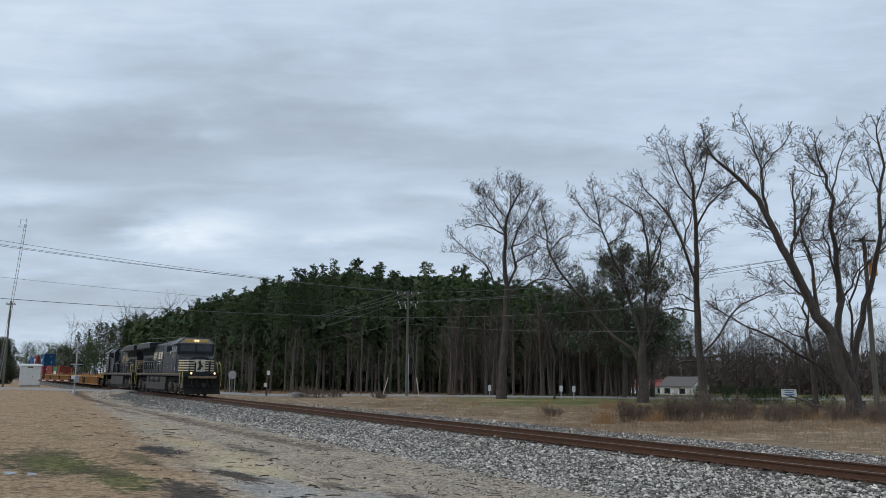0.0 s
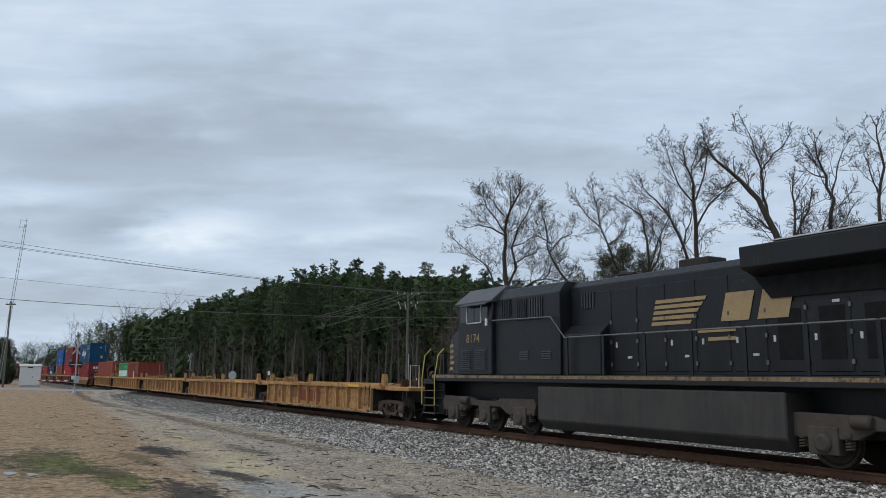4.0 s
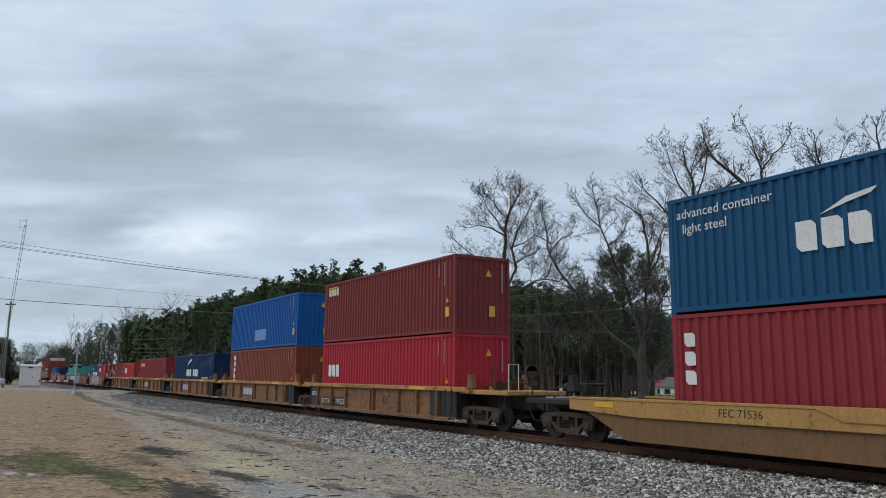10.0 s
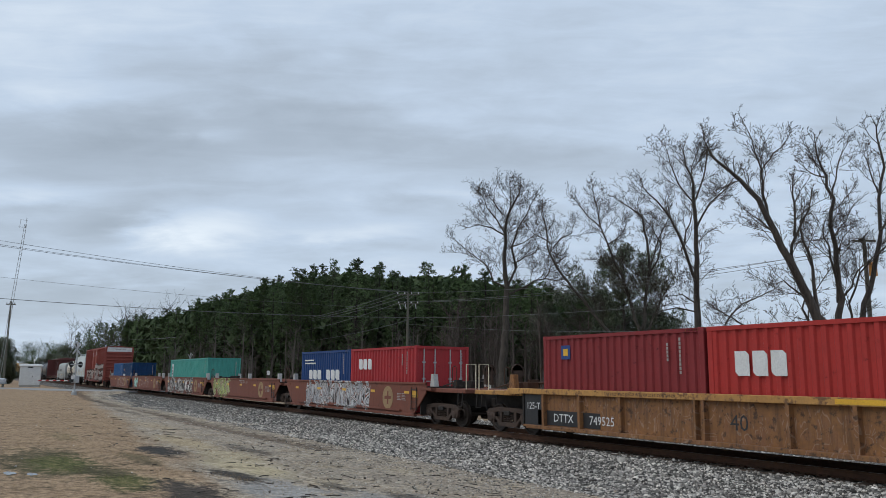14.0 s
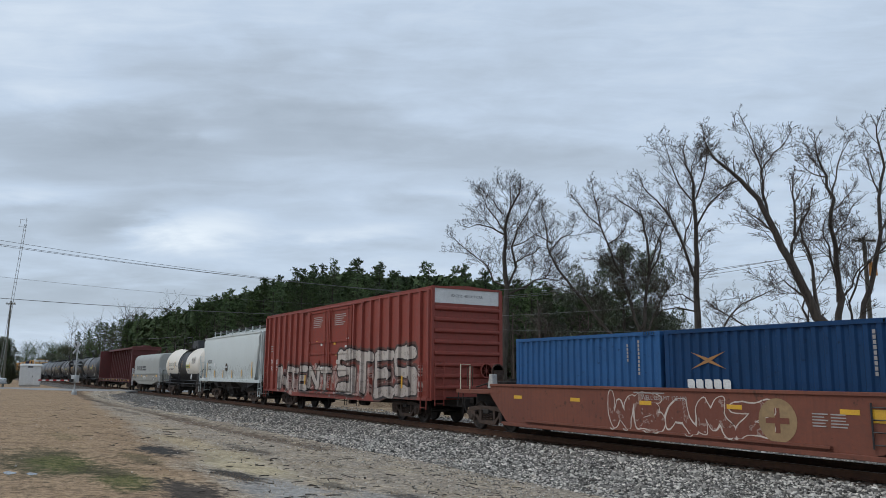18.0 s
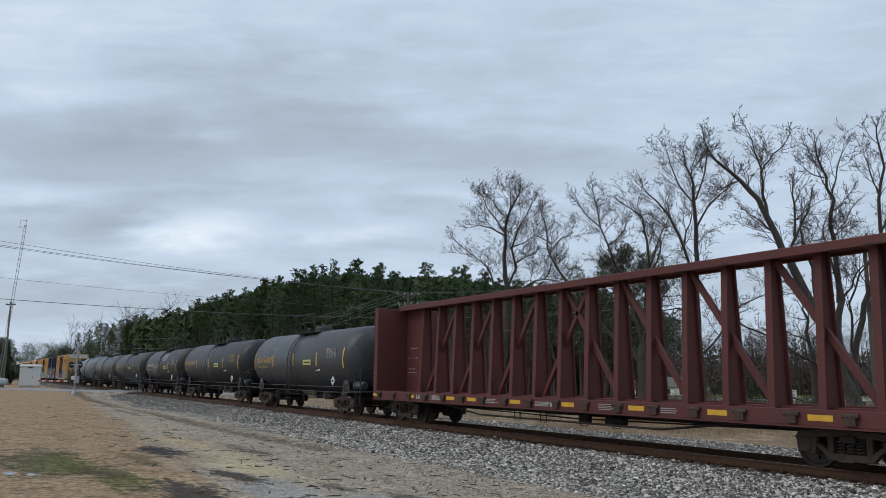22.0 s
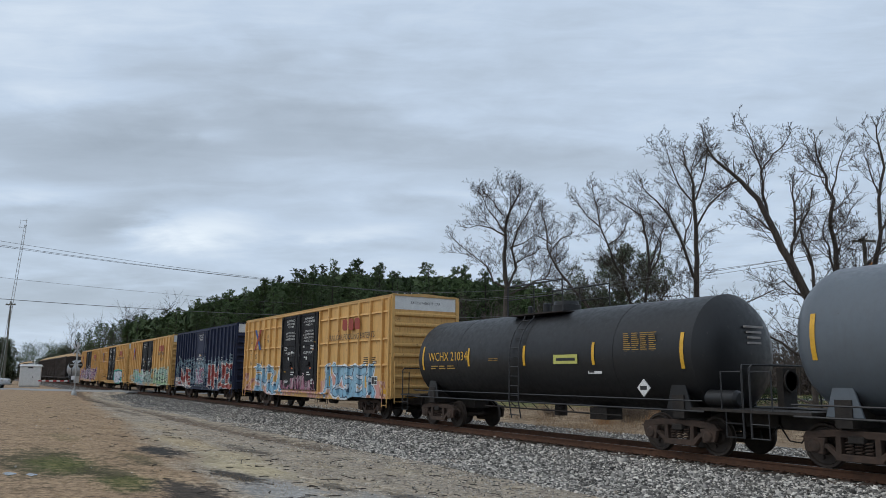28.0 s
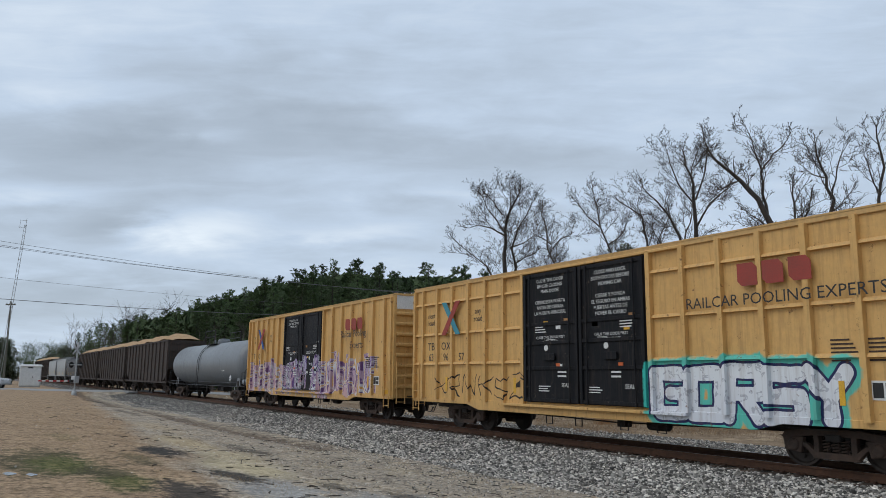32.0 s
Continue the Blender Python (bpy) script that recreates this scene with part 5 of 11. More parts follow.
def build_far_woods():
    rnd = random.Random(51)
    sp = []
    for i in range(330):
        d = rnd.uniform(215, 300)
        a = d * rnd.uniform(0.13, 0.78)
        p = site(a, d)
        p.z = height(p.x, p.y)
        sp.append((p, rnd.uniform(0.036, 0.066) * d + EYE.z - p.z))
    far_woods("bare_woods", sp, 5, "distant leafless grey-brown woods behind the house")
    sp = []
    for i in range(70):
        d = rnd.uniform(150, 330)
        a = d * rnd.uniform(-0.60, -0.30)
        p = site(a, d)
        if p.y > 14:
            p.z = height(p.x, p.y)
            sp.append((p, skyline(a, d) * d * rnd.uniform(0.75, 1.15) + 2))
    far_woods("bare_woods", sp, 6, "leafless trees mixed into the distant wood")
    sp = []
    for i in range(110):
        d = rnd.uniform(420, 640)
        a = d * rnd.uniform(-0.585, -0.44)
        p = site(a, d)
        if p.y > 13:
            p.z = 0
            sp.append((p, rnd.uniform(0.024, 0.036) * d + 2))
    far_woods("far_treeline", sp, 9, "distant trees where the railway meets the horizon", "needle", dense=40)
    sp = []
    for i in range(150):
        d = rnd.uniform(93, 106)
        p = site(rnd.uniform(-34, 26), d)
        p.z = height(p.x, p.y)
        sp.append((p, rnd.uniform(3, 8.5)))
    far_woods("understorey", sp, 7, "thin bare understorey before the pine wood", "pale_twig", dense=18, thick=0.22)
    sp = []
    for i in range(80):
        p = site(rnd.uniform(-1, 23), rnd.uniform(90, 97))
        p.z = height(p.x, p.y)
        sp.append((p, rnd.uniform(4, 10.5)))
    far_woods("understorey", sp, 12, "bare brown undergrowth at the end of the pine wood", "thicket", dense=26, thick=0.42)
    # brown thicket closing the view behind the houses
    rng = np.random.default_rng(18)
    n = 80000
    d = rng.uniform(235, 300, n)
    a = d * rng.uniform(0.12, 0.80, n)
    z = -2.7 + d * 0.055 * rng.power(0.8, n) * rng.uniform(0.2, 1.0, n)
    s, c = math.sin(radians(YAW)), math.cos(radians(YAW))
    pts = np.stack([EYE.x + a * c - d * s, EYE.y + a * s + d * c, z], 1)
    shape = ([(-0.35, 0, 0), (0.05, -0.1, 0.1), (0.4, 0, 1.0), (0, 0.2, 0.9)], [(0, 1, 2, 3)])
    v, f = scatter(shape, pts, rng.uniform(0, 6.28, n), rng.uniform(0.5, 1.4, (n, 1)), 0.6, 19)
    swarm("thicket", v, f, "thicket", "grey-brown leafless thicket behind the houses", "woods")
    # a dark mass of more pines behind, never seen singly
    rng = np.random.default_rng(8)
    n = 64000
    d = rng.uniform(103, 152, n)
    a = rng.uniform(-75, 40, n)
    d = d + 0.8 * np.maximum(0, -20 - a)
    tops = np.array([skyline(x, y) * y for x, y in zip(a, d)]) + EYE.z
    z = tops * rng.uniform(0.0, 0.93, n) * np.where(d < 124, 0.62, 1.0)
    s, c = math.sin(radians(YAW)), math.cos(radians(YAW))
    pts = np.stack([EYE.x + a * c - d * s, EYE.y + a * s + d * c, z], 1)
    ok = (pts[:, 1] > 14) & (a < 0.225 * d)
    pts = pts[ok]
    shape = ([(-1, 0, 0), (0, -0.5, 0.3), (1, 0, 0), (0, 0.5, 0.6)], [(0, 1, 2, 3)])
    v, f = scatter(shape, pts, rng.uniform(0, 6.28, len(pts)), rng.uniform(0.5, 1.25, (len(pts), 1)), 0.9, 9)
    swarm("deep_wood", v, f, "needle", "dark depth of the pine wood", "woods")


def build_weeds():
    M["bramble"] = surface("bramble_stems", (0.165, 0.105, 0.070), (0.10, 0.066, 0.046), 1.0, 0.95, 0.0, 0.0)
    M["tawny"] = surface("tawny_grass", (0.44, 0.28, 0.14), (0.31, 0.195, 0.10), 0.6, 0.95, 0.0, 0.0)
    rng = np.random.default_rng(61)
    blade = ([(-0.06, 0, 0), (0.06, 0, 0), (0.10, 0, 0.55), (0.22, 0, 1.0)], [(0, 1, 2, 3)])

    def field(name, n, region, tall, material, label, seed, wide=1.0, tilt=0.25):
        xs, ys = [], []
        while len(xs) < n:
            x, y = region(rng)
            xs.append(x), ys.append(y)
        z = np.array([max(lie(a, b), bed_height(b) if -5.4 < b < 9.8 else -9) for a, b in zip(xs, ys)])
        h = rng.uniform(tall[0], tall[1], n)
        sc = np.stack([h * 0 + 0.12 * wide, h * 0 + 0.12, h], 1)
        v, f = scatter(blade, np.stack([xs, ys, z - 0.01], 1), rng.uniform(0, 6.28, n), sc, tilt, seed)
        return swarm(name, v, f, material, label, "weeds" if tall[1] > 0.3 else "grass")

    def band(r):
        while True:
            x, y = r.uniform(-60, 2), 9.6 + abs(r.normal(0, 6.0)) + r.uniform(0, 2.0)
            if noise.noise((x * 0.4, y * 0.4, 7)) > r.uniform(-0.4, 0.4):
                return x, y
    field("dead_weeds", 22000, band, (0.10, 0.65), "weed", "dense strip of dead brown weeds beyond the railway", 1, 0.7, 0.6)

    def rough(r):
        while True:
            d = r.uniform(34, 60)
            u = r.uniform(0.12, 0.60)
            p = site(d * u, d)
            if noise.noise((p.x * 0.35, p.y * 0.35, 2)) + 0.5 * noise.noise((p.x * 1.1, p.y * 1.1, 4)) > r.uniform(-0.35, 0.55) - step(0.14, 0.24, u) * 0.25:
                return p.x, p.y
    field("tall_weeds", 15000, rough, (0.15, 1.15), "weed", "tall tangled dead weeds before the pecan trees", 6, 0.6, 0.75)
    field("tawny_grass", 8000, rough, (0.15, 0.7), "tawny", "tawny dead grass among the weeds", 7, 0.8, 0.6)

    def clump(cx, cy, r0):
        return lambda r: (cx + r.normal(0, r0), cy + r.normal(0, r0))
    for i, (a, d, n) in enumerate(((11.8, 57, 220), (13.6, 58.5, 170), (-2.6, 78, 60), (1.0, 80, 60), (8.2, 62, 80), (20.5, 44, 150), (-8.8, 82, 60), (-20, 84, 90), (17.8, 47, 160), (27, 43, 160))):
        p = site(a, d)
        field("sedge_clump", n, clump(p.x, p.y, 0.38), (0.6, 1.35), "broom", "upright tuft of orange-brown broom sedge", 70 + i, 0.9, 0.18)
    for i, (a, d, n) in enumerate(((15.4, 52.5, 1400), (17.6, 51, 1100), (13.8, 54, 700), (22.0, 43.5, 900), (26, 41, 900), (12.2, 46, 600), (19.5, 47, 900), (24.0, 46, 700))):
        p = site(a, d)
        field("bramble", n, clump(p.x, p.y, 1.1), (0.4, 1.6), "bramble", "tangled leafless bramble among the weeds", 90 + i, 0.45, 0.75)

    # places where the turf is trodden, wet or green
    BARE = ((-17.4, -14.6, 3.0, 0.9), (-14.3, -13.7, 1.8, 0.6), (-16.9, -10.7, 2.4, 1.0), (-20.6, -11.8, 1.6, 0.6), (-12.9, -12.6, 1.8, 0.8))

    def lawn(r):
        while True:
            x, y = max(-11 - r.exponential(24), -95), r.uniform(-17.5, -6.8)
            if any(((x - px) / rx) ** 2 + ((y - py) / ry) ** 2 < 1 for px, py, rx, ry in BARE):
                continue
            if noise.noise((x * 0.9, y * 0.9, 3)) + 0.6 * noise.noise((x * 3, y * 3, 8)) > r.uniform(-0.5, 0.5) + step(-11.5, -8.0, y + x * 0.05) * 0.4:
                return x, y
    field("dry_grass", 60000, lawn, (0.03, 0.13), "straw", "short dormant tan grass", 2, 0.22, 0.6)

    M["fresh"] = surface("green_grass_blades", (0.105, 0.135, 0.036), (0.17, 0.165, 0.060), 1.0, 0.9, 0.0, 0.0)

    def wet(r):
        k = r.random()
        return (r.normal(-17.0, 0.95), r.normal(-14.35, 0.36)) if k < 0.7 else (r.normal(-14.0, 0.7), r.normal(-13.65, 0.26))
    field("green_grass", 5000, wet, (0.02, 0.075), "fresh", "short green winter grass in a wet hollow", 8, 0.25, 0.6)

    def verge(r):
        return r.uniform(-85, -10), r.uniform(4.5, 20)
    field("dry_grass", 12000, verge, (0.05, 0.35), "straw", "thin dry grass beyond the railway", 3, 0.25, 0.4)

    def roadside(r):
        p = site(r.uniform(-36, 44), 94 + abs(r.normal(0, 1.6)))
        return p.x, p.y
    field("roadside_weeds", 3800, roadside, (0.3, 1.1), "weed", "dead weeds at the foot of the pine wood", 4, 0.9, 0.2)

    def roadside2(r):
        p = site(r.uniform(-37, -18), 94 + abs(r.normal(0, 2.2)))
        return p.x, p.y
    field("roadside_sedge", 1500, roadside2, (0.5, 1.2), "broom", "orange-brown grass at the edge of the wood", 5, 0.9, 0.2)
    # leafless shrubs among the weeds
    M["shrub"] = surface("shrub_stems", (0.190, 0.142, 0.104), (0.125, 0.094, 0.072), 1.0, 0.95, 0.0, 0.0)

    def shrub(a, d, tall, wide, seed, stems=46):
        rnd = random.Random(seed)
        p = site(a, d)
        b = Build()
        for i in range(stems):
            q = rnd.uniform(0, 6.28)
            r = wide * rnd.random() ** 0.6
            root = Vector((math.cos(q) * r * 0.6, math.sin(q) * r * 0.6, -0.05))
            top = Vector((math.cos(q) * r, math.sin(q) * r, tall * rnd.uniform(0.45, 1.0) * (1 - 0.35 * r / wide)))
            path = wander(root, top, 0, 0, rnd, 3, 0.07)
            b.tube(path, 0.014, 3, 0.006)
            for j in range(7):
                o = path[1].lerp(path[3], rnd.random())
                w = Vector((rnd.gauss(0, 1), rnd.gauss(0, 1), rnd.gauss(0.7, 0.6))).normalized() * tall * rnd.uniform(0.12, 0.34)
                b.tube([o, o + w], 0.008, 3, 0.005)
                b.tube([o + w * 0.5, o + w * 0.5 + Vector((rnd.gauss(0, 0.12), rnd.gauss(0, 0.12), rnd.uniform(0, 0.2)))], 0.006, 3, 0.004)
        p.z = height(p.x, p.y)
        solid("shrub", b, "shrub", "leafless grey-brown shrub among dead weeds", "shrub", at=p, group="shrubs beyond the railway")
    for i, (a, d, tall, wide) in enumerate(((13.1, 41.4, 2.0, 0.9), (12.3, 42.0, 1.6, 0.8), (14.2, 42.5, 1.8, 0.9), (9.7, 41.5, 1.5, 0.6), (10.6, 42.5, 1.2, 0.7), (15.4, 42.0, 1.3, 1.0), (16.6, 43.0, 1.6, 1.0),
                                           (18.0, 42.0, 1.4, 1.0), (19.4, 43.0, 1.2, 0.9), (20.6, 41.0, 1.5, 0.9), (22.0, 40.0, 1.3, 1.0), (17.0, 40.0, 1.0, 0.9), (23.6, 42.0, 1.9, 0.9), (12.8, 44.0, 1.4, 1.0),
                                           (-14.3, 81.5, 1.5, 1.2), (-12.6, 80.5, 1.2, 1.2), (-10.8, 80.0, 1.0, 1.0), (6.5, 47.0, 0.7, 0.8), (-6.0, 76.0, 0.8, 0.9))):
        shrub(a, d, tall, wide, 300 + i)
    for i, (a, d, n, h) in enumerate(((8.35, 40.6, 260, 1.5), (11.6, 42.0, 220, 1.3), (10.9, 41.0, 120, 0.9), (-4.5, 68.0, 90, 1.1), (0.2, 66.0, 90, 1.2), (2.6, 60.0, 70, 0.9))):
        p = site(a, d)
        field("sedge_clump", n, clump(p.x, p.y, 0.24), (0.5 * h, h), "broom", "upright tuft of orange-brown broom sedge", 170 + i, 0.8, 0.14)
    # clipped dark hedge before the house
    hedge = []
    for i in range(9):
        p = site(24.2 + i * 0.6, 68 + random.Random(i).uniform(-0.5, 0.5))
        hedge.append(((p.x, p.y, height(p.x, p.y) + 0.7), (0.75, 0.75, 0.85 + 0.2 * math.sin(i * 1.3))))
    brush("hedge", hedge, 1, [1300] * 9, "hedge", "dark green evergreen hedge on the far verge", "hedge", 44, (0.03, 0.07))
    for i, (a, d, r, z) in enumerate(((23.2, 70, 0.8, 1.1), (30.6, 64, 1.6, 0.6), (-24.5, 96, 1.0, 0.9), (6.2, 98, 1.6, 1.8))):
        p = site(a, d)
        brush("bush", [((p.x, p.y, height(p.x, p.y) + z * 0.7), (r, r, z))], 1, [2600], "hedge", "round dark green bush", "bush", 45 + i, (0.03, 0.075))
    # litter of sticks and bark on the earth
    b = Build()
    rnd = random.Random(77)
    for i in range(420):
        x, y = -8 - rnd.expovariate(1 / 14), rnd.uniform(-13, -3.0)
        z = max(lie(x, y), bed_height(y) if y > -5.4 else -9) + 0.012
        a, ln = rnd.uniform(0, 6.28), rnd.uniform(0.05, 0.30) * (2.6 if i % 14 == 0 else 1.0)
        d = Vector((math.cos(a), math.sin(a), rnd.uniform(-0.05, 0.1))) * ln
        b.tube([Vector((x, y, z)), Vector((x, y, z)) + d * 0.5 + Vector((rnd.gauss(0, 0.012), rnd.gauss(0, 0.012), 0.006)), Vector((x, y, z)) + d], rnd.uniform(0.005, 0.013), 4)
    solid("ground_sticks", b, "twig", "sticks and bark scattered over the earth", "sticks", kind="stuff")


build_ground()
build_bed()
TRACK = build_track()
build_road()
build_bare_trees()
build_pines()
build_evergreens()
build_far_woods()
build_weeds()
build_stones()

# ---- the train: running gear ----
TRAIN, AXLES = [], {}
SHARED = {}


def on_rails(ob, s):
    """Notes a thing of the train and its place in it, in metres behind the start of the travel."""
    TRAIN.append((ob, s))
    return ob


def shared(key, make):
    if key not in SHARED:
        SHARED[key] = make()
    return SHARED[key]


def wheelset_mesh():
    b = Build()
    for s in (-1, 1):
        y = 0.7525 * s
        b.turn([(y - 0.075 * s, 0.455), (y - 0.045 * s, 0.482), (y - 0.035 * s, 0.460), (y + 0.055 * s, 0.452), (y + 0.055 * s, 0.40), (y + 0.02 * s, 0.37), (y + 0.01 * s, 0.20), (y + 0.06 * s, 0.16), (y + 0.06 * s, 0.06)], "y", (0, 0, 0), 24)
    b.turn([(-0.95, 0.07), (0.95, 0.07)], "y", (0, 0, 0), 10)
    # balance marks on the wheel plate
    for s in (-1, 1):
        for k in range(3):
            a = 2.1 * k
            b.box(0.25 * math.cos(a) - 0.03, 0.25 * math.cos(a) + 0.03, s * 0.79 - 0.02, s * 0.79 + 0.02, 0.25 * math.sin(a) - 0.03, 0.25 * math.sin(a) + 0.03)
    return b.mesh("wheelset", "wheel", smooth=True)


def side_frame_mesh():
    b = Build()
    y0, y1 = -0.07, 0.07
    b.prism([(-1.18, 0.62), (-1.10, 0.74), (-0.55, 0.80), (0.55, 0.80), (1.10, 0.74), (1.18, 0.62), (0.92, 0.60), (0.52, 0.66), (-0.52, 0.66), (-0.92, 0.60)], "y", y0, y1)
    for s in (-1, 1):
        b.prism([(s * 1.14, 0.62), (s * 0.86, 0.62), (s * 0.46, 0.22), (s * 0.40, 0.34), (s * 0.62, 0.50)] if s > 0 else [(s * 0.62, 0.50), (s * 0.40, 0.34), (s * 0.46, 0.22), (s * 0.86, 0.62), (s * 1.14, 0.62)], "y", y0, y1)
        b.prism([(s * 0.74, 0.30), (s * 1.08, 0.34), (s * 1.16, 0.62), (s * 0.66, 0.62)] if s < 0 else [(s * 0.66, 0.62), (s * 1.16, 0.62), (s * 1.08, 0.34), (s * 0.74, 0.30)], "y", y0 - 0.02, y1 - 0.05)
        b.box(s * 0.40 - 0.06, s * 0.40 + 0.06, y0, y1, 0.30, 0.68)
        b.turn([(-0.13, 0.10), (-0.10, 0.135), (0.0, 0.135)], "y", (s * 0.90, 0, 0.457), 12)
    b.prism([(-0.50, 0.20), (0.50, 0.20), (0.42, 0.34), (-0.42, 0.34)], "y", y0, y1)
    return b.mesh("side_frame", "frame", 0.012)


def spring_mesh():
    b = Build()
    for x in (-0.2, 0.0, 0.2):
        path = [(x + 0.075 * math.cos(a), 0.075 * math.sin(a), 0.34 + 0.28 * i / 26) for i, a in enumerate(np.linspace(0, 4.5 * 6.283, 27))]
        b.tube(path, 0.017, 5)
    return b.mesh("spring_nest", "frame")


def truck(parent, x, label="black cast two-axle truck"):
    bol = Build().box(-0.28, 0.28, -1.0, 1.0, 0.50, 0.74).box(-0.16, 0.16, -1.16, 1.16, 0.56, 0.70)
    tr = part("truck", shared("bolster", lambda: bol.mesh("truck", "running", 0.02)), None, parent, label, (x, 0, 0))
    for s in (-1, 1):
        part("side_frame", shared("side_frame", side_frame_mesh), None, tr, at=pose(0, 1.03 * s, 0, 0, 0, 0 if s < 0 else 180))
        part("spring_nest", shared("spring", spring_mesh), None, tr, at=(0, 1.03 * s, 0))
    for i, dx in enumerate((-0.89, 0.89)):
        w = part("wheelset", shared("wheelset", wheelset_mesh), None, tr, at=(dx, 0, 0.457))
        AXLES.setdefault((dx, 0.457), []).append(w)
    return tr


def coupler(parent, x, s):
    """s: +1 at the front end, -1 at the rear."""
    b = Build().box(x - 0.45 * (s < 0), x + 0.45 * (s > 0), -0.09, 0.09, 0.80, 0.98).box(x + s * 0.45 - 0.12, x + s * 0.45 + 0.12, -0.14, 0.16, 0.74, 1.04)
    b.tube([(x, -0.35, 0.80), (x + s * 0.25, -0.36, 0.45), (x + s * 0.5, -0.3, 0.42), (x + s * 0.6, -0.2, 0.62)], 0.022, 5)
    part("coupler", b, "running", parent, "black knuckle coupler with air hose", bevel=0.01)


def ladder(parent, x0, x1, z0, z1, y, steps, material="black", name="ladder"):
    b = Build()
    for x in (x0, x1):
        b.tube([(x, y, z0), (x, y, z1)], 0.02, 5)
    for i in range(steps):
        z = lerp(z0 + 0.08, z1 - 0.08, i / max(1, steps - 1))
        b.tube([(x0, y, z), (x1, y, z)], 0.013, 5)
    return part(name, b, material, parent)


def end_ladder(parent, x, y0, y1, z0, z1, steps, material="black"):
    b = Build()
    for y in (y0, y1):
        b.tube([(x, y, z0), (x, y, z1)], 0.02, 5)
    for i in range(steps):
        z = lerp(z0 + 0.08, z1 - 0.08, i / max(1, steps - 1))
        b.tube([(x, y0, z), (x, y1, z)], 0.013, 5)
    return part("end_ladder", b, material, parent)


def logo(parent, x0, x1, z0, z1, y, material, n, name="brand_block", slant=0.0, gaps=(), facing="side"):
    """A brand's word as plain solid blocks of its size and colour."""
    w = (x1 - x0) / n
    for i in range(n):
        if i in gaps:
            continue
        a, e = x0 + i * w + w * 0.06, x0 + (i + 1) * w - w * 0.13
        k = slant * (z1 - z0)
        c = min((e - a) * 0.22, (z1 - z0) * 0.25)
        b = Build()
        if facing == "side":
            b.prism([(a, z0 + c), (a + c, z0), (e, z0), (e + k, z1 - c), (e + k - c, z1), (a + k, z1)], "y", y - 0.004, y + 0.002)
        else:
            b.prism([(a, z0), (e, z0), (e, z1), (a, z1)], "x", y - 0.002, y + 0.004)
        part(name, b, material, parent)


def column_mark(parent, x, y, z1, n, size, material, facing="side", name="code_mark"):
    """An upright column of small signs, as plain bars."""
    h = size * 0.4
    me = shared("mark_%s_%s_%s" % (facing, size, material), lambda: (Build().box(-h, h, -0.004, 0.002, -size, 0) if facing == "side" else Build().box(-0.002, 0.004, -h, h, -size, 0)).mesh(name, material))
    for i in range(n):
        part(name, me, None, parent, at=(x, y, z1 - i * size * 1.35))


def plate(parent, x0, x1, z0, z1, y, material, name="reflector"):
    return part(name, Build().box(x0, x1, y - 0.006, y + 0.002, z0, z1), material, parent)


def triangle_sign(parent, x, y, z, size, facing="side"):
    b = Build()
    if facing == "side":
        b.prism([(x - size / 2, z), (x + size / 2, z), (x, z + size)], "y", y - 0.006, y + 0.002)
    else:
        b.prism([(y - size / 2, z), (y + size / 2, z), (y, z + size)], "x", x - 0.002, x + 0.006)
    part("warning_mark", b, "yellow", parent, "yellow triangular warning mark")


def diamond(parent, x, y, z, size):
    b = Build().prism([(x - size, z), (x, z - size), (x + size, z), (x, z + size)], "y", y - 0.02, y + 0.01)
    p = part("placard", b, "white", parent, "white diamond hazard placard on a holder")
    part("placard_mark", Build().box(x - size * 0.5, x + size * 0.5, y - 0.024, y - 0.018, z - size * 0.22, z + size * 0.22), "black", p)


# ---- containers ----
def corrugated(length, z0, z1, depth=0.050, pitch=0.278):
    """Outline in (x, y) of a corrugated wall from -length/2 to length/2."""
    pts, x, n = [], -length / 2, max(4, round(length / pitch))
    p = length / n
    for i in range(n):
        a = -length / 2 + i * p
        pts += [(a, 0.0), (a + p * 0.36, 0.0), (a + p * 0.50, depth), (a + p * 0.86, depth)]
    pts.append((length / 2, 0.0))
    return pts


def wall_sheet(outline, z0, z1, flip=False):
    b = Build()
    n = len(outline)
    b.v = [(x, y, z0) for x, y in outline] + [(x, y, z1) for x, y in outline]
    b.f = [(i, i + 1, n + i + 1, n + i) for i in range(n - 1)]
    return b


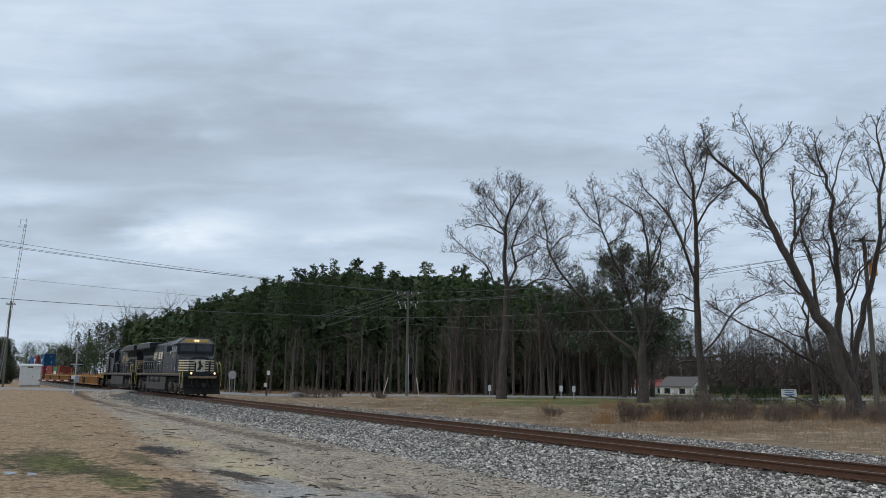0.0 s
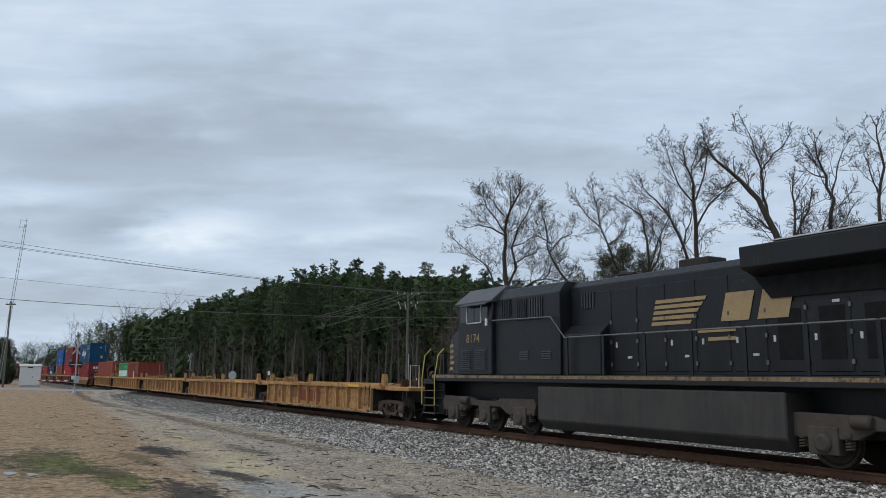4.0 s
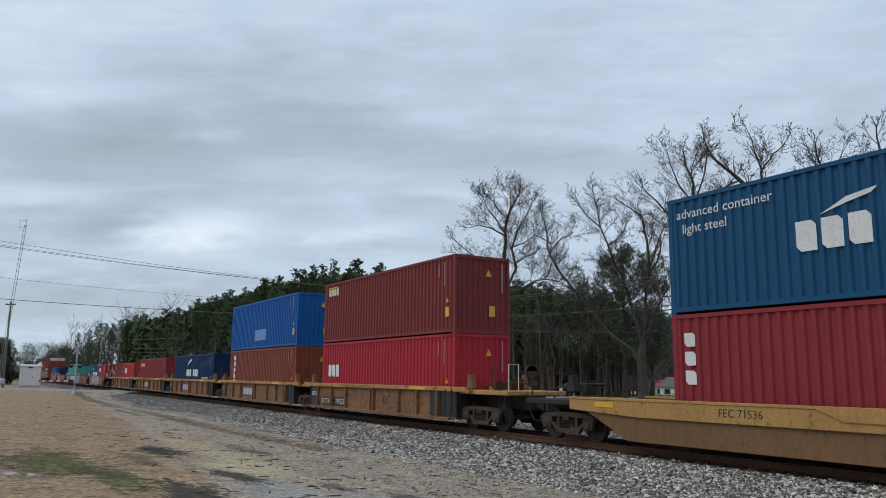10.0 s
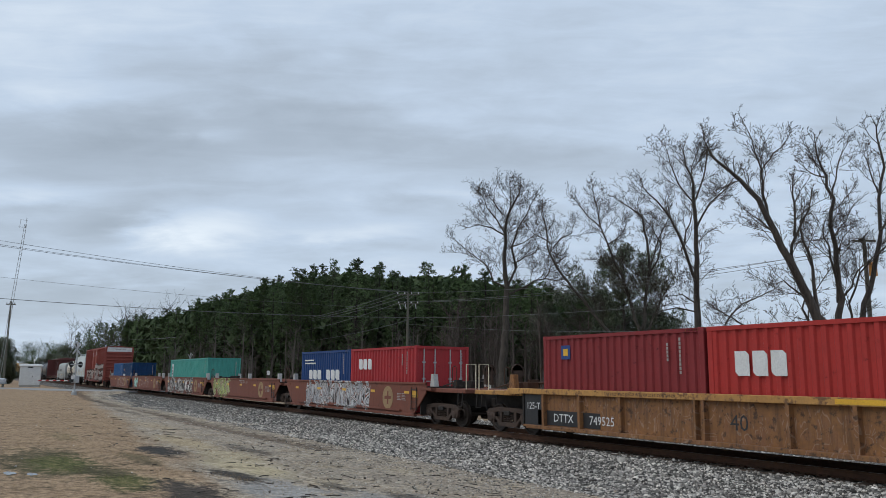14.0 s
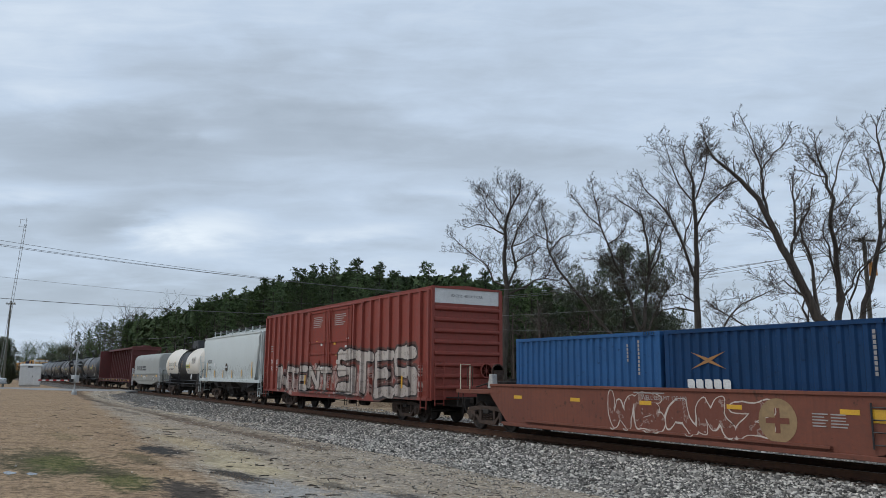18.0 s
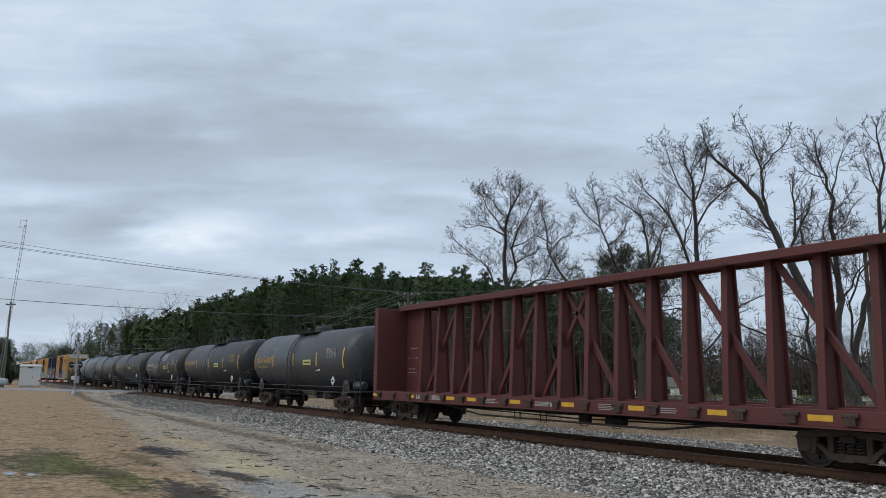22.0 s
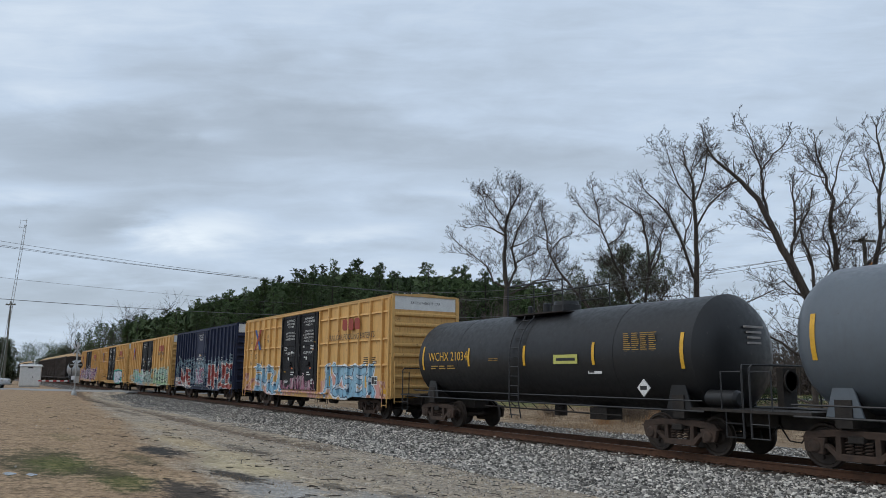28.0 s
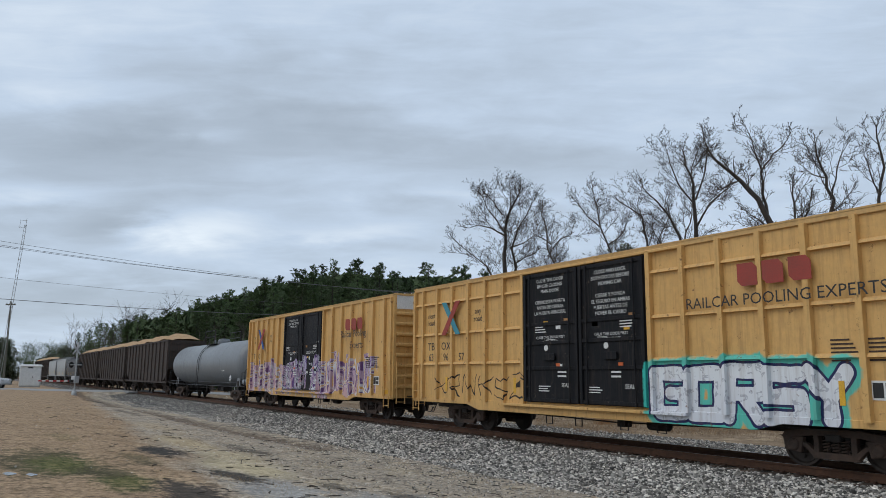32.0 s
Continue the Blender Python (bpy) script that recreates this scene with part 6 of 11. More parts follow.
def container(s, colour, second, label, length=12.192, high=2.896, base=0.40, doors=False, dark=False, fade=0.25):
    """A steel shipping container. Its front looks the way the train goes. Returns its empty and the material."""
    c = thing("shipping_container", label, "container", group="shipping containers on the train")
    m = surface("container_paint", colour, second, 0.9, 0.55, 0.0, 0.06, worn=tuple(0.45 * x for x in colour), streak=fade, wear=0.10, shine=0.22, grain=0.14)
    L, w, z0, z1 = length / 2, 1.219, base, base + high
    side = wall_sheet([(x, y - w + 0.02) for x, y in corrugated(length - 0.30, 0, 0)], z0 + 0.14, z1 - 0.09)
    part("side_wall", side, m, c)
    part("side_wall", wall_sheet([(x, w - 0.02 - y) for x, y in corrugated(length - 0.30, 0, 0)], z0 + 0.14, z1 - 0.09), m, c)
    end = [(L - 0.03 - y, x) for x, y in corrugated(2 * w - 0.26, 0, 0, 0.04, 0.25)]
    if doors:
        b = Build().box(L - 0.10, L - 0.05, -w + 0.1, w - 0.1, z0 + 0.14, z1 - 0.09)
        dr = part("door", b, m, c, "steel double door")
        bar = Build()
        for y in (-0.85, -0.35, 0.35, 0.85):
            bar.tube([(L - 0.02, y, z0 + 0.1), (L - 0.02, y, z1 - 0.08)], 0.022, 6)
            for z in (0.25, 0.5, 0.75):
                bar.box(L - 0.06, L - 0.0, y - 0.06, y + 0.06, lerp(z0, z1, z) - 0.03, lerp(z0, z1, z) + 0.03)
        for z in (0.36, 0.46):
            bar.box(L - 0.03, L + 0.0, -0.75, -0.30, lerp(z0, z1, z), lerp(z0, z1, z) + 0.03).box(L - 0.03, L + 0.0, 0.30, 0.75, lerp(z0, z1, z), lerp(z0, z1, z) + 0.03)
        part("locking_bar", bar, "galv", dr, "steel door locking bars")
    else:
        part("end_wall", wall_sheet(end, z0 + 0.14, z1 - 0.09), m, c)
    part("end_wall", Build().box(-L + 0.03, -L + 0.08, -w + 0.1, w - 0.1, z0 + 0.14, z1 - 0.09), m, c)
    roof = wall_sheet([(x, y) for x, y in corrugated(length - 0.2, 0, 0, 0.02, 0.35)], 0, 1)
    n = len(roof.v) // 2
    r = Build()
    r.v = [(x, -w + 0.04, z1 - 0.03 + y) for x, y, z in roof.v[:n]] + [(x, w - 0.04, z1 - 0.03 + y) for x, y, z in roof.v[:n]]
    r.f = [(i, i + 1, n + i + 1, n + i) for i in range(n - 1)]
    part("roof", r, m, c)
    part("floor", Build().box(-L + 0.1, L - 0.1, -w + 0.06, w - 0.06, z0 + 0.05, z0 + 0.14), "running", c)
    for y in (-1, 1):
        part("top_rail", Build().box(-L + 0.12, L - 0.12, y * w - 0.06 * (y > 0), y * w + 0.06 * (y < 0), z1 - 0.10, z1 - 0.005), m, c)
        part("bottom_rail", Build().box(-L + 0.12, L - 0.12, y * w - 0.05 * (y > 0), y * w + 0.05 * (y < 0), z0 + 0.055, z0 + 0.17), m, c)
        for x in (-1, 1):
            part("corner_post", Build().box(x * L - 0.15 * (x > 0), x * L + 0.15 * (x < 0), y * w - 0.11 * (y > 0), y * w + 0.11 * (y < 0), z0 + 0.1, z1 - 0.1), m, c, bevel=0.012)
            for z in (z0, z1 - 0.118):
                b = Build().box(-0.09, 0.09, -0.082, 0.082, 0.0, 0.12)
                part("corner_casting", b, m, c, at=(x * (L - 0.085), y * (w - 0.078), z), bevel=0.01)
    for x in (-1, 1):
        part("end_rail", Build().box(x * L - 0.10 * (x > 0), x * L + 0.10 * (x < 0), -w + 0.1, w - 0.1, z1 - 0.12, z1 - 0.005), m, c)
        part("end_sill", Build().box(x * L - 0.10 * (x > 0), x * L + 0.10 * (x < 0), -w + 0.1, w - 0.1, z0 + 0.01, z0 + 0.16), m, c)
    ink = "white"
    yy = -w + 0.012
    column_mark(c, L - 0.75, yy, z1 - 0.22, 9, 0.075, "faded_white" if ink == "white" else ink)
    column_mark(c, L + 0.002, w - 0.35, z1 - 0.25, 11, 0.075, "faded_white" if ink == "white" else ink, "front")
    hazard = Build()
    for i in range(5):
        hazard.box(L - 0.55 + i * 0.085, L - 0.51 + i * 0.085, yy - 0.012, yy, z1 - 0.085, z1 - 0.02)
    part("height_marking", hazard, "yellow", c, "yellow and black height stripes")
    return on_rails(c, s)


def codes(c, L, z0, z1, kind=1):
    """Number bars and plates at the front end of a container's side."""
    yy = -1.219 + 0.012
    column_mark(c, L - 1.15, yy, z1 - 0.30, 5, 0.07, "faded_white")
    if kind > 0:
        plate(c, L - 0.68, L - 0.44, z0 + 0.62, z0 + 0.98, yy, "yellow", "data_plate")
        triangle_sign(c, L - 0.55, yy, z0 + 1.15, 0.18)
        part("data_plate", Build().box(L - 0.01, L + 0.006, 0.28, 0.54, z0 + 0.65, z0 + 1.05), "yellow", c)
        triangle_sign(c, L, 0.25, z1 - 0.75, 0.26, "front")
    return c


# ---- well cars ----
def well_material(name, a, b, worn, anchor, spray=None, wear=0.5, streak=0.6):
    return surface(name, a, b, 0.8, 0.8, 0.0, 0.2, worn=worn, wear=wear, streak=streak, anchor=anchor, spray=spray)


def deck_clutter(parent, x, s, m, rnd, guide=None):
    """Brake gear, hand rails and container guides on the end platform of a well unit. s: +1 front end."""
    b = Build()
    b.tube([(x - 0.3, -0.55, 1.50), (x + 0.35, -0.55, 1.50)], 0.12, 10)
    b.tube([(x - 0.6, -0.9, 1.42), (x + 0.2, -0.95, 1.55), (x + 0.5, -0.8, 1.42)], 0.03, 5).box(x + 0.3, x + 0.45, -1.0, -0.7, 1.36, 1.66).box(x - 0.55, x - 0.4, 0.4, 0.8, 1.36, 1.7)
    b.box(x - 0.25, x + 0.25, -0.2, 0.25, 1.36, 1.62)
    b.tube([(x - 0.5, 0.3, 1.55), (x + 0.5, 0.35, 1.6)], 0.05, 6)
    part("brake_gear", b, m, parent, "grimy brake reservoir and valves on the deck", bevel=0.01)
    for y in (-1.15, 1.15):
        part("hand_rail", Build().tube([(x + s * 0.45, y, 1.45), (x + s * 0.45, y, 2.1), (x + s * 0.62, y, 2.15), (x + s * 0.75, y, 2.1), (x + s * 0.75, y, 1.45)], 0.018, 5), "rust", parent)
    for y in (-1.16, 1.16):
        part("corner_guide", Build().prism([(x - s * 0.95, 1.40), (x - s * 0.62, 1.40), (x - s * 0.72, 1.86), (x - s * 0.88, 1.86)], "y", y - 0.10, y + 0.10), guide or m, parent, bevel=0.012)


def well_unit(s_front, s_rear, style, seed, label, front_end=False, rear_end=False, spray=None, number=None):
    """One unit of an articulated well car, between its two truck centres; it owns its front truck, and the rear one at the end."""
    rnd = random.Random(seed)
    mid = (s_front + s_rear) / 2
    F, R = s_front - mid, s_rear - mid
    u = thing("well_car", label, "rail car", group="well cars of the container train")
    if style == "yellow":
        m = well_material("weathered_yellow", (0.46, 0.255, 0.085), (0.33, 0.165, 0.060), (0.105, 0.048, 0.024), u, spray, 0.55, 0.95)
        chord = surface("yellow_chord", (0.50, 0.275, 0.085), (0.36, 0.175, 0.055), 0.8, 0.7, 0.0, 0.1, worn=(0.11, 0.048, 0.02), wear=0.4, streak=0.35)
    elif style == "tan":
        m = well_material("rusty_orange_side", (0.27, 0.125, 0.045), (0.20, 0.090, 0.034), (0.055, 0.030, 0.018), u, spray, 0.4, 0.6)
        chord = surface("yellow_chord", (0.50, 0.262, 0.072), (0.39, 0.195, 0.058), 0.8, 0.7, 0.0, 0.1, worn=(0.13, 0.062, 0.03), wear=0.45, streak=0.3)
    else:
        m = well_material("red_brown_side", (0.205, 0.068, 0.040), (0.165, 0.054, 0.034), (0.085, 0.034, 0.022), u, spray, 0.2, 0.35)
        chord = m
    w, zt, zb = 1.40, 1.44 if style != "red" else 1.53, 0.30
    a, b = R + 1.15, F - 1.15
    wy = w if style == "red" else w - 0.10
    if style == "red":
        prof = [(a - 0.5, zt), (b + 0.5, zt), (b + 0.5, zt - 0.35), (b - 0.35, zb + 0.12), (b - 0.8, zb), (a + 0.8, zb), (a + 0.35, zb + 0.12), (a - 0.5, zt - 0.35)]
    else:
        prof = [(a, zt - 0.05), (b, zt - 0.05), (b, zb + 0.05), (b - 0.15, zb), (a + 0.15, zb), (a, zb + 0.05)]
    for y in (-1, 1):
        part("side_wall", Build().prism(prof, "y", y * (wy - 0.05), y * wy), m, u)
        if style != "red":
            part("top_chord", Build().box(a - 0.7, b + 0.7, y * w - 0.10 * (y > 0) - 0.03, y * w + 0.10 * (y < 0) + 0.03, zt - 0.16, zt), chord, u, "yellow top chord", bevel=0.012)
        else:
            part("top_chord", Build().box(a - 0.5, b + 0.5, y * w - 0.04, y * w + 0.04, zt - 0.06, zt + 0.02), chord, u, bevel=0.01)
        part("bottom_sill", Build().box(a + 0.3, b - 0.3, y * w - 0.07, y * w + 0.07, zb - 0.03, zb + 0.07), m, u, bevel=0.01)
    # upright ribs
    if style == "yellow":
        n = round((b - a) / 1.22)
        xs = [lerp(a + 0.10, b - 0.10, i / n) for i in range(n + 1)]
    elif style == "tan":
        half = (b - a) / 2
        xs = [half * k for k in (-0.84, -0.60, -0.36, 0.01, 0.05, 0.38, 0.60, 0.82)]
    else:
        xs = []
    rib = Build().prism([(-0.06, 0), (0.06, 0), (0.045, -0.13), (-0.045, -0.13)], "z", zb, zt - 0.15).mesh("rib", chord if style == "yellow" else m)
    for x in xs:
        part("rib", rib, None, u, at=(x, -wy, 0))
        part("rib", rib, None, u, at=pose(x, wy, 0, 0, 0, 180))
    if style == "tan":
        for x0, x1 in ((a, a + 0.9), (b - 1.9, b)):
            plate(u, x0 + 0.02, x1 - 0.02, zb + 0.02, zt - 0.18, -wy - 0.002, "black", "black_panel")
    if style == "red":
        part("bottom_step", Build().box(a + 1.4, b - 1.4, -w - 0.10, -w + 0.02, zb + 0.14, zb + 0.19), m, u)
        for k in range(5):
            x = lerp(a + 1.0, b - 1.0, k / 4)
            plate(u, x - 0.2, x + 0.2, zt - 0.42, zt - 0.32, -w - 0.002, "yellow")
    # cross walls, floor and end platforms
    part("floor", Build().box(a, b, -w + 0.06, w - 0.06, zb + 0.01, zb + 0.07), m, u)
    for x, s in ((a, -1), (b, 1)):
        part("bulkhead", Build().box(x - 0.03, x + 0.03, -w + 0.06, w - 0.06, zb + 0.05, zt - 0.12), "running", u)
    for x, s, tip in ((R, -1, rear_end), (F, 1, front_end)):
        inner = x - s * 1.15
        outer = x + s * (1.75 if tip else -0.10)
        part("end_platform", Build().box(min(inner, outer), max(inner, outer), -1.22, 1.22, 1.20, 1.34), chord, u, bevel=0.015)
        part("side_step", Build().box(min(inner, inner + s * 0.9), max(inner, inner + s * 0.9), -1.42, -1.2, 1.26, 1.36), chord, u)
        b2 = Build().box(min(inner, outer), max(inner, outer), -0.35, 0.35, 0.72, 1.20)
        part("draft_sill", b2, "running", u, bevel=0.02)
        deck_clutter(u, x + s * (0.35 if tip else -0.45), s, "running" if style == "red" else "rust" if tip else m, rnd, "concrete" if style == "red" else m)
        if tip:
            coupler(u, x + s * 1.75, s)
            part("grab_iron", Build().tube([(x + s * 1.6, -1.2, 1.3), (x + s * 1.6, -1.25, 0.75), (x + s * 1.3, -1.25, 0.75), (x + s * 1.3, -1.2, 1.3)], 0.018, 5), "running", u)
            part("end_rail", Build().tube([(x + s * 1.65, -1.1, 1.3), (x + s * 1.65, -1.1, 2.2), (x + s * 1.65, -0.7, 2.2), (x + s * 1.65, -0.7, 1.3)], 0.02, 5), "cream", u)
            wh = Build().turn([(-0.02, 0.28), (0.02, 0.28), (0.02, 0.24), (-0.02, 0.24), (-0.02, 0.28)], "x", (x + s * 1.2, 0.2, 1.95), 14)
            wh.box(x + s * 1.2 - 0.1, x + s * 1.2 + 0.02, 0.0, 0.4, 1.5, 2.0)
            part("hand_brake", wh, "frame" if style != "yellow" else "rust", u, "hand brake wheel on a stand")
    ladder(u, b - 0.55, b - 0.15, 0.5, 1.35, -w - 0.05, 4)
    if style == "yellow":
        old = shared("painted_out", lambda: surface("painted_out_brown", (0.19, 0.085, 0.038), (0.14, 0.064, 0.032), 1.5, 0.8, 0.0, 0.1, worn=(0.06, 0.03, 0.02), wear=0.3, streak=0.5))
        for k in range(len(xs) - 1):
            if rnd.random() < 0.35 and not -2.4 < xs[k] < 1.2:
                plate(u, xs[k] + 0.09, xs[k + 1] - 0.09, zb + rnd.uniform(0.28, 0.45), zt - 0.17, -wy - 0.001, old, "painted_patch")
        logo(u, -1.9, 1.0, 0.52, 1.12, -wy - 0.006, surface("faded_red", (0.22, 0.045, 0.03), (0.15, 0.04, 0.025), 2.0, 0.8), 3, slant=0.1)
        lettering("48", 0.50, "tie", u, (xs[1] + xs[2]) / 2, -wy - 0.006, 0.80)
        lettering("DO NOT LOAD 20FT CONTAINERS", 0.095, "black", u, xs[4] + 0.4, -w - 0.033, zt - 0.083, stretch=1.15)
        plate(u, 4.4, 5.6, zt - 0.13, zt - 0.03, -w - 0.032, "yellow")
    elif style == "tan":
        lettering("40", 0.36, "black", u, (xs[0] + xs[1]) / 2 if not number else xs[4] + 0.9, -wy - 0.004, 0.80)
        lettering("125-T", 0.20, "white", u, R + 1.62, -wy - 0.010, 0.92)
        if not number:
            plate(u, -2.30, -0.10, 0.52, 1.08, -wy - 0.002, "black", "mark_panel")
            logo(u, -2.15, -0.30, 0.60, 1.02, -wy - 0.010, "alu", 3, slant=0.12)
        lettering("52,900 LBS. MAX. GROSS WT. FOR 20 FT. CONTAINER", 0.075, "black", u, -1.7, -w - 0.033, zt - 0.083)
        plate(u, 3.6, 4.8, zt - 0.13, zt - 0.03, -w - 0.032, "yellow")
    else:
        bars(u, b - 1.8, b - 1.0, zt - 0.70, zt - 0.40, -w - 0.004, "faded_white", 5, cols=2)
        lettering("WELL LD LMT 125,100", 0.11, "faded_white", u, 0.6, -w - 0.003, zt - 0.24)
        bars(u, -0.4, 0.9, zt - 0.16, zt - 0.08, -w - 0.003, "faded_white", 1, cols=2)
        seal = Build().turn([(-0.004, 0.46), (0.0, 0.46)], "y", (b - 2.6, -w - 0.002, 0.92), 28)
        sp = part("round_emblem", seal, "straw", u, "faded round yellow emblem")
        x = b - 2.6
        for x0, x1, z0, z1 in ((x - 0.06, x + 0.06, 0.66, 1.18), (x - 0.28, x - 0.06, 0.86, 0.98), (x + 0.06, x + 0.28, 0.86, 0.98)):
            part("emblem_cross", Build().box(x0, x1, -w - 0.010, -w - 0.004, z0, z1), m, sp)
        plate(u, b - 0.55, b - 0.15, zt - 0.55, zt - 0.30, -w - 0.004, "yellow")
    if number:
        x, text = number
        plate(u, x - 1.35, x + 1.35, 0.40, 0.82, -wy - 0.002, "black", "number_panel")
        near = sorted(xs)
        k = min(range(1, len(near) - 1), key=lambda i: abs(near[i] - x)) if near else 0
        for word, at in zip(text.split(), ((near[k - 1] + near[k]) / 2, (near[k] + near[k + 1]) / 2)):
            lettering(word, 0.24, "white", u, at, -wy - 0.009, 0.61)
    truck(u, F)
    if rear_end:
        truck(u, R)
    return on_rails(u, mid)


# inks: fills, second fill, highlight, outline
CHROME = ((0.45, 0.46, 0.47), (0.32, 0.33, 0.34), (0.62, 0.63, 0.62), (0.02, 0.02, 0.02))
LIME = ((0.42, 0.50, 0.12), (0.30, 0.40, 0.10), (0.55, 0.58, 0.35), (0.03, 0.04, 0.02))
NIGHT = ((0.02, 0.02, 0.02), (0.03, 0.035, 0.03), (0.02, 0.02, 0.02), (0.72, 0.72, 0.68))
GHOST = ((0.22, 0.10, 0.07), (0.24, 0.12, 0.08), (0.20, 0.08, 0.05), (0.50, 0.42, 0.34))
PINK = ((0.60, 0.28, 0.36), (0.50, 0.18, 0.30), (0.70, 0.52, 0.55), (0.20, 0.05, 0.12))
AQUA = ((0.36, 0.55, 0.50), (0.44, 0.58, 0.48), (0.62, 0.68, 0.60), (0.05, 0.09, 0.10))
LILAC = ((0.42, 0.36, 0.58), (0.60, 0.36, 0.34), (0.62, 0.62, 0.66), (0.12, 0.05, 0.20))
BONE = ((0.56, 0.50, 0.44), (0.48, 0.42, 0.36), (0.60, 0.55, 0.50), (0.03, 0.03, 0.035))


def build_well_cars():
    y = (-111.0, -126.85, -145.45, -164.1, -182.7, -198.5)
    say = "empty weathered yellow steel well car", "yellow steel well car carrying two short containers", "yellow well car carrying one brown container"
    for i in range(5):
        well_unit(y[i], y[i + 1], "yellow", i, say[0] if i < 3 else say[1] if i == 3 else say[2], i == 0, i == 4,
                  spraying(-4, 5, 0.5, 1.2, CHROME, i, 0.35, 0.7, 0.45) if i in (2, 4) else None, (-5.7, "DTTX 62605") if i == 4 else None)
    t = (-227.4, -243.4, -259.5, -275.6, -291.5, -307.1)
    for i in range(5):
        well_unit(t[i], t[i + 1], "tan", 10 + i, ("rusty orange well car with black end panels and two stacked containers" if i < 2 else "rusty orange well car with black end panels and one container" if i < 4 else "rusty orange well car with two short red containers"), i == 0, i == 4,
                  spraying(-5, 5, 0.35, 1.2, GHOST, i, 0.22, 0.5, 0.5), (-4.6 if i else -3.9, "DTTX 749525") if i in (0, 4) else None)
    r = (-311.2, -327.4, -342.8, -358.1, -374.0, -389.0)
    sp = (spraying(-4.6, 2.6, 0.35, 1.55, CHROME, 1, 0.95, 0.75), spraying(-6.5, -2.5, 0.55, 1.5, LIME, 2, 0.9, 0.7), spraying(-5.8, 3.0, 0.3, 1.5, NIGHT, 3, 1.0, 1.0),
          two(tagging("SO", -5.9, -4.2, 0.6, 1.3, ((0.36, 0.66, 0.58), (0.30, 0.58, 0.52), (0.02, 0.03, 0.03), None), 4, 0.14, 0.035, 0.0, 0.45), tagging("ZEWXN", -3.4, 1.6, 0.5, 1.25, ((0.42, 0.34, 0.30), (0.42, 0.34, 0.30), (0.36, 0.26, 0.22), None), 7, 0.014, 0.006, 0.0, 0.4)), tagging("WEAMZ", -1.4, 3.6, 0.6, 1.25, ((0.17, 0.055, 0.035), (0.17, 0.055, 0.035), (0.55, 0.48, 0.42), None), 5, 0.13, 0.03, 0.0, 0.3))
    for i in range(5):
        well_unit(r[i], r[i + 1], "red", 20 + i, ("red-brown well car with silver graffiti and two short containers", "empty red-brown well car with lime graffiti", "red-brown well car with black and white graffiti and a teal container",
                  "empty red-brown well car with mint graffiti", "red-brown well car with outlined graffiti and two short blue containers")[i], i == 0, i == 4, sp[i])
    single_well()


def single_well():
    """The single yellow-brown well car with flared sides."""
    u = thing("well_car", "single mustard well car carrying two stacked containers", "rail car", group="well cars of the container train")
    top = well_material("mustard_upper", (0.46, 0.26, 0.075), (0.38, 0.21, 0.06), (0.16, 0.09, 0.045), u, None, 0.3, 0.3)
    low = well_material("brown_lower", (0.20, 0.102, 0.038), (0.165, 0.084, 0.032), (0.09, 0.05, 0.03), u, None, 0.25, 0.5)
    F, R = 9.9, -9.9
    for y in (-1, 1):
        part("upper_side", Build().prism([(R + 0.6, 1.25), (F - 0.6, 1.25), (F - 0.6, 0.92), (6.6, 0.80), (-6.6, 0.80), (R + 0.6, 0.92)], "y", y * 1.42, y * 1.50), top, u, bevel=0.01)
        part("lower_side", Build().prism([(R + 1.2, 0.90), (-6.6, 0.80), (6.6, 0.80), (F - 1.2, 0.90), (F - 2.8, 0.20), (R + 2.8, 0.20)], "y", y * 1.36, y * 1.43), low, u)
        part("top_chord", Build().box(R + 0.6, F - 0.6, y * 1.46 - 0.06, y * 1.46 + 0.06, 1.20, 1.27), top, u, bevel=0.01)
        part("gusset", Build().prism([(-1.8, 1.22), (1.6, 1.22), (1.0, 0.98), (-1.2, 0.98)], "y", y * 1.50, y * 1.53), top, u)
    part("floor", Build().box(R + 2.8, F - 2.8, -1.36, 1.36, 0.22, 0.30), low, u)
    for s in (-1, 1):
        x = s * 9.9
        part("end_platform", Build().box(min(x - s * 2.6, x + s * 1.7), max(x - s * 2.6, x + s * 1.7), -1.3, 1.3, 1.02, 1.16), "running", u, bevel=0.015)
        part("draft_sill", Build().box(min(x - s * 2.6, x + s * 1.7), max(x - s * 2.6, x + s * 1.7), -0.35, 0.35, 0.66, 1.02), "running", u)
        deck_clutter(u, x + s * 0.4, s, "running", random.Random(3))
        coupler(u, x + s * 1.7, s)
        part("end_rail", Build().tube([(x + s * 1.6, -1.1, 1.1), (x + s * 1.6, -1.1, 1.9), (x + s * 1.6, 1.1, 1.9), (x + s * 1.6, 1.1, 1.1)], 0.02, 5), "running", u)
        truck(u, x)
        plate(u, x - s * 2.0 - 0.35, x - s * 2.0 + 0.35, 1.02, 1.16, -1.506, "yellow")
    lettering("FEC 71536", 0.19, "black", u, -3.6, -1.504, 1.02)
    bars(u, 0.4, 2.2, 0.94, 1.06, -1.536, "black", 1)
    lettering("53", 0.24, "black", u, 4.3, -1.434, 0.55)
    plate(u, 5.4, 6.4, 0.45, 0.75, -1.432, "black", "data_panel")
    on_rails(u, -213.0)


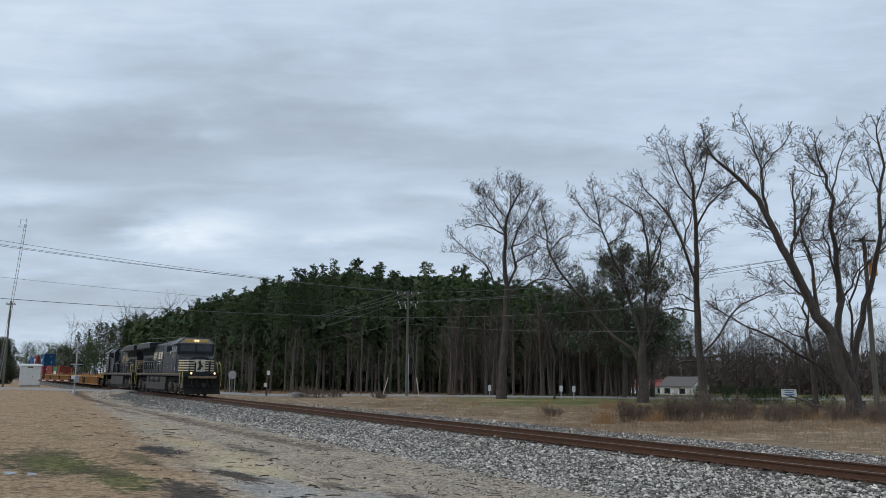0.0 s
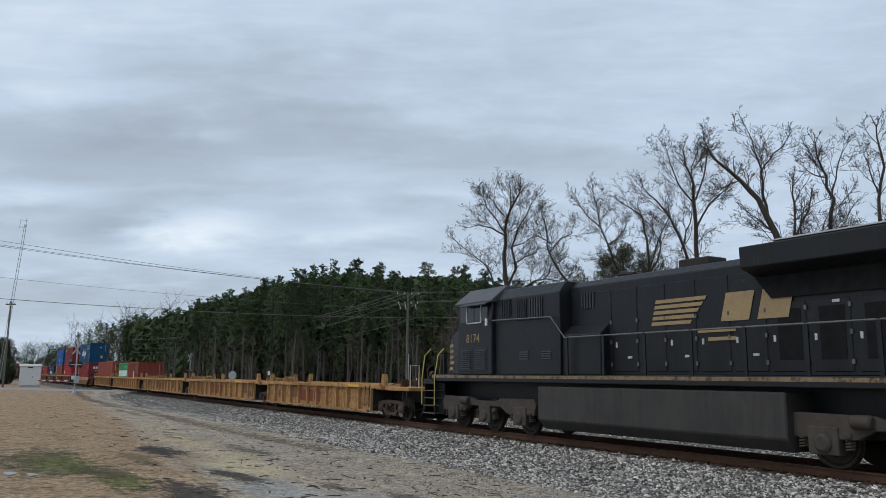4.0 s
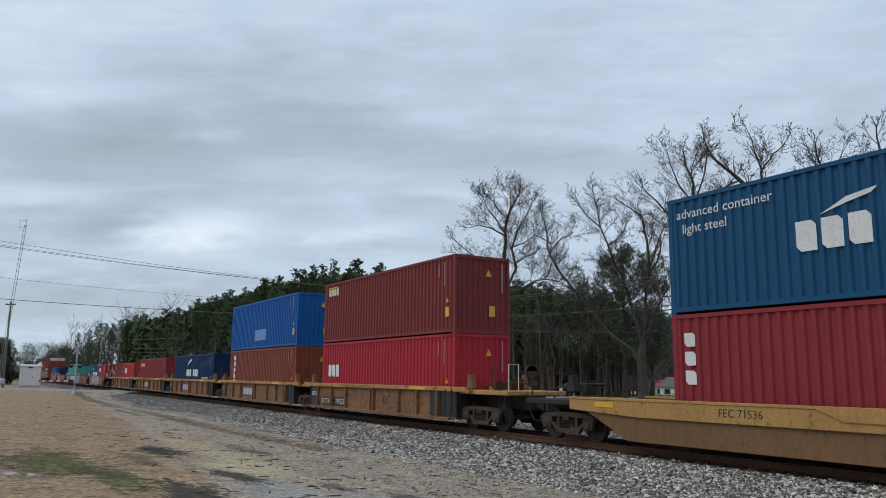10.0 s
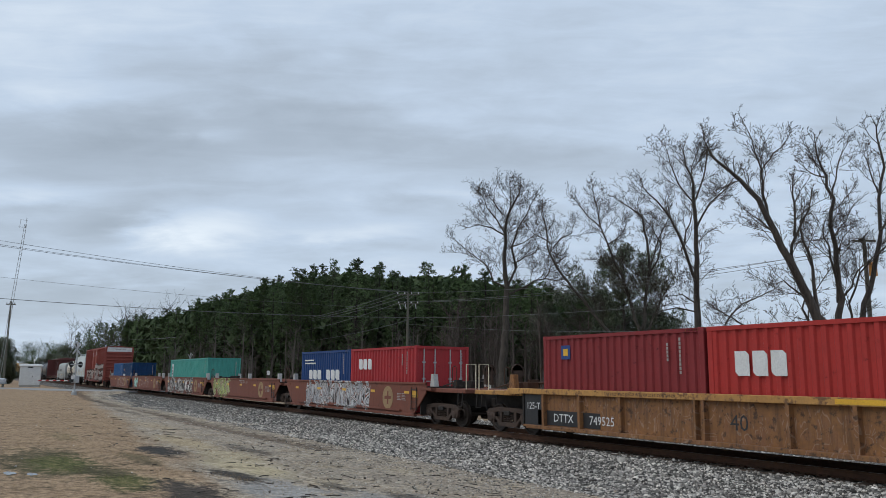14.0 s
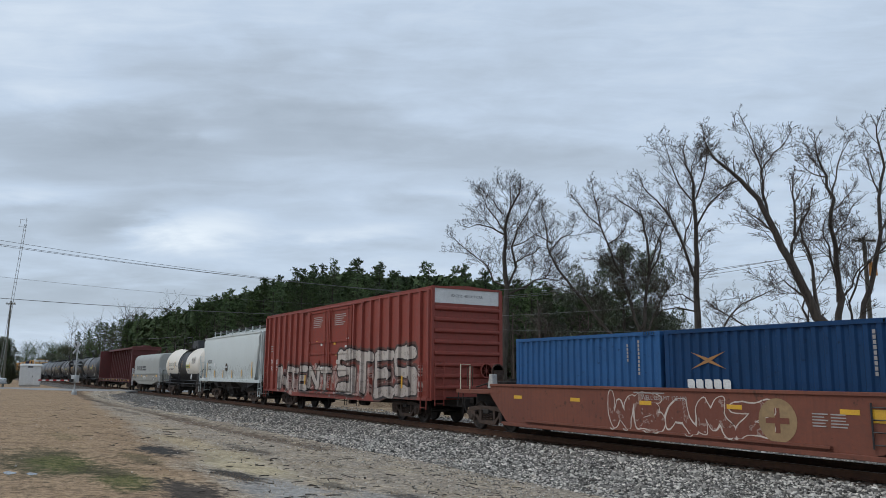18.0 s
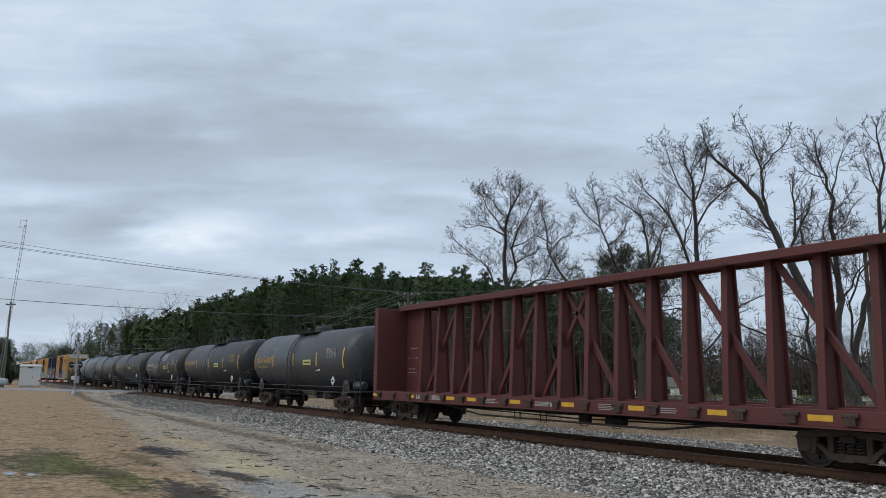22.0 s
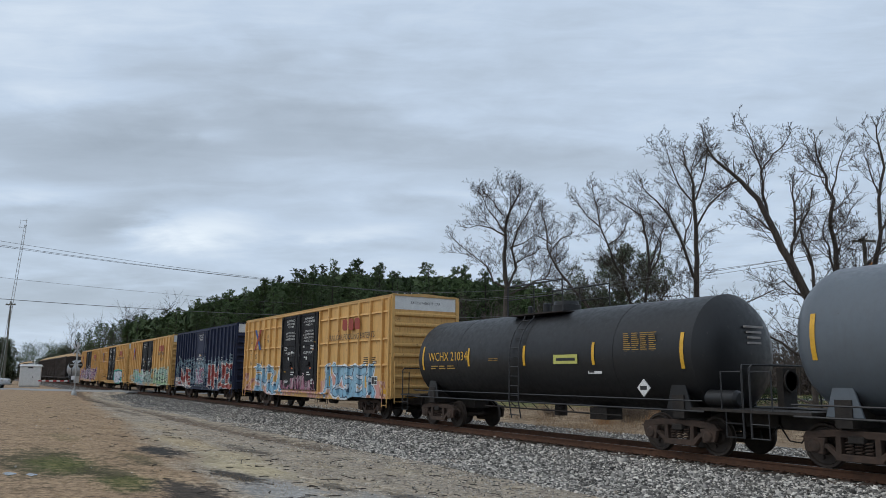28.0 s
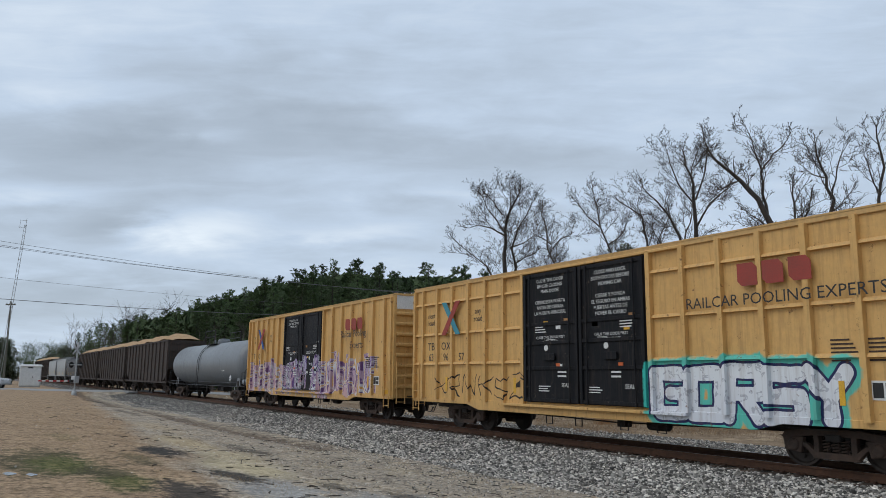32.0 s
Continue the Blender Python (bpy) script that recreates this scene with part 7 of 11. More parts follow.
def build_containers():
    yy = -1.219 + 0.010
    white = "white"
    L, Ls = 6.096, 3.029
    std = 2.591
    red_brown, brown2 = (0.235, 0.052, 0.034), (0.200, 0.046, 0.032)
    M["cabblue"] = surface("blue_sticker", (0.02, 0.06, 0.22), (0.02, 0.05, 0.18), 3.0, 0.6)
    # yellow set
    c = container(-170.2, red_brown, brown2, "brown-red short steel container with patched side", 6.058, std)
    plate(c, -2.2, -1.2, 0.62, 1.35, yy, "rust", "paint_patch"), plate(c, 0.3, 0.9, 1.45, 2.1, yy, "alu", "paint_patch")
    c = container(-176.35, (0.035, 0.32, 0.095), (0.03, 0.26, 0.08), "bright green short steel container with white lettering", 6.058, std)
    logo(c, -2.7, 2.6, 1.50, 2.16, yy, white, 9)
    lettering("22G1", 0.12, white, c, 1.65, yy - 0.004, 2.42, stretch=1.4), lettering("EISU 227 82 01", 0.12, white, c, 1.55, yy - 0.004, 2.62, stretch=1.25)
    c = container(-190.4, (0.30, 0.072, 0.042), (0.25, 0.060, 0.038), "faded brick-red long container with doors forward", high=2.896, doors=True)
    codes(c, L, 0.4, 3.3)
    part("owner_plate", Build().box(L - 0.05, L - 0.015, -0.75, -0.35, 2.55, 2.85), "rust", c), part("owner_plate", Build().box(L - 0.05, L - 0.013, 0.25, 0.95, 2.6, 2.75), white, c)
    # stacks
    c = container(-212.6, (0.27, 0.030, 0.036), (0.23, 0.028, 0.034), "dark red long container with an upright white name", base=0.44)
    codes(c, L, 0.4, 3.3, 0)
    for i in range(3):
        logo(c, -L + 0.35, -L + 0.75, 2.55 - i * 0.45, 2.88 - i * 0.45, yy, white, 1)
    logo(c, -0.6, 0.35, 2.45, 2.80, L + 0.002, white, 3, facing="front")
    c = container(-212.6, (0.008, 0.078, 0.175), (0.007, 0.066, 0.145), "blue long container with large white lettering on top of another", base=3.34)
    codes(c, L, 3.34, 6.24)
    logo(c, -2.6, 1.5, 4.45, 5.10, yy, white, 7, gaps=(3,))
    for k, (x, z) in enumerate(((-1.5, 5.35), (-0.2, 4.15))):
        part("swoosh", Build().prism([(x - 0.5, z - 0.18), (x + 0.1, z + 0.10), (x + 0.75, z + 0.20), (x + 0.6, z + 0.08), (x + 0.1, z - 0.02)], "y", yy - 0.005, yy), white, c)
    for word, x in (("advanced container", -4.45), ("light steel", -4.98)):
        lettering(word, 0.24, white, c, x, yy - 0.004, 5.80 if x > -4.9 else 5.42, stretch=1.05)
    for word, x, z in (("eco container", 3.35, 5.82), ("bamboo flooring", 3.2, 5.44)):
        lettering(word, 0.26, white, c, x, yy - 0.004, z)
    c = container(-234.95, (0.42, 0.024, 0.040), (0.38, 0.024, 0.038), "bright red long container with a white mark", base=0.44)
    codes(c, L, 0.4, 3.3), logo(c, -5.4, -4.1, 1.75, 2.30, yy, white, 3)
    c = container(-234.95, (0.205, 0.034, 0.032), (0.18, 0.032, 0.030), "maroon long container stacked on a red one", base=3.34)
    codes(c, L, 3.34, 6.24), logo(c, -5.6, -4.4, 5.6, 5.95, yy, "cream", 4), plate(c, -5.65, -4.4, 5.98, 6.02, yy, "yellow")
    c = container(-250.9, (0.25, 0.062, 0.036), (0.21, 0.054, 0.034), "brick-red long container with an upright white name", base=0.44)
    codes(c, L, 0.4, 3.3, 1)
    for i in range(6):
        logo(c, -5.3, -4.85, 2.72 - i * 0.38, 3.02 - i * 0.38, yy, white, 1)
    c = container(-250.9, (0.004, 0.105, 0.36), (0.004, 0.09, 0.31), "bright blue long container with a scraped patch stacked on another", base=3.34, fade=0.1)
    codes(c, L, 3.34, 6.24, 1)
    plate(c, -1.1, 0.9, 3.85, 4.5, yy, surface("scraped_blue", (0.10, 0.24, 0.55), (0.16, 0.30, 0.58), 2.0, 0.7), "scraped_patch")
    c = container(-267.3, (0.004, 0.030, 0.098), (0.004, 0.026, 0.08), "navy blue long container with large white lettering")
    codes(c, L, 0.4, 3.3), logo(c, -1.9, 1.75, 1.66, 2.18, yy, white, 7, gaps=(3,)), lettering("eco container", 0.24, white, c, 3.85, yy - 0.004, 1.55)
    part("swoosh", Build().prism([(-1.7, 2.42), (-1.2, 2.80), (-0.4, 3.02), (-0.25, 2.92), (-0.6, 2.78), (-1.2, 2.66)], "y", yy - 0.005, yy), white, c)
    c = container(-283.15, (0.26, 0.030, 0.034), (0.22, 0.028, 0.032), "dark red long container with yellow lettering", high=2.85)
    codes(c, L, 0.4, 3.25), logo(c, -5.5, -3.6, 2.52, 2.84, yy, "yellow", 5), logo(c, 0.0, 0.85, 2.70, 2.95, L + 0.002, "yellow", 5, facing="front")
    c = container(-295.9, (0.42, 0.040, 0.034), (0.37, 0.038, 0.032), "bright red short container with a white mark", 6.058, std, doors=False)
    logo(c, -2.3, -0.9, 1.85, 2.40, yy, white, 3)
    c = container(-302.05, (0.24, 0.034, 0.036), (0.21, 0.032, 0.034), "dark red short container with a small blue emblem", 6.058, std)
    plate(c, -2.2, -1.8, 2.30, 2.70, yy, "cabblue", "emblem"), plate(c, -2.1, -1.9, 2.40, 2.60, yy - 0.006, "yellow", "emblem"), codes(c, Ls, 0.4, 2.95, 0)
    # red-brown set
    c = container(-316.0, (0.40, 0.036, 0.040), (0.35, 0.034, 0.038), "red short container with doors forward", 6.058, 2.56, doors=True)
    logo(c, -2.2, -0.85, 2.05, 2.5, yy, white, 3), codes(c, Ls, 0.4, 2.95, 0)
    c = container(-322.15, (0.020, 0.060, 0.185), (0.018, 0.052, 0.16), "blue short container with white lettering", 6.058, 2.56)
    logo(c, -2.0, 1.9, 1.58, 2.05, yy, white, 7, gaps=(3,)), bars(c, -2.6, -0.8, 2.3, 2.6, yy, white, 2)
    c = container(-350.2, (0.085, 0.36, 0.30), (0.07, 0.31, 0.26), "faded teal long container with an upright name", 12.192, 2.58)
    for i in range(4):
        logo(c, -5.45, -5.1, 2.22 - i * 0.26, 2.42 - i * 0.26, yy, "black", 1)
    plate(c, -5.55, -5.0, 1.3, 2.62, yy + 0.006, white, "name_panel")
    c = container(-377.95, (0.008, 0.044, 0.125), (0.007, 0.037, 0.10), "dark blue short container with an orange cross mark", 6.058, 2.56)
    logo(c, -2.35, -1.05, 1.54, 1.76, yy, white, 5)
    for sgn in (-1, 1):
        lift = 0.004 * (sgn > 0)
        part("cross_mark", Build().prism([(-2.20, 2.2 - 0.20 * sgn), (-1.72, 2.2 - 0.06 * sgn), (-1.20, 2.2 + 0.20 * sgn), (-1.66, 2.2 + 0.06 * sgn)], "y", yy - 0.005 - lift, yy - lift), "broom", c)
    c = container(-384.15, (0.028, 0.105, 0.26), (0.026, 0.092, 0.225), "faded blue short container", 6.058, 2.56)
    codes(c, Ls, 0.4, 2.95, 0)


build_well_cars()
build_containers()

# ---- beside the railway: crossing, poles, house ----
def grounded(a, d, dz=0.0):
    p = site(a, d)
    p.z = height(p.x, p.y) + dz
    return p


def facing_camera(a, d, dz=0.0, turn=0.0):
    """A pose on the ground whose -y side looks at the camera's side of the road."""
    p = grounded(a, d, dz)
    return pose(p.x, p.y, p.z, 0, 0, YAW + turn)


def crossing_signal(a, d, arm):
    t = thing("crossing_signal", "galvanised level crossing signal with crossbuck, lamps and a lowered gate" if arm else "galvanised level crossing signal with crossbuck and lamps", "crossing signal", at=facing_camera(a, d, 0.0, 252), group="crossing signals")
    part("mast", Build().tube([(0, 0, -0.2), (0, 0, 5.2)], 0.075, 10), "galv", t)
    part("mast_base", Build().turn([(-0.1, 0.28), (0.25, 0.24), (0.45, 0.12)], "z", (0, 0, 0), 12), "galv", t)
    for s in (-1, 1):
        b = Build().prism([(-0.55 * s, 4.05), (-0.42 * s, 3.95), (0.55 * s, 4.95), (0.42 * s, 5.05)], "y", -0.10, -0.08)
        part("crossbuck_blade", b, "alu", t, "bare metal back of a crossbuck blade")
    part("lamp_bar", Build().tube([(-0.75, 0, 2.95), (0.75, 0, 2.95)], 0.05, 8), "galv", t)
    for x in (-0.6, 0.6):
        l = part("lamp_backing", Build().turn([(-0.06, 0.30), (-0.03, 0.30)], "y", (x, 0, 2.95), 20), "black", t, "round black lamp backing")
        part("lamp_lens", Build().turn([(-0.14, 0.10), (-0.06, 0.13)], "y", (x, 0, 2.95), 14), shared("red_lens", lambda: surface("red_lens", (0.35, 0.02, 0.02), (0.28, 0.02, 0.02), 3.0, 0.2)), l)
        part("lamp_hood", Build().tube([(x - 0.13, -0.3, 3.03), (x, -0.32, 3.10), (x + 0.13, -0.3, 3.03)], 0.02, 5), "black", l)
    part("mechanism_box", Build().box(-0.30, 0.30, -0.25, 0.25, 1.15, 1.85), "alu", t, bevel=0.03)
    if arm:
        g = part("gate_arm", Build().box(-3.4, 0.0, -0.04, 0.04, 1.30, 1.42), "white", t, "red and white striped gate arm", at=pose(0, 0, 0, 0, 0, 126))
        red = shared("gate_red", lambda: surface("gate_red", (0.42, 0.03, 0.03), (0.34, 0.03, 0.03), 3.0, 0.5))
        for k in range(5):
            part("gate_stripe", Build().box(-3.3 + k * 0.66, -2.97 + k * 0.66, -0.045, 0.045, 1.295, 1.425), red, g)
        part("counterweight", Build().box(0.25, 0.7, -0.1, 0.1, 1.2, 1.5), "black", t, bevel=0.02)


def build_crossing():
    crossing_signal(-36.4, 78.0, True)
    crossing_signal(-33.4, 104.0, False)
    # equipment house
    c = thing("equipment_cabinet", "white metal railway equipment house with a hipped roof", "cabinet", at=facing_camera(-51.6, 98.5, 0.02, 24))
    part("wall_box", Build().box(-1.15, 1.15, -1.0, 1.0, 0.15, 2.55), "white", c, bevel=0.03)
    part("roof", Build().loft([[(-1.3, -1.15, 2.55), (1.3, -1.15, 2.55), (1.3, 1.15, 2.55), (-1.3, 1.15, 2.55)], [(-1.1, -0.95, 2.78), (1.1, -0.95, 2.78), (1.1, 0.95, 2.78), (-1.1, 0.95, 2.78)]]), "white", c, "white shallow hipped roof")
    d = part("door", Build().box(-0.45, 0.45, -1.035, -0.99, 0.22, 2.25), "white", c, "white metal door", bevel=0.01)
    part("handle", Build().box(0.28, 0.36, -1.08, -1.03, 1.15, 1.3), "black", d)
    part("plinth", Build().box(-1.1, 1.1, -0.95, 0.95, -0.2, 0.15), "concrete", c)
    part("vent", Build().box(-0.3, 0.3, -1.02, -0.99, 2.30, 2.45), "black", c)
    b = Build().tube([(0.3, 0.2, 2.7), (0.3, 0.2, 3.2)], 0.03, 6).turn([(3.2, 0.10), (3.34, 0.12), (3.4, 0.04)], "z", (0.3, 0.2, 0), 10)
    part("roof_lamp", b, "white", c)
    # road signs
    s = thing("road_sign", "grey back of an octagonal stop sign on two posts", "road sign", at=facing_camera(-22.4, 84))
    for x in (-0.28, 0.28):
        part("post", Build().box(x - 0.035, x + 0.035, -0.03, 0.03, -0.2, 2.0), "galv", s)
    part("panel", Build().prism([(0.45 * math.cos(a), 2.15 + 0.45 * math.sin(a)) for a in np.linspace(math.pi / 8, 2 * math.pi + math.pi / 8, 9)[:-1]], "y", -0.05, -0.03), "galv", s, "bare aluminium sign back")
    s = thing("marker_post", "dark timber post with two small white plates", "post", at=facing_camera(-18.5, 83.2))
    part("post", Build().box(-0.09, 0.09, -0.09, 0.09, -0.2, 2.75), "tie", s)
    for x, z, h in ((0.12, 2.25, 0.45), (-0.14, 1.0, 0.4)):
        part("plate", Build().box(x - 0.16, x + 0.16, -0.13, -0.10, z, z + h), "white", s)
    for a, d in ((4.75, 78), (11.9, 78.5), (13.0, 77.5)):
        s = thing("marker_post", "short white utility marker post on the verge", "post", at=facing_camera(a, d), group="utility markers")
        part("post", Build().box(-0.05, 0.05, -0.04, 0.04, -0.2, 1.2), "galv", s)
        part("plate", Build().box(-0.16, 0.16, -0.07, -0.04, 0.75, 1.32), "white", s)
    # pale boulder by the road
    bm = Build()
    bm.turn([(-0.3, 0.75), (0.0, 0.95), (0.25, 0.85), (0.45, 0.5), (0.52, 0.1)], "z", (0, 0, 0), 16)
    bm.v = [(x * 1.15 + 0.12 * noise.noise((x * 2, y * 2, z * 2)), y + 0.1 * noise.noise((y * 2, z, x)), z + 0.10 * noise.noise((x * 3, y * 3, 1))) for x, y, z in bm.v]
    solid("boulder", bm, "stone", "pale weathered boulder beside the road", "boulder", at=grounded(-15.2, 82.5), smooth=True)
    # name board beyond the verge
    s = thing("notice_board", "white notice board with blue print on a dark frame", "sign", at=facing_camera(28.2, 64))
    for x in (-0.62, 0.62):
        part("post", Build().box(x - 0.05, x + 0.05, -0.05, 0.05, -0.2, 1.35), "black", s)
    p = part("panel", Build().box(-0.62, 0.62, -0.09, -0.06, 0.72, 1.35), "white", s)
    b = Build()
    for k, (w, z) in enumerate(((0.42, 1.2), (0.34, 1.05), (0.45, 0.9), (0.25, 0.8))):
        b.box(-w, w, -0.096, -0.09, z, z + 0.07)
    part("small_print", b, shared("sign_blue", lambda: surface("sign_blue", (0.05, 0.12, 0.30), (0.05, 0.10, 0.26), 3.0, 0.5)), p)
    # shallow puddles in the turf
    for x, y, r in ((-15.4, -15.28, 0.16), (-15.3, -14.95, 0.13)):
        pts = [(x + r * (1 + 0.25 * math.sin(3 * a + x)) * math.cos(a) * 1.5, y + r * 0.6 * (1 + 0.2 * math.sin(2 * a)) * math.sin(a), lie(x, y) + 0.012) for a in np.linspace(0, 2 * math.pi, 25)[:-1]]
        b = Build().add(pts, [tuple(range(24))])
        solid("puddle", b, shared("water", lambda: surface("shallow_water", (0.10, 0.09, 0.075), (0.08, 0.075, 0.065), 1.0, 0.14, 0.0, 0.0)), "shallow rain puddle in the grass", "puddle", kind="structure")


def utility_pole(a, d, tall, label, arms, thick=0.15, material="wood_pole"):
    t = thing("utility_pole", label, "utility pole", at=facing_camera(a, d), group="utility poles")
    part("pole", Build().tube([(0, 0, -0.3), (0, 0, tall * 0.5), (0, 0, tall)], thick, 10, thick * 0.65), material, t, smooth=True)
    for z, half in arms:
        arm = part("crossarm", Build().box(-half, half, -0.07, 0.05, z - 0.06, z + 0.06), "wood_pole", t, "weathered timber crossarm", bevel=0.01)
        for k in range(4):
            x = lerp(-half + 0.12, half - 0.12, k / 3)
            part("insulator", Build().turn([(z + 0.06, 0.05), (z + 0.16, 0.07), (z + 0.20, 0.05), (z + 0.26, 0.02)], "z", (x, 0, 0), 10), "alu", arm)
        for s in (-1, 1):
            part("brace", Build().tube([(s * half * 0.55, 0, z), (0, 0, z - 0.6)], 0.018, 4), "galv", t)
    return t


def wire(name, p, q, sag, r=0.012, label="slack overhead power line"):
    p, q = Vector(p), Vector(q)
    path = []
    for i in range(25):
        k = i / 24
        v = p.lerp(q, k)
        v.z -= sag * 4 * k * (1 - k)
        path.append(v)
    solid(name, Build().tube(path, r, 4), "wire", label, "power line", group="overhead lines")


def build_poles():
    main = utility_pole(-3.75, 84, 11.1, "tall weathered utility pole with two crossarms", ((10.9, 1.25), (9.9, 1.15)), 0.17)
    # cut-outs hung from the crossarms
    for x in (-0.9, -0.3, 0.8):
        part("cutout", Build().tube([(x, -0.12, 9.85), (x + 0.1, -0.15, 9.3)], 0.04, 6), "alu", main)
    part("riser", Build().tube([(0.16, -0.05, 0.0), (0.16, -0.05, 4.5)], 0.05, 6), "galv", main)
    far = utility_pole(-26.2, 112, 9.2, "distant utility pole with drop wires on its crossarms", ((9.0, 1.5), (7.2, 1.5)), 0.14)
    for x in (-1.2, -0.6, 0.6, 1.2):
        part("jumper_wire", Build().tube([(x, -0.1, 8.95), (x + 0.15, -0.15, 8.0), (x, -0.1, 7.25)], 0.03, 4), "alu", far)
    utility_pole(-18.6, 104, 8.2, "plain thin timber pole before the wood", (), 0.11)
    utility_pole(-53.0, 95, 10.4, "utility pole behind the equipment house", ((10.0, 0.6),), 0.14)
    right = utility_pole(26.5, 48, 11.0, "leaning utility pole with a rust-orange transformer", ((10.8, 0.75),), 0.17)
    orange = surface("rusted_can", (0.66, 0.27, 0.045), (0.58, 0.26, 0.07), 2.0, 0.7, 0.0, 0.1, worn=(0.55, 0.50, 0.42), wear=0.12)
    tr = part("transformer", Build().turn([(8.55, 0.05), (8.57, 0.24), (9.35, 0.24), (9.4, 0.18), (9.45, 0.05)], "z", (0.36, -0.12, 0), 16), orange, right, "rust-orange pole transformer", smooth=True)
    part("bushing", Build().turn([(9.4, 0.05), (9.65, 0.03)], "z", (0.30, -0.12, 0), 8).turn([(9.4, 0.05), (9.65, 0.03)], "z", (0.45, -0.12, 0), 8), "galv", tr)
    # slender radio mast
    m = thing("radio_mast", "slender lattice radio mast with a small aerial", "mast", at=facing_camera(-53.6, 95))
    for x, y in ((-0.16, -0.1), (0.16, -0.1), (0.0, 0.18)):
        part("leg", Build().tube([(x, y, -0.2), (x * 0.8 + 1.5, y * 0.8, 20.0)], 0.03, 5), "galv", m)
    lt = Build()
    for k in range(40):
        z = k * 0.5
        lt.tube([(-0.16 + z * 0.075, -0.1, z), (0.16 + z * 0.075, -0.1, z + 0.25), (0.02 + z * 0.075, 0.18, z + 0.5)], 0.014, 4)
    part("lacing", lt, "galv", m)
    part("aerial", Build().tube([(1.45, 0, 19.5), (1.55, 0, 20.8)], 0.03, 5).tube([(0.7, 0, 20.6), (1.65, 0, 20.5)], 0.025, 4).tube([(0.6, 0, 19.7), (1.55, 0, 19.6)], 0.025, 4).tube([(0.75, 0, 19.6), (0.8, 0, 20.6)], 0.02, 4), "galv", m)
    # wires
    top = grounded(-3.75, 84)
    for dx, z, zz in ((-1.1, 11.15, 13.0), (0.0, 11.15, 12.44), (1.1, 11.15, 12.15)):
        wire("power_line", top + Vector((dx * 0.516, dx * 0.857, z)), site(-40 + dx, 60, zz), 0.45, 0.019)
    wire("power_line", top + Vector((0, 0, 9.3)), site(-40, 60, 9.68), 0.4, 0.013)
    wire("overhead_cable", top + Vector((0, 0, 8.4)), site(-40, 60, 7.85), 0.4, 0.030, "thick slack overhead cable")
    r = grounded(26.4, 48)
    for dx, z, zz in ((-1.1, 10.1, 10.35), (1.1, 10.1, 10.35), (0.3, 11.15, 10.4)):
        wire("power_line", top + Vector((dx * 0.516, dx * 0.857, z)), r + Vector((dx * 0.3, dx * 0.5, zz)), 0.75, 0.018)
    wire("overhead_cable", top + Vector((0, 0, 8.4)), r + Vector((0, 0, 8.0)), 0.55, 0.02, "thick slack overhead cable")
    wire("overhead_cable", top + Vector((0, 0, 7.7)), site(20, 60, 5.5), 0.4, 0.016, "service cable to the houses")
    f = grounded(-26.2, 112)
    for dx, z, zz in ((-1.1, 11.15, 9.2), (0.0, 11.15, 9.2), (1.1, 11.15, 9.2), (-0.8, 10.1, 7.4), (0.9, 8.4, 6.6)):
        wire("power_line", top + Vector((dx * 0.516, dx * 0.857, z)), f + Vector((dx * 0.516, dx * 0.857, zz)), 0.7, 0.022)
        wire("power_line", f + Vector((dx * 0.516, dx * 0.857, zz)), site(-60, 150, zz * 0.9), 0.5, 0.022)
    for s, dx in ((-1, -2.6), (1, 1.35)):
        g = thing("guy_wire", "slanting guy wire with a pale plastic guard", "guy wire", at=facing_camera(-3.75, 84), group="guy wires")
        part("cable", Build().tube([(dx, -0.4 * s, 0.0), (0.0, 0, 9.2 if s < 0 else 8.0)], 0.012, 4), "wire", g)
        part("guard", Build().tube([(dx, -0.4 * s, -0.1), (dx * 0.78, -0.31 * s, 1.95)], 0.05, 6), "cream", g)


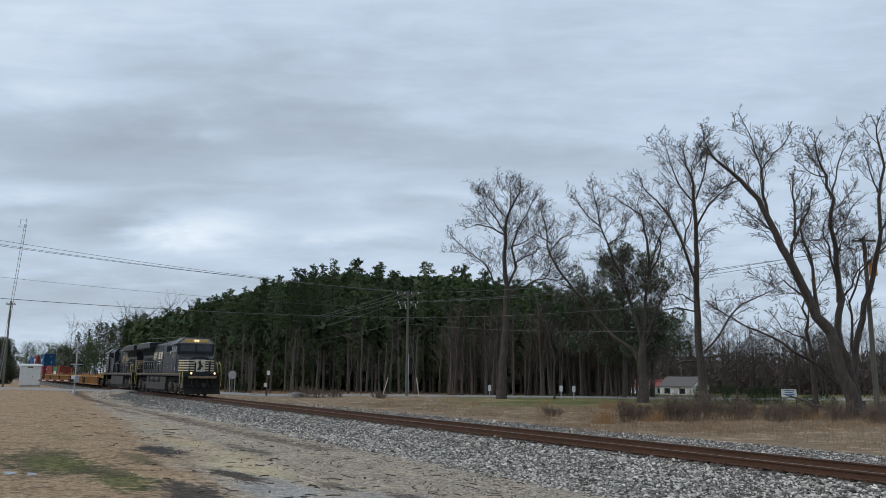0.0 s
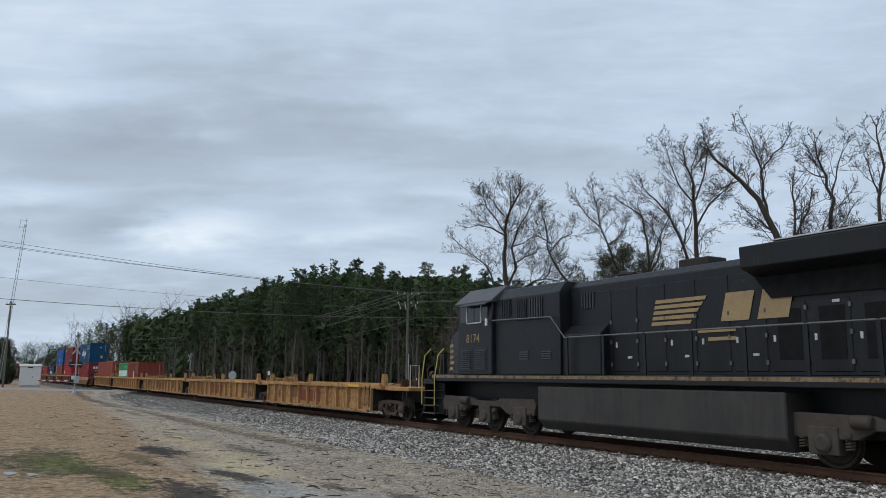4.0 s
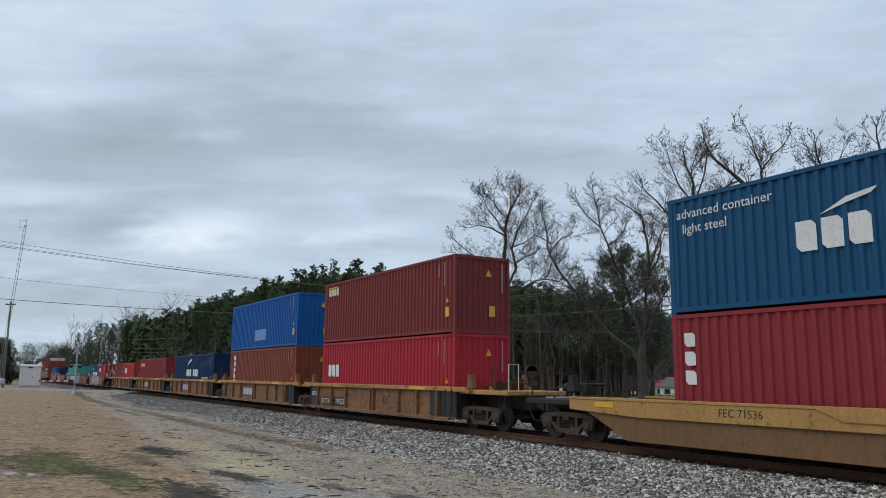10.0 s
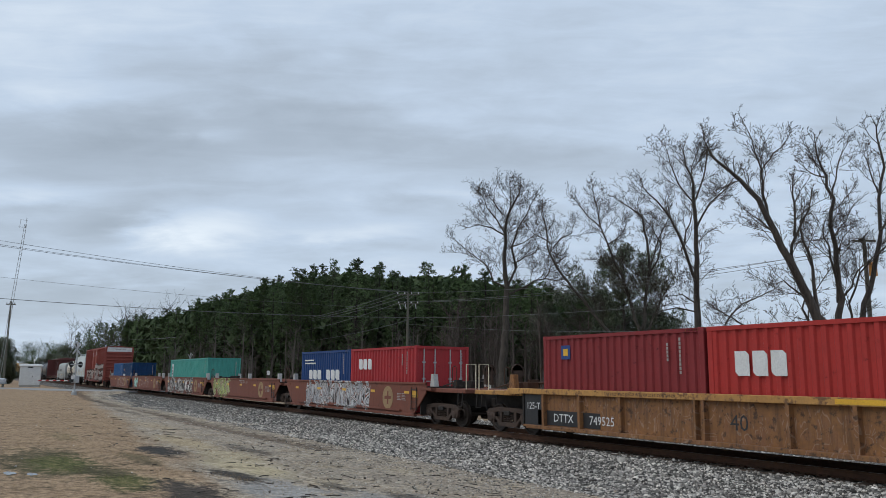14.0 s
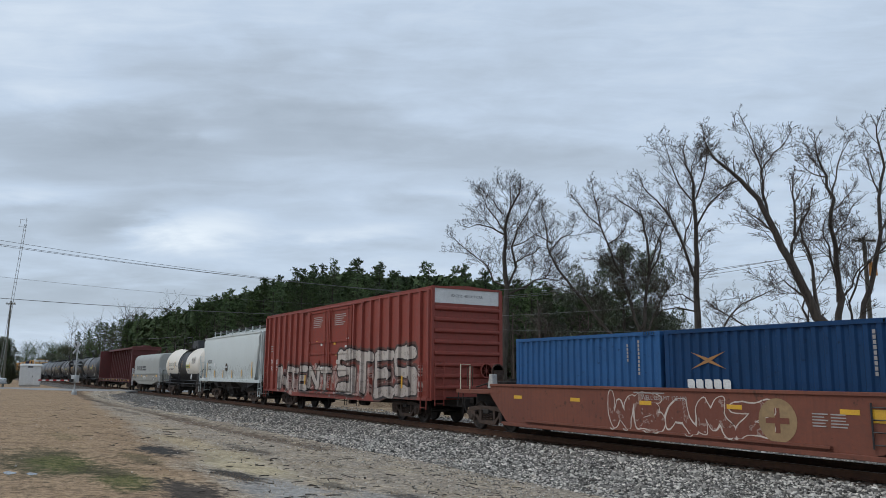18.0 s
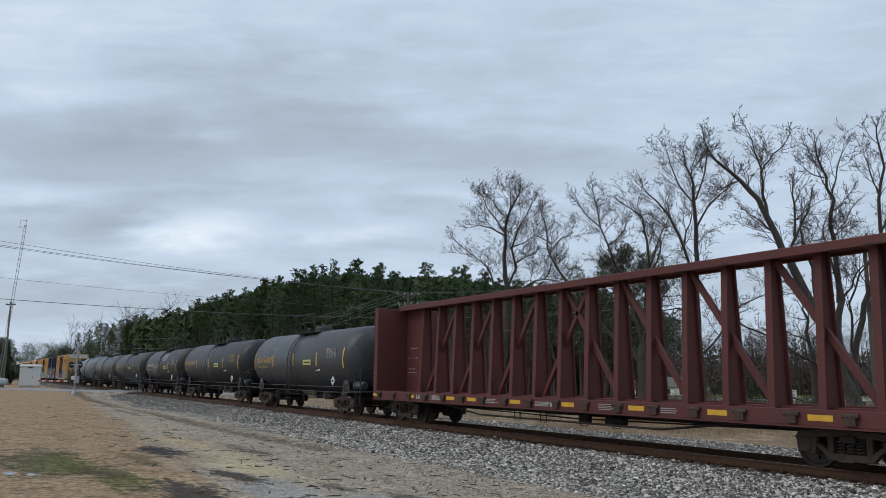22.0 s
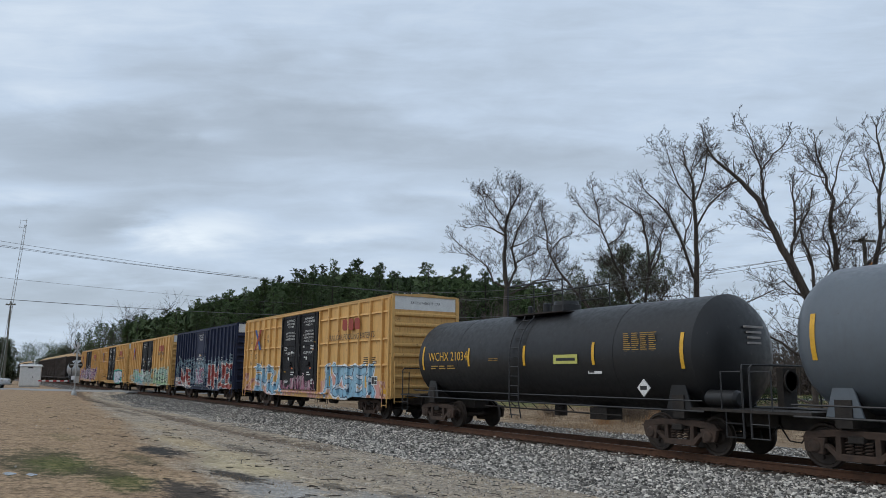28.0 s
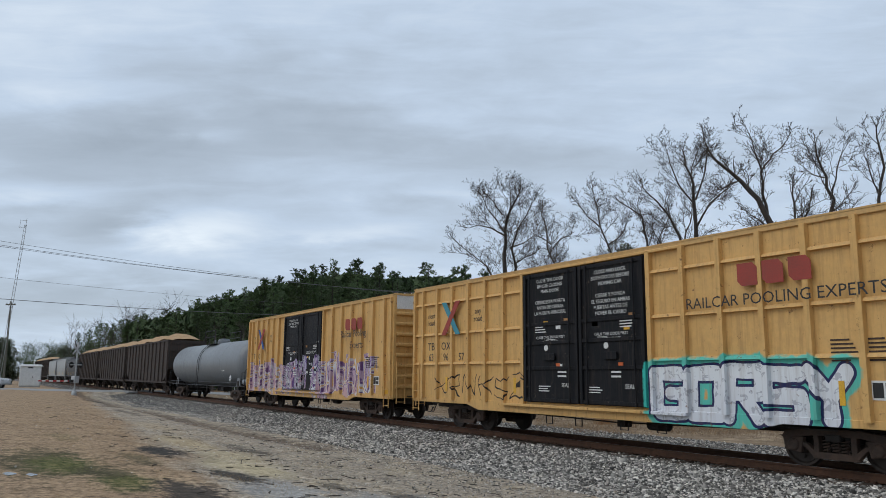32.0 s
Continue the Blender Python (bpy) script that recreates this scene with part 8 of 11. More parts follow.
def build_houses():
    h = thing("house", "small white cottage with a grey gabled roof", "house", at=facing_camera(58.6, 190, 0.0, -52))
    part("wall", Build().box(-4.6, 4.6, -3.4, 3.4, -0.3, 2.75), "white", h, "white weatherboarded wall")
    part("gable", Build().prism([(-3.4, 2.75), (3.4, 2.75), (0, 4.75)], "x", 4.45, 4.6), "white", h), part("gable", Build().prism([(-3.4, 2.75), (3.4, 2.75), (0, 4.75)], "x", -4.6, -4.45), "white", h)
    shingle = shared("shingle", lambda: surface("grey_shingle", (0.14, 0.13, 0.12), (0.10, 0.095, 0.09), 2.0, 0.95, 0.0, 0.3, squash=(1, 1, 4)))
    for s in (-1, 1):
        part("roof", Build().add([(-4.9, s * 3.8, 2.55), (4.9, s * 3.8, 2.55), (4.9, 0, 4.85), (-4.9, 0, 4.85), (-4.9, s * 3.8, 2.70), (4.9, s * 3.8, 2.70), (4.9, 0, 5.0), (-4.9, 0, 5.0)], [(0, 1, 2, 3), (4, 5, 6, 7), (0, 1, 5, 4), (1, 2, 6, 5), (2, 3, 7, 6), (3, 0, 4, 7)]), shingle, h, "grey shingled roof slope")
    for x, y, side in ((-2.4, -3.4, "y"), (1.8, -3.4, "y"), (4.6, -1.6, "x"), (4.6, 1.4, "x")):
        if side == "y":
            w = part("window", Build().box(x - 0.5, x + 0.5, -3.46, -3.38, 0.95, 2.15), "glass", h, "dark sash window")
            part("shutter", Build().box(x - 0.8, x - 0.52, -3.47, -3.39, 0.9, 2.2), "black", w), part("shutter", Build().box(x + 0.52, x + 0.8, -3.47, -3.39, 0.9, 2.2), "black", w)
        else:
            w = part("window", Build().box(4.58, 4.66, y - 0.5, y + 0.5, 0.95, 2.15), "glass", h, "dark sash window")
            part("frame", Build().box(4.64, 4.68, y - 0.03, y + 0.03, 0.95, 2.15).box(4.64, 4.68, y - 0.5, y + 0.5, 1.52, 1.58), "white", w)
    part("door", Build().box(-0.5, 0.5, -3.45, -3.38, 0.0, 2.1), "alu", h, "pale front door")
    h2 = thing("house", "low house with a red metal roof behind the trees", "house", at=facing_camera(52.5, 200, 0.0, 12))
    part("wall", Build().box(-4.0, 4.0, -2.6, 2.6, -0.3, 2.6), "white", h2)
    red = surface("red_metal_roof", (0.30, 0.045, 0.035), (0.24, 0.04, 0.032), 1.0, 0.6, 0.0, 0.05)
    part("roof", Build().prism([(-3.0, 2.45), (3.0, 2.45), (0, 4.2)], "x", -4.4, 4.4), red, h2, "red metal roof")
    part("window", Build().box(-2.2, -1.2, -2.66, -2.58, 0.9, 2.0), "glass", h2), part("window", Build().box(1.2, 2.2, -2.66, -2.58, 0.9, 2.0), "glass", h2)
    fence = thing("wire_fence", "low white rail fence before the cottage", "fence", at=facing_camera(52, 168))
    for k in range(12):
        part("post", Build().box(-6 + k * 1.1, -5.9 + k * 1.1, -0.05, 0.05, -0.2, 1.1), "white", fence)
    for z in (0.5, 1.0):
        part("rail", Build().box(-6, 6.2, -0.03, 0.03, z - 0.05, z + 0.05), "white", fence)


def pickup():
    """The white pickup that comes up to the closed gate and waits."""
    t = thing("pickup_truck", "white pickup truck waiting at the lowered gate", "pickup truck")
    paint = surface("white_car_paint", (0.70, 0.71, 0.72), (0.64, 0.65, 0.66), 1.0, 0.3, 0.0, 0.0, coat=0.5)
    part("body", Build().prism([(-2.7, 0.55), (2.65, 0.55), (2.75, 0.75), (2.70, 1.0), (1.35, 1.15), (-2.75, 1.12)], "y", -0.95, 0.95), paint, t, "white lower body", bevel=0.06)
    part("cab", Build().prism([(-0.75, 1.10), (1.35, 1.13), (0.75, 1.78), (0.5, 1.86), (-0.55, 1.86), (-0.75, 1.75)], "y", -0.86, 0.86), paint, t, bevel=0.06)
    part("side_window", Build().prism([(-0.55, 1.2), (1.05, 1.2), (0.65, 1.70), (-0.5, 1.72)], "y", -0.875, 0.875), "glass", t)
    part("windscreen", Build().add([(1.34, -0.75, 1.18), (1.34, 0.75, 1.18), (0.82, 0.70, 1.74), (0.82, -0.70, 1.74)], [(0, 1, 2, 3)]), "glass", t)
    for x in (-1.75, 1.75):
        for y in (-0.86, 0.86):
            w = part("wheel", Build().turn([(-0.12, 0.30), (-0.10, 0.38), (0.10, 0.38), (0.12, 0.30)], "y", (0, 0, 0), 20), "black", t, "black tyre", at=(x, y, 0.38))
            part("rim", Build().turn([(-0.125, 0.20), (-0.11, 0.23), (0.11, 0.23), (0.125, 0.20)], "y", (0, 0, 0), 16), "galv", w)
    for y in (-0.7, 0.7):
        part("headlight", Build().box(2.66, 2.78, y - 0.2, y + 0.2, 0.80, 0.95), "alu", t)
    part("bumper", Build().box(2.65, 2.85, -0.92, 0.92, 0.45, 0.62), "galv", t, bevel=0.03)
    return t


build_crossing()
build_poles()
build_houses()
PICKUP = pickup()
PICKUP.scale = (1.14, 1.14, 1.14)

# ---- freight cars ----
def underframe(c, L, trucks, z=1.0, m="running", draft=0.0):
    part("centre_sill", Build().box(-L - draft, L + draft, -0.30, 0.30, z - 0.35, z - 0.02), m, c, bevel=0.015)
    for x in trucks:
        truck(c, x)
    for s in (-1, 1):
        coupler(c, s * (L + draft), s)
    b = Build()
    b.turn([(-0.36, 0.10), (-0.32, 0.14), (0.32, 0.14), (0.36, 0.10)], "x", (1.6, -0.5, z - 0.42), 12)
    for x in (-2.2, -0.9, 0.9, 2.2):
        b.tube([(x, -1.2, z - 0.12), (x, -1.2, z - 0.55), (x + 0.28, -1.2, z - 0.55), (x + 0.28, -1.2, z - 0.12)], 0.018, 4)
    b.tube([(-L + 3.5, -0.5, z - 0.30), (0.0, -0.55, z - 0.42), (L - 3.5, -0.5, z - 0.30)], 0.022, 5)
    b.box(0.25, 0.55, -0.7, -0.45, z - 0.52, z - 0.30)
    b.tube([(-L + 2.6, -1.35, z - 0.20), (L - 2.6, -1.35, z - 0.20)], 0.016, 4)
    part("brake_gear", b, "running", c)


def box_car(s_front, s_rear, label, paint, paint2, worn, posts, door, door_paint, inset, belts=(), spray=None, ribs=True, roof=None, two_doors=True, wear=0.15, streak=0.3, high=5.16, notice="white", words=()):
    c = thing("box_car", label, "rail car", group="box cars of the freight train")
    L, mid = (s_front - s_rear) / 2, (s_front + s_rear) / 2
    m = surface("box_car_paint", paint, paint2, 0.5, 0.6, 0.0, 0.12, worn=worn, wear=wear, streak=streak, anchor=c, spray=spray, shine=0.15 if sum(paint) < 0.15 else 0.4, grain=0.14)
    md = surface("door_paint", door_paint[0], door_paint[1], 0.7, 0.6, 0.0, 0.12, worn=(0.09, 0.07, 0.055), wear=0.10, streak=0.25, anchor=c, spray=spray, shine=0.15)
    w, z0, z1 = 1.56, 1.02, high - 0.12
    d0, d1 = door[0] - mid, door[1] - mid
    for y in (-1, 1):
        part("side_wall", Build().box(-L, L, y * w - 0.04 * (y > 0), y * w + 0.04 * (y < 0), z0, z1), m, c)
        sill = [(-L, z0 + 0.02), (L, z0 + 0.02), (L, z0 - 0.14), (L * 0.62, z0 - 0.14), (L * 0.55, z0 - 0.30), (-L * 0.55, z0 - 0.30), (-L * 0.62, z0 - 0.14), (-L, z0 - 0.14)]
        part("side_sill", Build().prism(sill, "y", y * (w - 0.06), y * (w + 0.02)), m, c, bevel=0.008)
        part("top_rail", Build().box(-L, L, y * w - 0.05, y * w + 0.06, z1 - 0.10, z1 + 0.02), roof or m, c, bevel=0.01)
    # upright posts
    post = Build().prism([(-0.075, 0), (0.075, 0), (0.065, -0.12), (-0.065, -0.12)], "z", z0 - 0.02, z1 - 0.08).mesh("side_post", m)
    if ribs:
        left = [-L + 0.10] + [lerp(-L + 0.72, d0 - 0.12, i / (posts[0] - 1)) for i in range(posts[0])]
        right = [lerp(d1 + 0.12, L - 0.72, i / (posts[1] - 1)) for i in range(posts[1])] + [L - 0.10]
        for x in left + right:
            part("side_post", post, None, c, at=(x, -w, 0))
            part("side_post", post, None, c, at=pose(x, w, 0, 0, 0, 180))
        for z in belts:
            for xa, xb in ((-L, d0), (d1, L)):
                part("belt_rail", Build().prism([(-w - 0.085, z - 0.035), (-w - 0.05, z + 0.04), (-w, z + 0.05), (-w, z - 0.05)], "x", xa + 0.05, xb - 0.05), m, c)
    # doors
    leaves = ((d0, (d0 + d1) / 2 - 0.02), ((d0 + d1) / 2 + 0.02, d1)) if two_doors else ((d0, d1),)
    for a, b in leaves:
        d = part("door", Build().box(a, b, -w - 0.09, -w - 0.01, z0 + 0.05, z1 - 0.16), md, c, "sliding steel plug door", bevel=0.012)
        for k in (0.0, 1.0):
            x = lerp(a + 0.07, b - 0.07, k)
            part("door_stile", Build().box(x - 0.06, x + 0.06, -w - 0.15, -w - 0.08, z0 + 0.06, z1 - 0.18), md, d, bevel=0.01)
        for k in (0.0, 0.25, 0.45, 0.60, 1.0):
            z = lerp(z0 + 0.12, z1 - 0.24, k)
            part("door_rail", Build().box(a + 0.1, b - 0.1, -w - 0.13, -w - 0.08, z - 0.05, z + 0.05), md, d, bevel=0.01)
        for k in (0.14, 0.86):
            x = lerp(a, b, k)
            part("lock_rod", Build().tube([(x, -w - 0.16, z0 + 0.05), (x, -w - 0.16, z1 - 0.2)], 0.022, 6), md, d)
        hb = Build().box(lerp(a, b, 0.5) - 0.25, lerp(a, b, 0.5) + 0.25, -w - 0.17, -w - 0.12, z0 + 1.25, z0 + 1.45)
        part("door_latch", hb, md, d, bevel=0.01)
        if words:
            for k, line in enumerate(words[leaves.index((a, b))]):
                if line:
                    lettering(line, 0.105, notice, d, lerp(a, b, 0.5), -w - 0.10, z1 - 0.42 - k * 0.16)
            for q, (zz, h) in enumerate(((z0 + 2.05, 0.22), (z0 + 1.75, 0.12), (z0 + 0.75, 0.35), (z0 + 0.35, 0.2))):
                x = lerp(a + 0.25, b - 0.85, (q * 0.37 + a * 0.3) % 1.0)
                bars(d, x, x + 0.6, zz, zz + h, -w - 0.098, notice, 3)
            first = leaves.index((a, b)) == 0
            lettering("CLOSE THIS DOOR FIRST" if first else "OPEN THIS DOOR FIRST", 0.085, notice, d, lerp(a, b, 0.5), -w - 0.10, z0 + 1.92)
            lettering("OPEN  CLOSE", 0.085, notice, d, lerp(a, b, 0.5), -w - 0.10, z0 + 1.79)
            lettering("SEAL", 0.12, notice, d, lerp(a, b, 0.76), -w - 0.10, z0 + 0.55)
            part("door_notice_ring", Build().turn([(-0.004, 0.09), (0.0, 0.09)], "y", (lerp(a, b, 0.42), -w - 0.098, z0 + 1.62), 16), notice, d)
            part("door_notice_square", Build().box(lerp(a, b, 0.6), lerp(a, b, 0.6) + 0.17, -w - 0.102, -w - 0.09, z0 + 1.0, z0 + 1.17), "safety_orange", d)
        else:
            bars(d, lerp(a, b, 0.22), lerp(a, b, 0.78), z1 - 1.0, z1 - 0.45, -w - 0.095, notice, 6)
        for k in range(4):
            rr = random.Random(k + int(a * 10))
            x, z = lerp(a + 0.3, b - 0.5, rr.random()), lerp(z0 + 0.7, z1 - 1.6, rr.random())
            part("notice", Build().box(x, x + 0.2, -w - 0.10, -w - 0.088, z, z + 0.10), ("white", "yellow", "white", "broom")[k], d)
    part("door_track", Build().box(d0 - 1.2, d1 + 1.2, -w - 0.14, -w - 0.02, z0 - 0.10, z0 - 0.02), m, c, bevel=0.01)
    part("door_track", Build().box(d0 - 1.2, d1 + 1.2, -w - 0.12, -w - 0.02, z1 - 0.14, z1 - 0.07), m, c, bevel=0.01)
    # ends with level corrugations
    for s in (-1, 1):
        x = s * L
        part("end_wall", Build().box(min(x, x - s * 0.05), max(x, x - s * 0.05), -w, w, z0 - 0.1, z1 + 0.08), m, c)
        rib = Build().prism([(0, -0.10), (0.11 * s, -0.05), (0.11 * s, 0.05), (0, 0.10)], "y", -w + 0.10, w - 0.10)
        me = rib.mesh("end_rib", m, 0.02)
        for k in range(8):
            part("end_rib", me, None, c, at=(x, 0, lerp(z0 + 0.35, z1 - 0.75, k / 7)))
        part("end_post", Build().box(x - 0.06, x + 0.06, -w - 0.03, -w + 0.10, z0 - 0.1, z1), m, c, bevel=0.01)
        part("end_post", Build().box(x - 0.06, x + 0.06, w - 0.10, w + 0.03, z0 - 0.1, z1), m, c, bevel=0.01)
        ladder(c, x - s * 0.55, x - s * 0.12, 0.55, 2.3, -w - 0.12, 6, m)
        end_ladder(c, x + s * 0.10, -w + 0.12, -w + 0.50, 0.7, 2.4, 6, m)
        wh = Build().turn([(-0.02, 0.28), (0.03, 0.28), (0.03, 0.24), (-0.02, 0.24), (-0.02, 0.28)], "x", (x + s * 0.22, 0.75, 2.0), 16)
        for k in range(4):
            a = k * 0.785
            wh.tube([(x + s * 0.22, 0.75 - 0.26 * math.cos(a), 2.0 - 0.26 * math.sin(a)), (x + s * 0.22, 0.75 + 0.26 * math.cos(a), 2.0 + 0.26 * math.sin(a))], 0.012, 4)
        wh.box(x, x + s * 0.2, 0.6, 0.9, 1.75, 2.2)
        if s > 0:
            part("hand_brake", wh, m, c, "hand brake wheel on the end")
        part("crossover_step", Build().box(min(x, x + s * 0.30), max(x, x + s * 0.30), -0.9, 0.9, 0.98, 1.02), "running", c)
    part("excess_height_panel", Build().box(L + 0.001, L + 0.012, -w + 0.05, w - 0.05, z1 - 0.55, z1 + 0.02), "white", c, "white excess height panel")
    lettering("EXCESS HEIGHT CAR", 0.11, "black", c, L + 0.014, 0.0, z1 - 0.26, facing="front")
    rf = Build().prism([(-w - 0.05, z1), (w + 0.05, z1), (w + 0.05, z1 + 0.05), (0, z1 + 0.14), (-w - 0.05, z1 + 0.05)], "x", -L - 0.05, L + 0.05)
    part("roof", rf, roof or m, c)
    for k in range(0, 13):
        x = lerp(-L + 0.2, L - 0.2, k / 12)
        part("roof_rib", Build().prism([(-w, z1 + 0.055), (w, z1 + 0.055), (0, z1 + 0.165)], "x", x - 0.05, x + 0.05), roof or m, c)
    for k in (0.12, 0.33, 0.5, 0.68, 0.88):
        x = lerp(-L, L, k)
        plate(c, x - 0.06, x + 0.06, z0 + 0.28, z0 + 0.75, -w - 0.006, "yellow")
    underframe(c, L, (L - inset, -L + inset), 1.0, "running", 0.35)
    return on_rails(c, mid), m


CLOSE = ("CLOSE THIS DOOR", "BEFORE CLOSING", "MAIN DOOR")
LOCK = ("CLOSE AND LOCK", "BOTH DOORS BEFORE", "MOVING CAR")
CLOSE_ES, LOCK_ES = ("CIERRE ESTA PUERTA", "ANTES DE CERRAR", "LA PUERTA PRINCIPAL"), ("CIERRE Y PONGA", "EL SEGURO EN AMBAS", "PUERTAS ANTES DE", "MOVER EL CARRO")
M["lime_plate"] = surface("lime_notice", (0.55, 0.55, 0.14), (0.48, 0.47, 0.12), 3.0, 0.6)
M["dull_yellow"] = surface("dull_yellow_print", (0.42, 0.25, 0.05), (0.32, 0.19, 0.045), 3.0, 0.8)
M["safety_orange"] = surface("safety_orange", (0.60, 0.12, 0.02), (0.50, 0.10, 0.02), 3.0, 0.5)


def yellow_box(s_front, s_rear, label, number, door, spray, slogan, seed):
    rusty = (0.16, 0.075, 0.028)
    c, m = box_car(s_front, s_rear, label, (0.66, 0.398, 0.142), (0.60, 0.350, 0.118), rusty, (7, 7), door, ((0.008, 0.009, 0.011), (0.014, 0.014, 0.016)), 2.85,
                   (2.25, 3.30, 4.42) if slogan else (), spray, True, surface("roof_yellow", (0.58, 0.36, 0.14), (0.50, 0.30, 0.11), 0.6, 0.7),
                   words=(CLOSE + ("",) + CLOSE_ES, LOCK + ("",) + LOCK_ES) if slogan else (LOCK, ()))
    L, y = (s_front - s_rear) / 2, -1.56 - 0.008
    red = shared("faded_red_mark", lambda: surface("faded_red_mark", (0.34, 0.05, 0.035), (0.27, 0.05, 0.035), 2.0, 0.7))
    blue = shared("blue_mark", lambda: surface("blue_mark", (0.03, 0.10, 0.30), (0.03, 0.085, 0.25), 2.0, 0.7))
    teal = shared("teal_mark", lambda: surface("teal_mark", (0.05, 0.26, 0.32), (0.05, 0.22, 0.28), 2.0, 0.7))
    # crossed emblem between two small words
    bay = (door[0] - (s_front + s_rear) / 2 - 0.12 + L - 0.72) / 6
    at = lambda k: -L + 0.72 + bay * k
    x0 = at(2.0)
    for sgn, mm in ((1, red), (-1, blue if seed % 2 else teal)):
        part("cross_emblem", Build().prism([(x0 - 0.62, 3.82 - 0.58 * sgn), (x0 - 0.32, 3.82 - 0.58 * sgn), (x0 + 0.62, 3.82 + 0.58 * sgn), (x0 + 0.32, 3.82 + 0.58 * sgn)], "y", y - (0.132 if sgn > 0 else 0.126), y - 0.12), mm, c)
    for word, x, z in (("next", at(0.5), 3.98), ("load", at(0.5), 3.72), ("any", at(3.5), 3.98), ("road", at(3.5), 3.72)):
        lettering(word, 0.20, "black", c, x, y, z)
    for k, word in enumerate(("TB", "OX")):
        lettering(word, 0.29, "black", c, at(k + 0.5), y, 2.85, stretch=1.05)
    for k in range(3):
        lettering(number[2 * k:2 * k + 2], 0.27, "black", c, at(k + 0.5), y, 2.46, stretch=0.95)
    x1 = door[1] - (s_front + s_rear) / 2
    span = L - x1
    logo(c, x1 + span * 0.38, x1 + span * 0.64, 3.80, 4.30, y - 0.113, red, 3)
    if slogan:
        lettering("RAILCAR POOLING EXPERTS", 0.26, "black", c, x1 + span * 0.51, y - 0.118, 3.50, stretch=1.04)
    else:
        lettering("Railcar Pooling", 0.32, "black", c, x1 + span * 0.50, y - 0.118, 3.62)
        lettering("Experts", 0.32, "black", c, x1 + span * 0.55, y - 0.118, 3.12)
    bars(c, x1 + span * 0.66, x1 + span * 0.84, 2.12, 2.60, y, "frame", 6, cols=2)
    plate(c, L - 0.95, L - 0.25, 1.08, 1.28, y, "yellow", "notice_plate")
    b = Build().box(L - 1.75, L - 1.2, y - 0.006, y, 1.42, 1.78)
    part("inspection_stencil", b, "white", c)
    part("inspection_print", Build().box(L - 1.70, L - 1.5, y - 0.010, y - 0.004, 1.46, 1.74).box(L - 1.46, L - 1.25, y - 0.010, y - 0.004, 1.46, 1.58).box(L - 1.46, L - 1.25, y - 0.010, y - 0.004, 1.62, 1.74), "black", c)
    return c


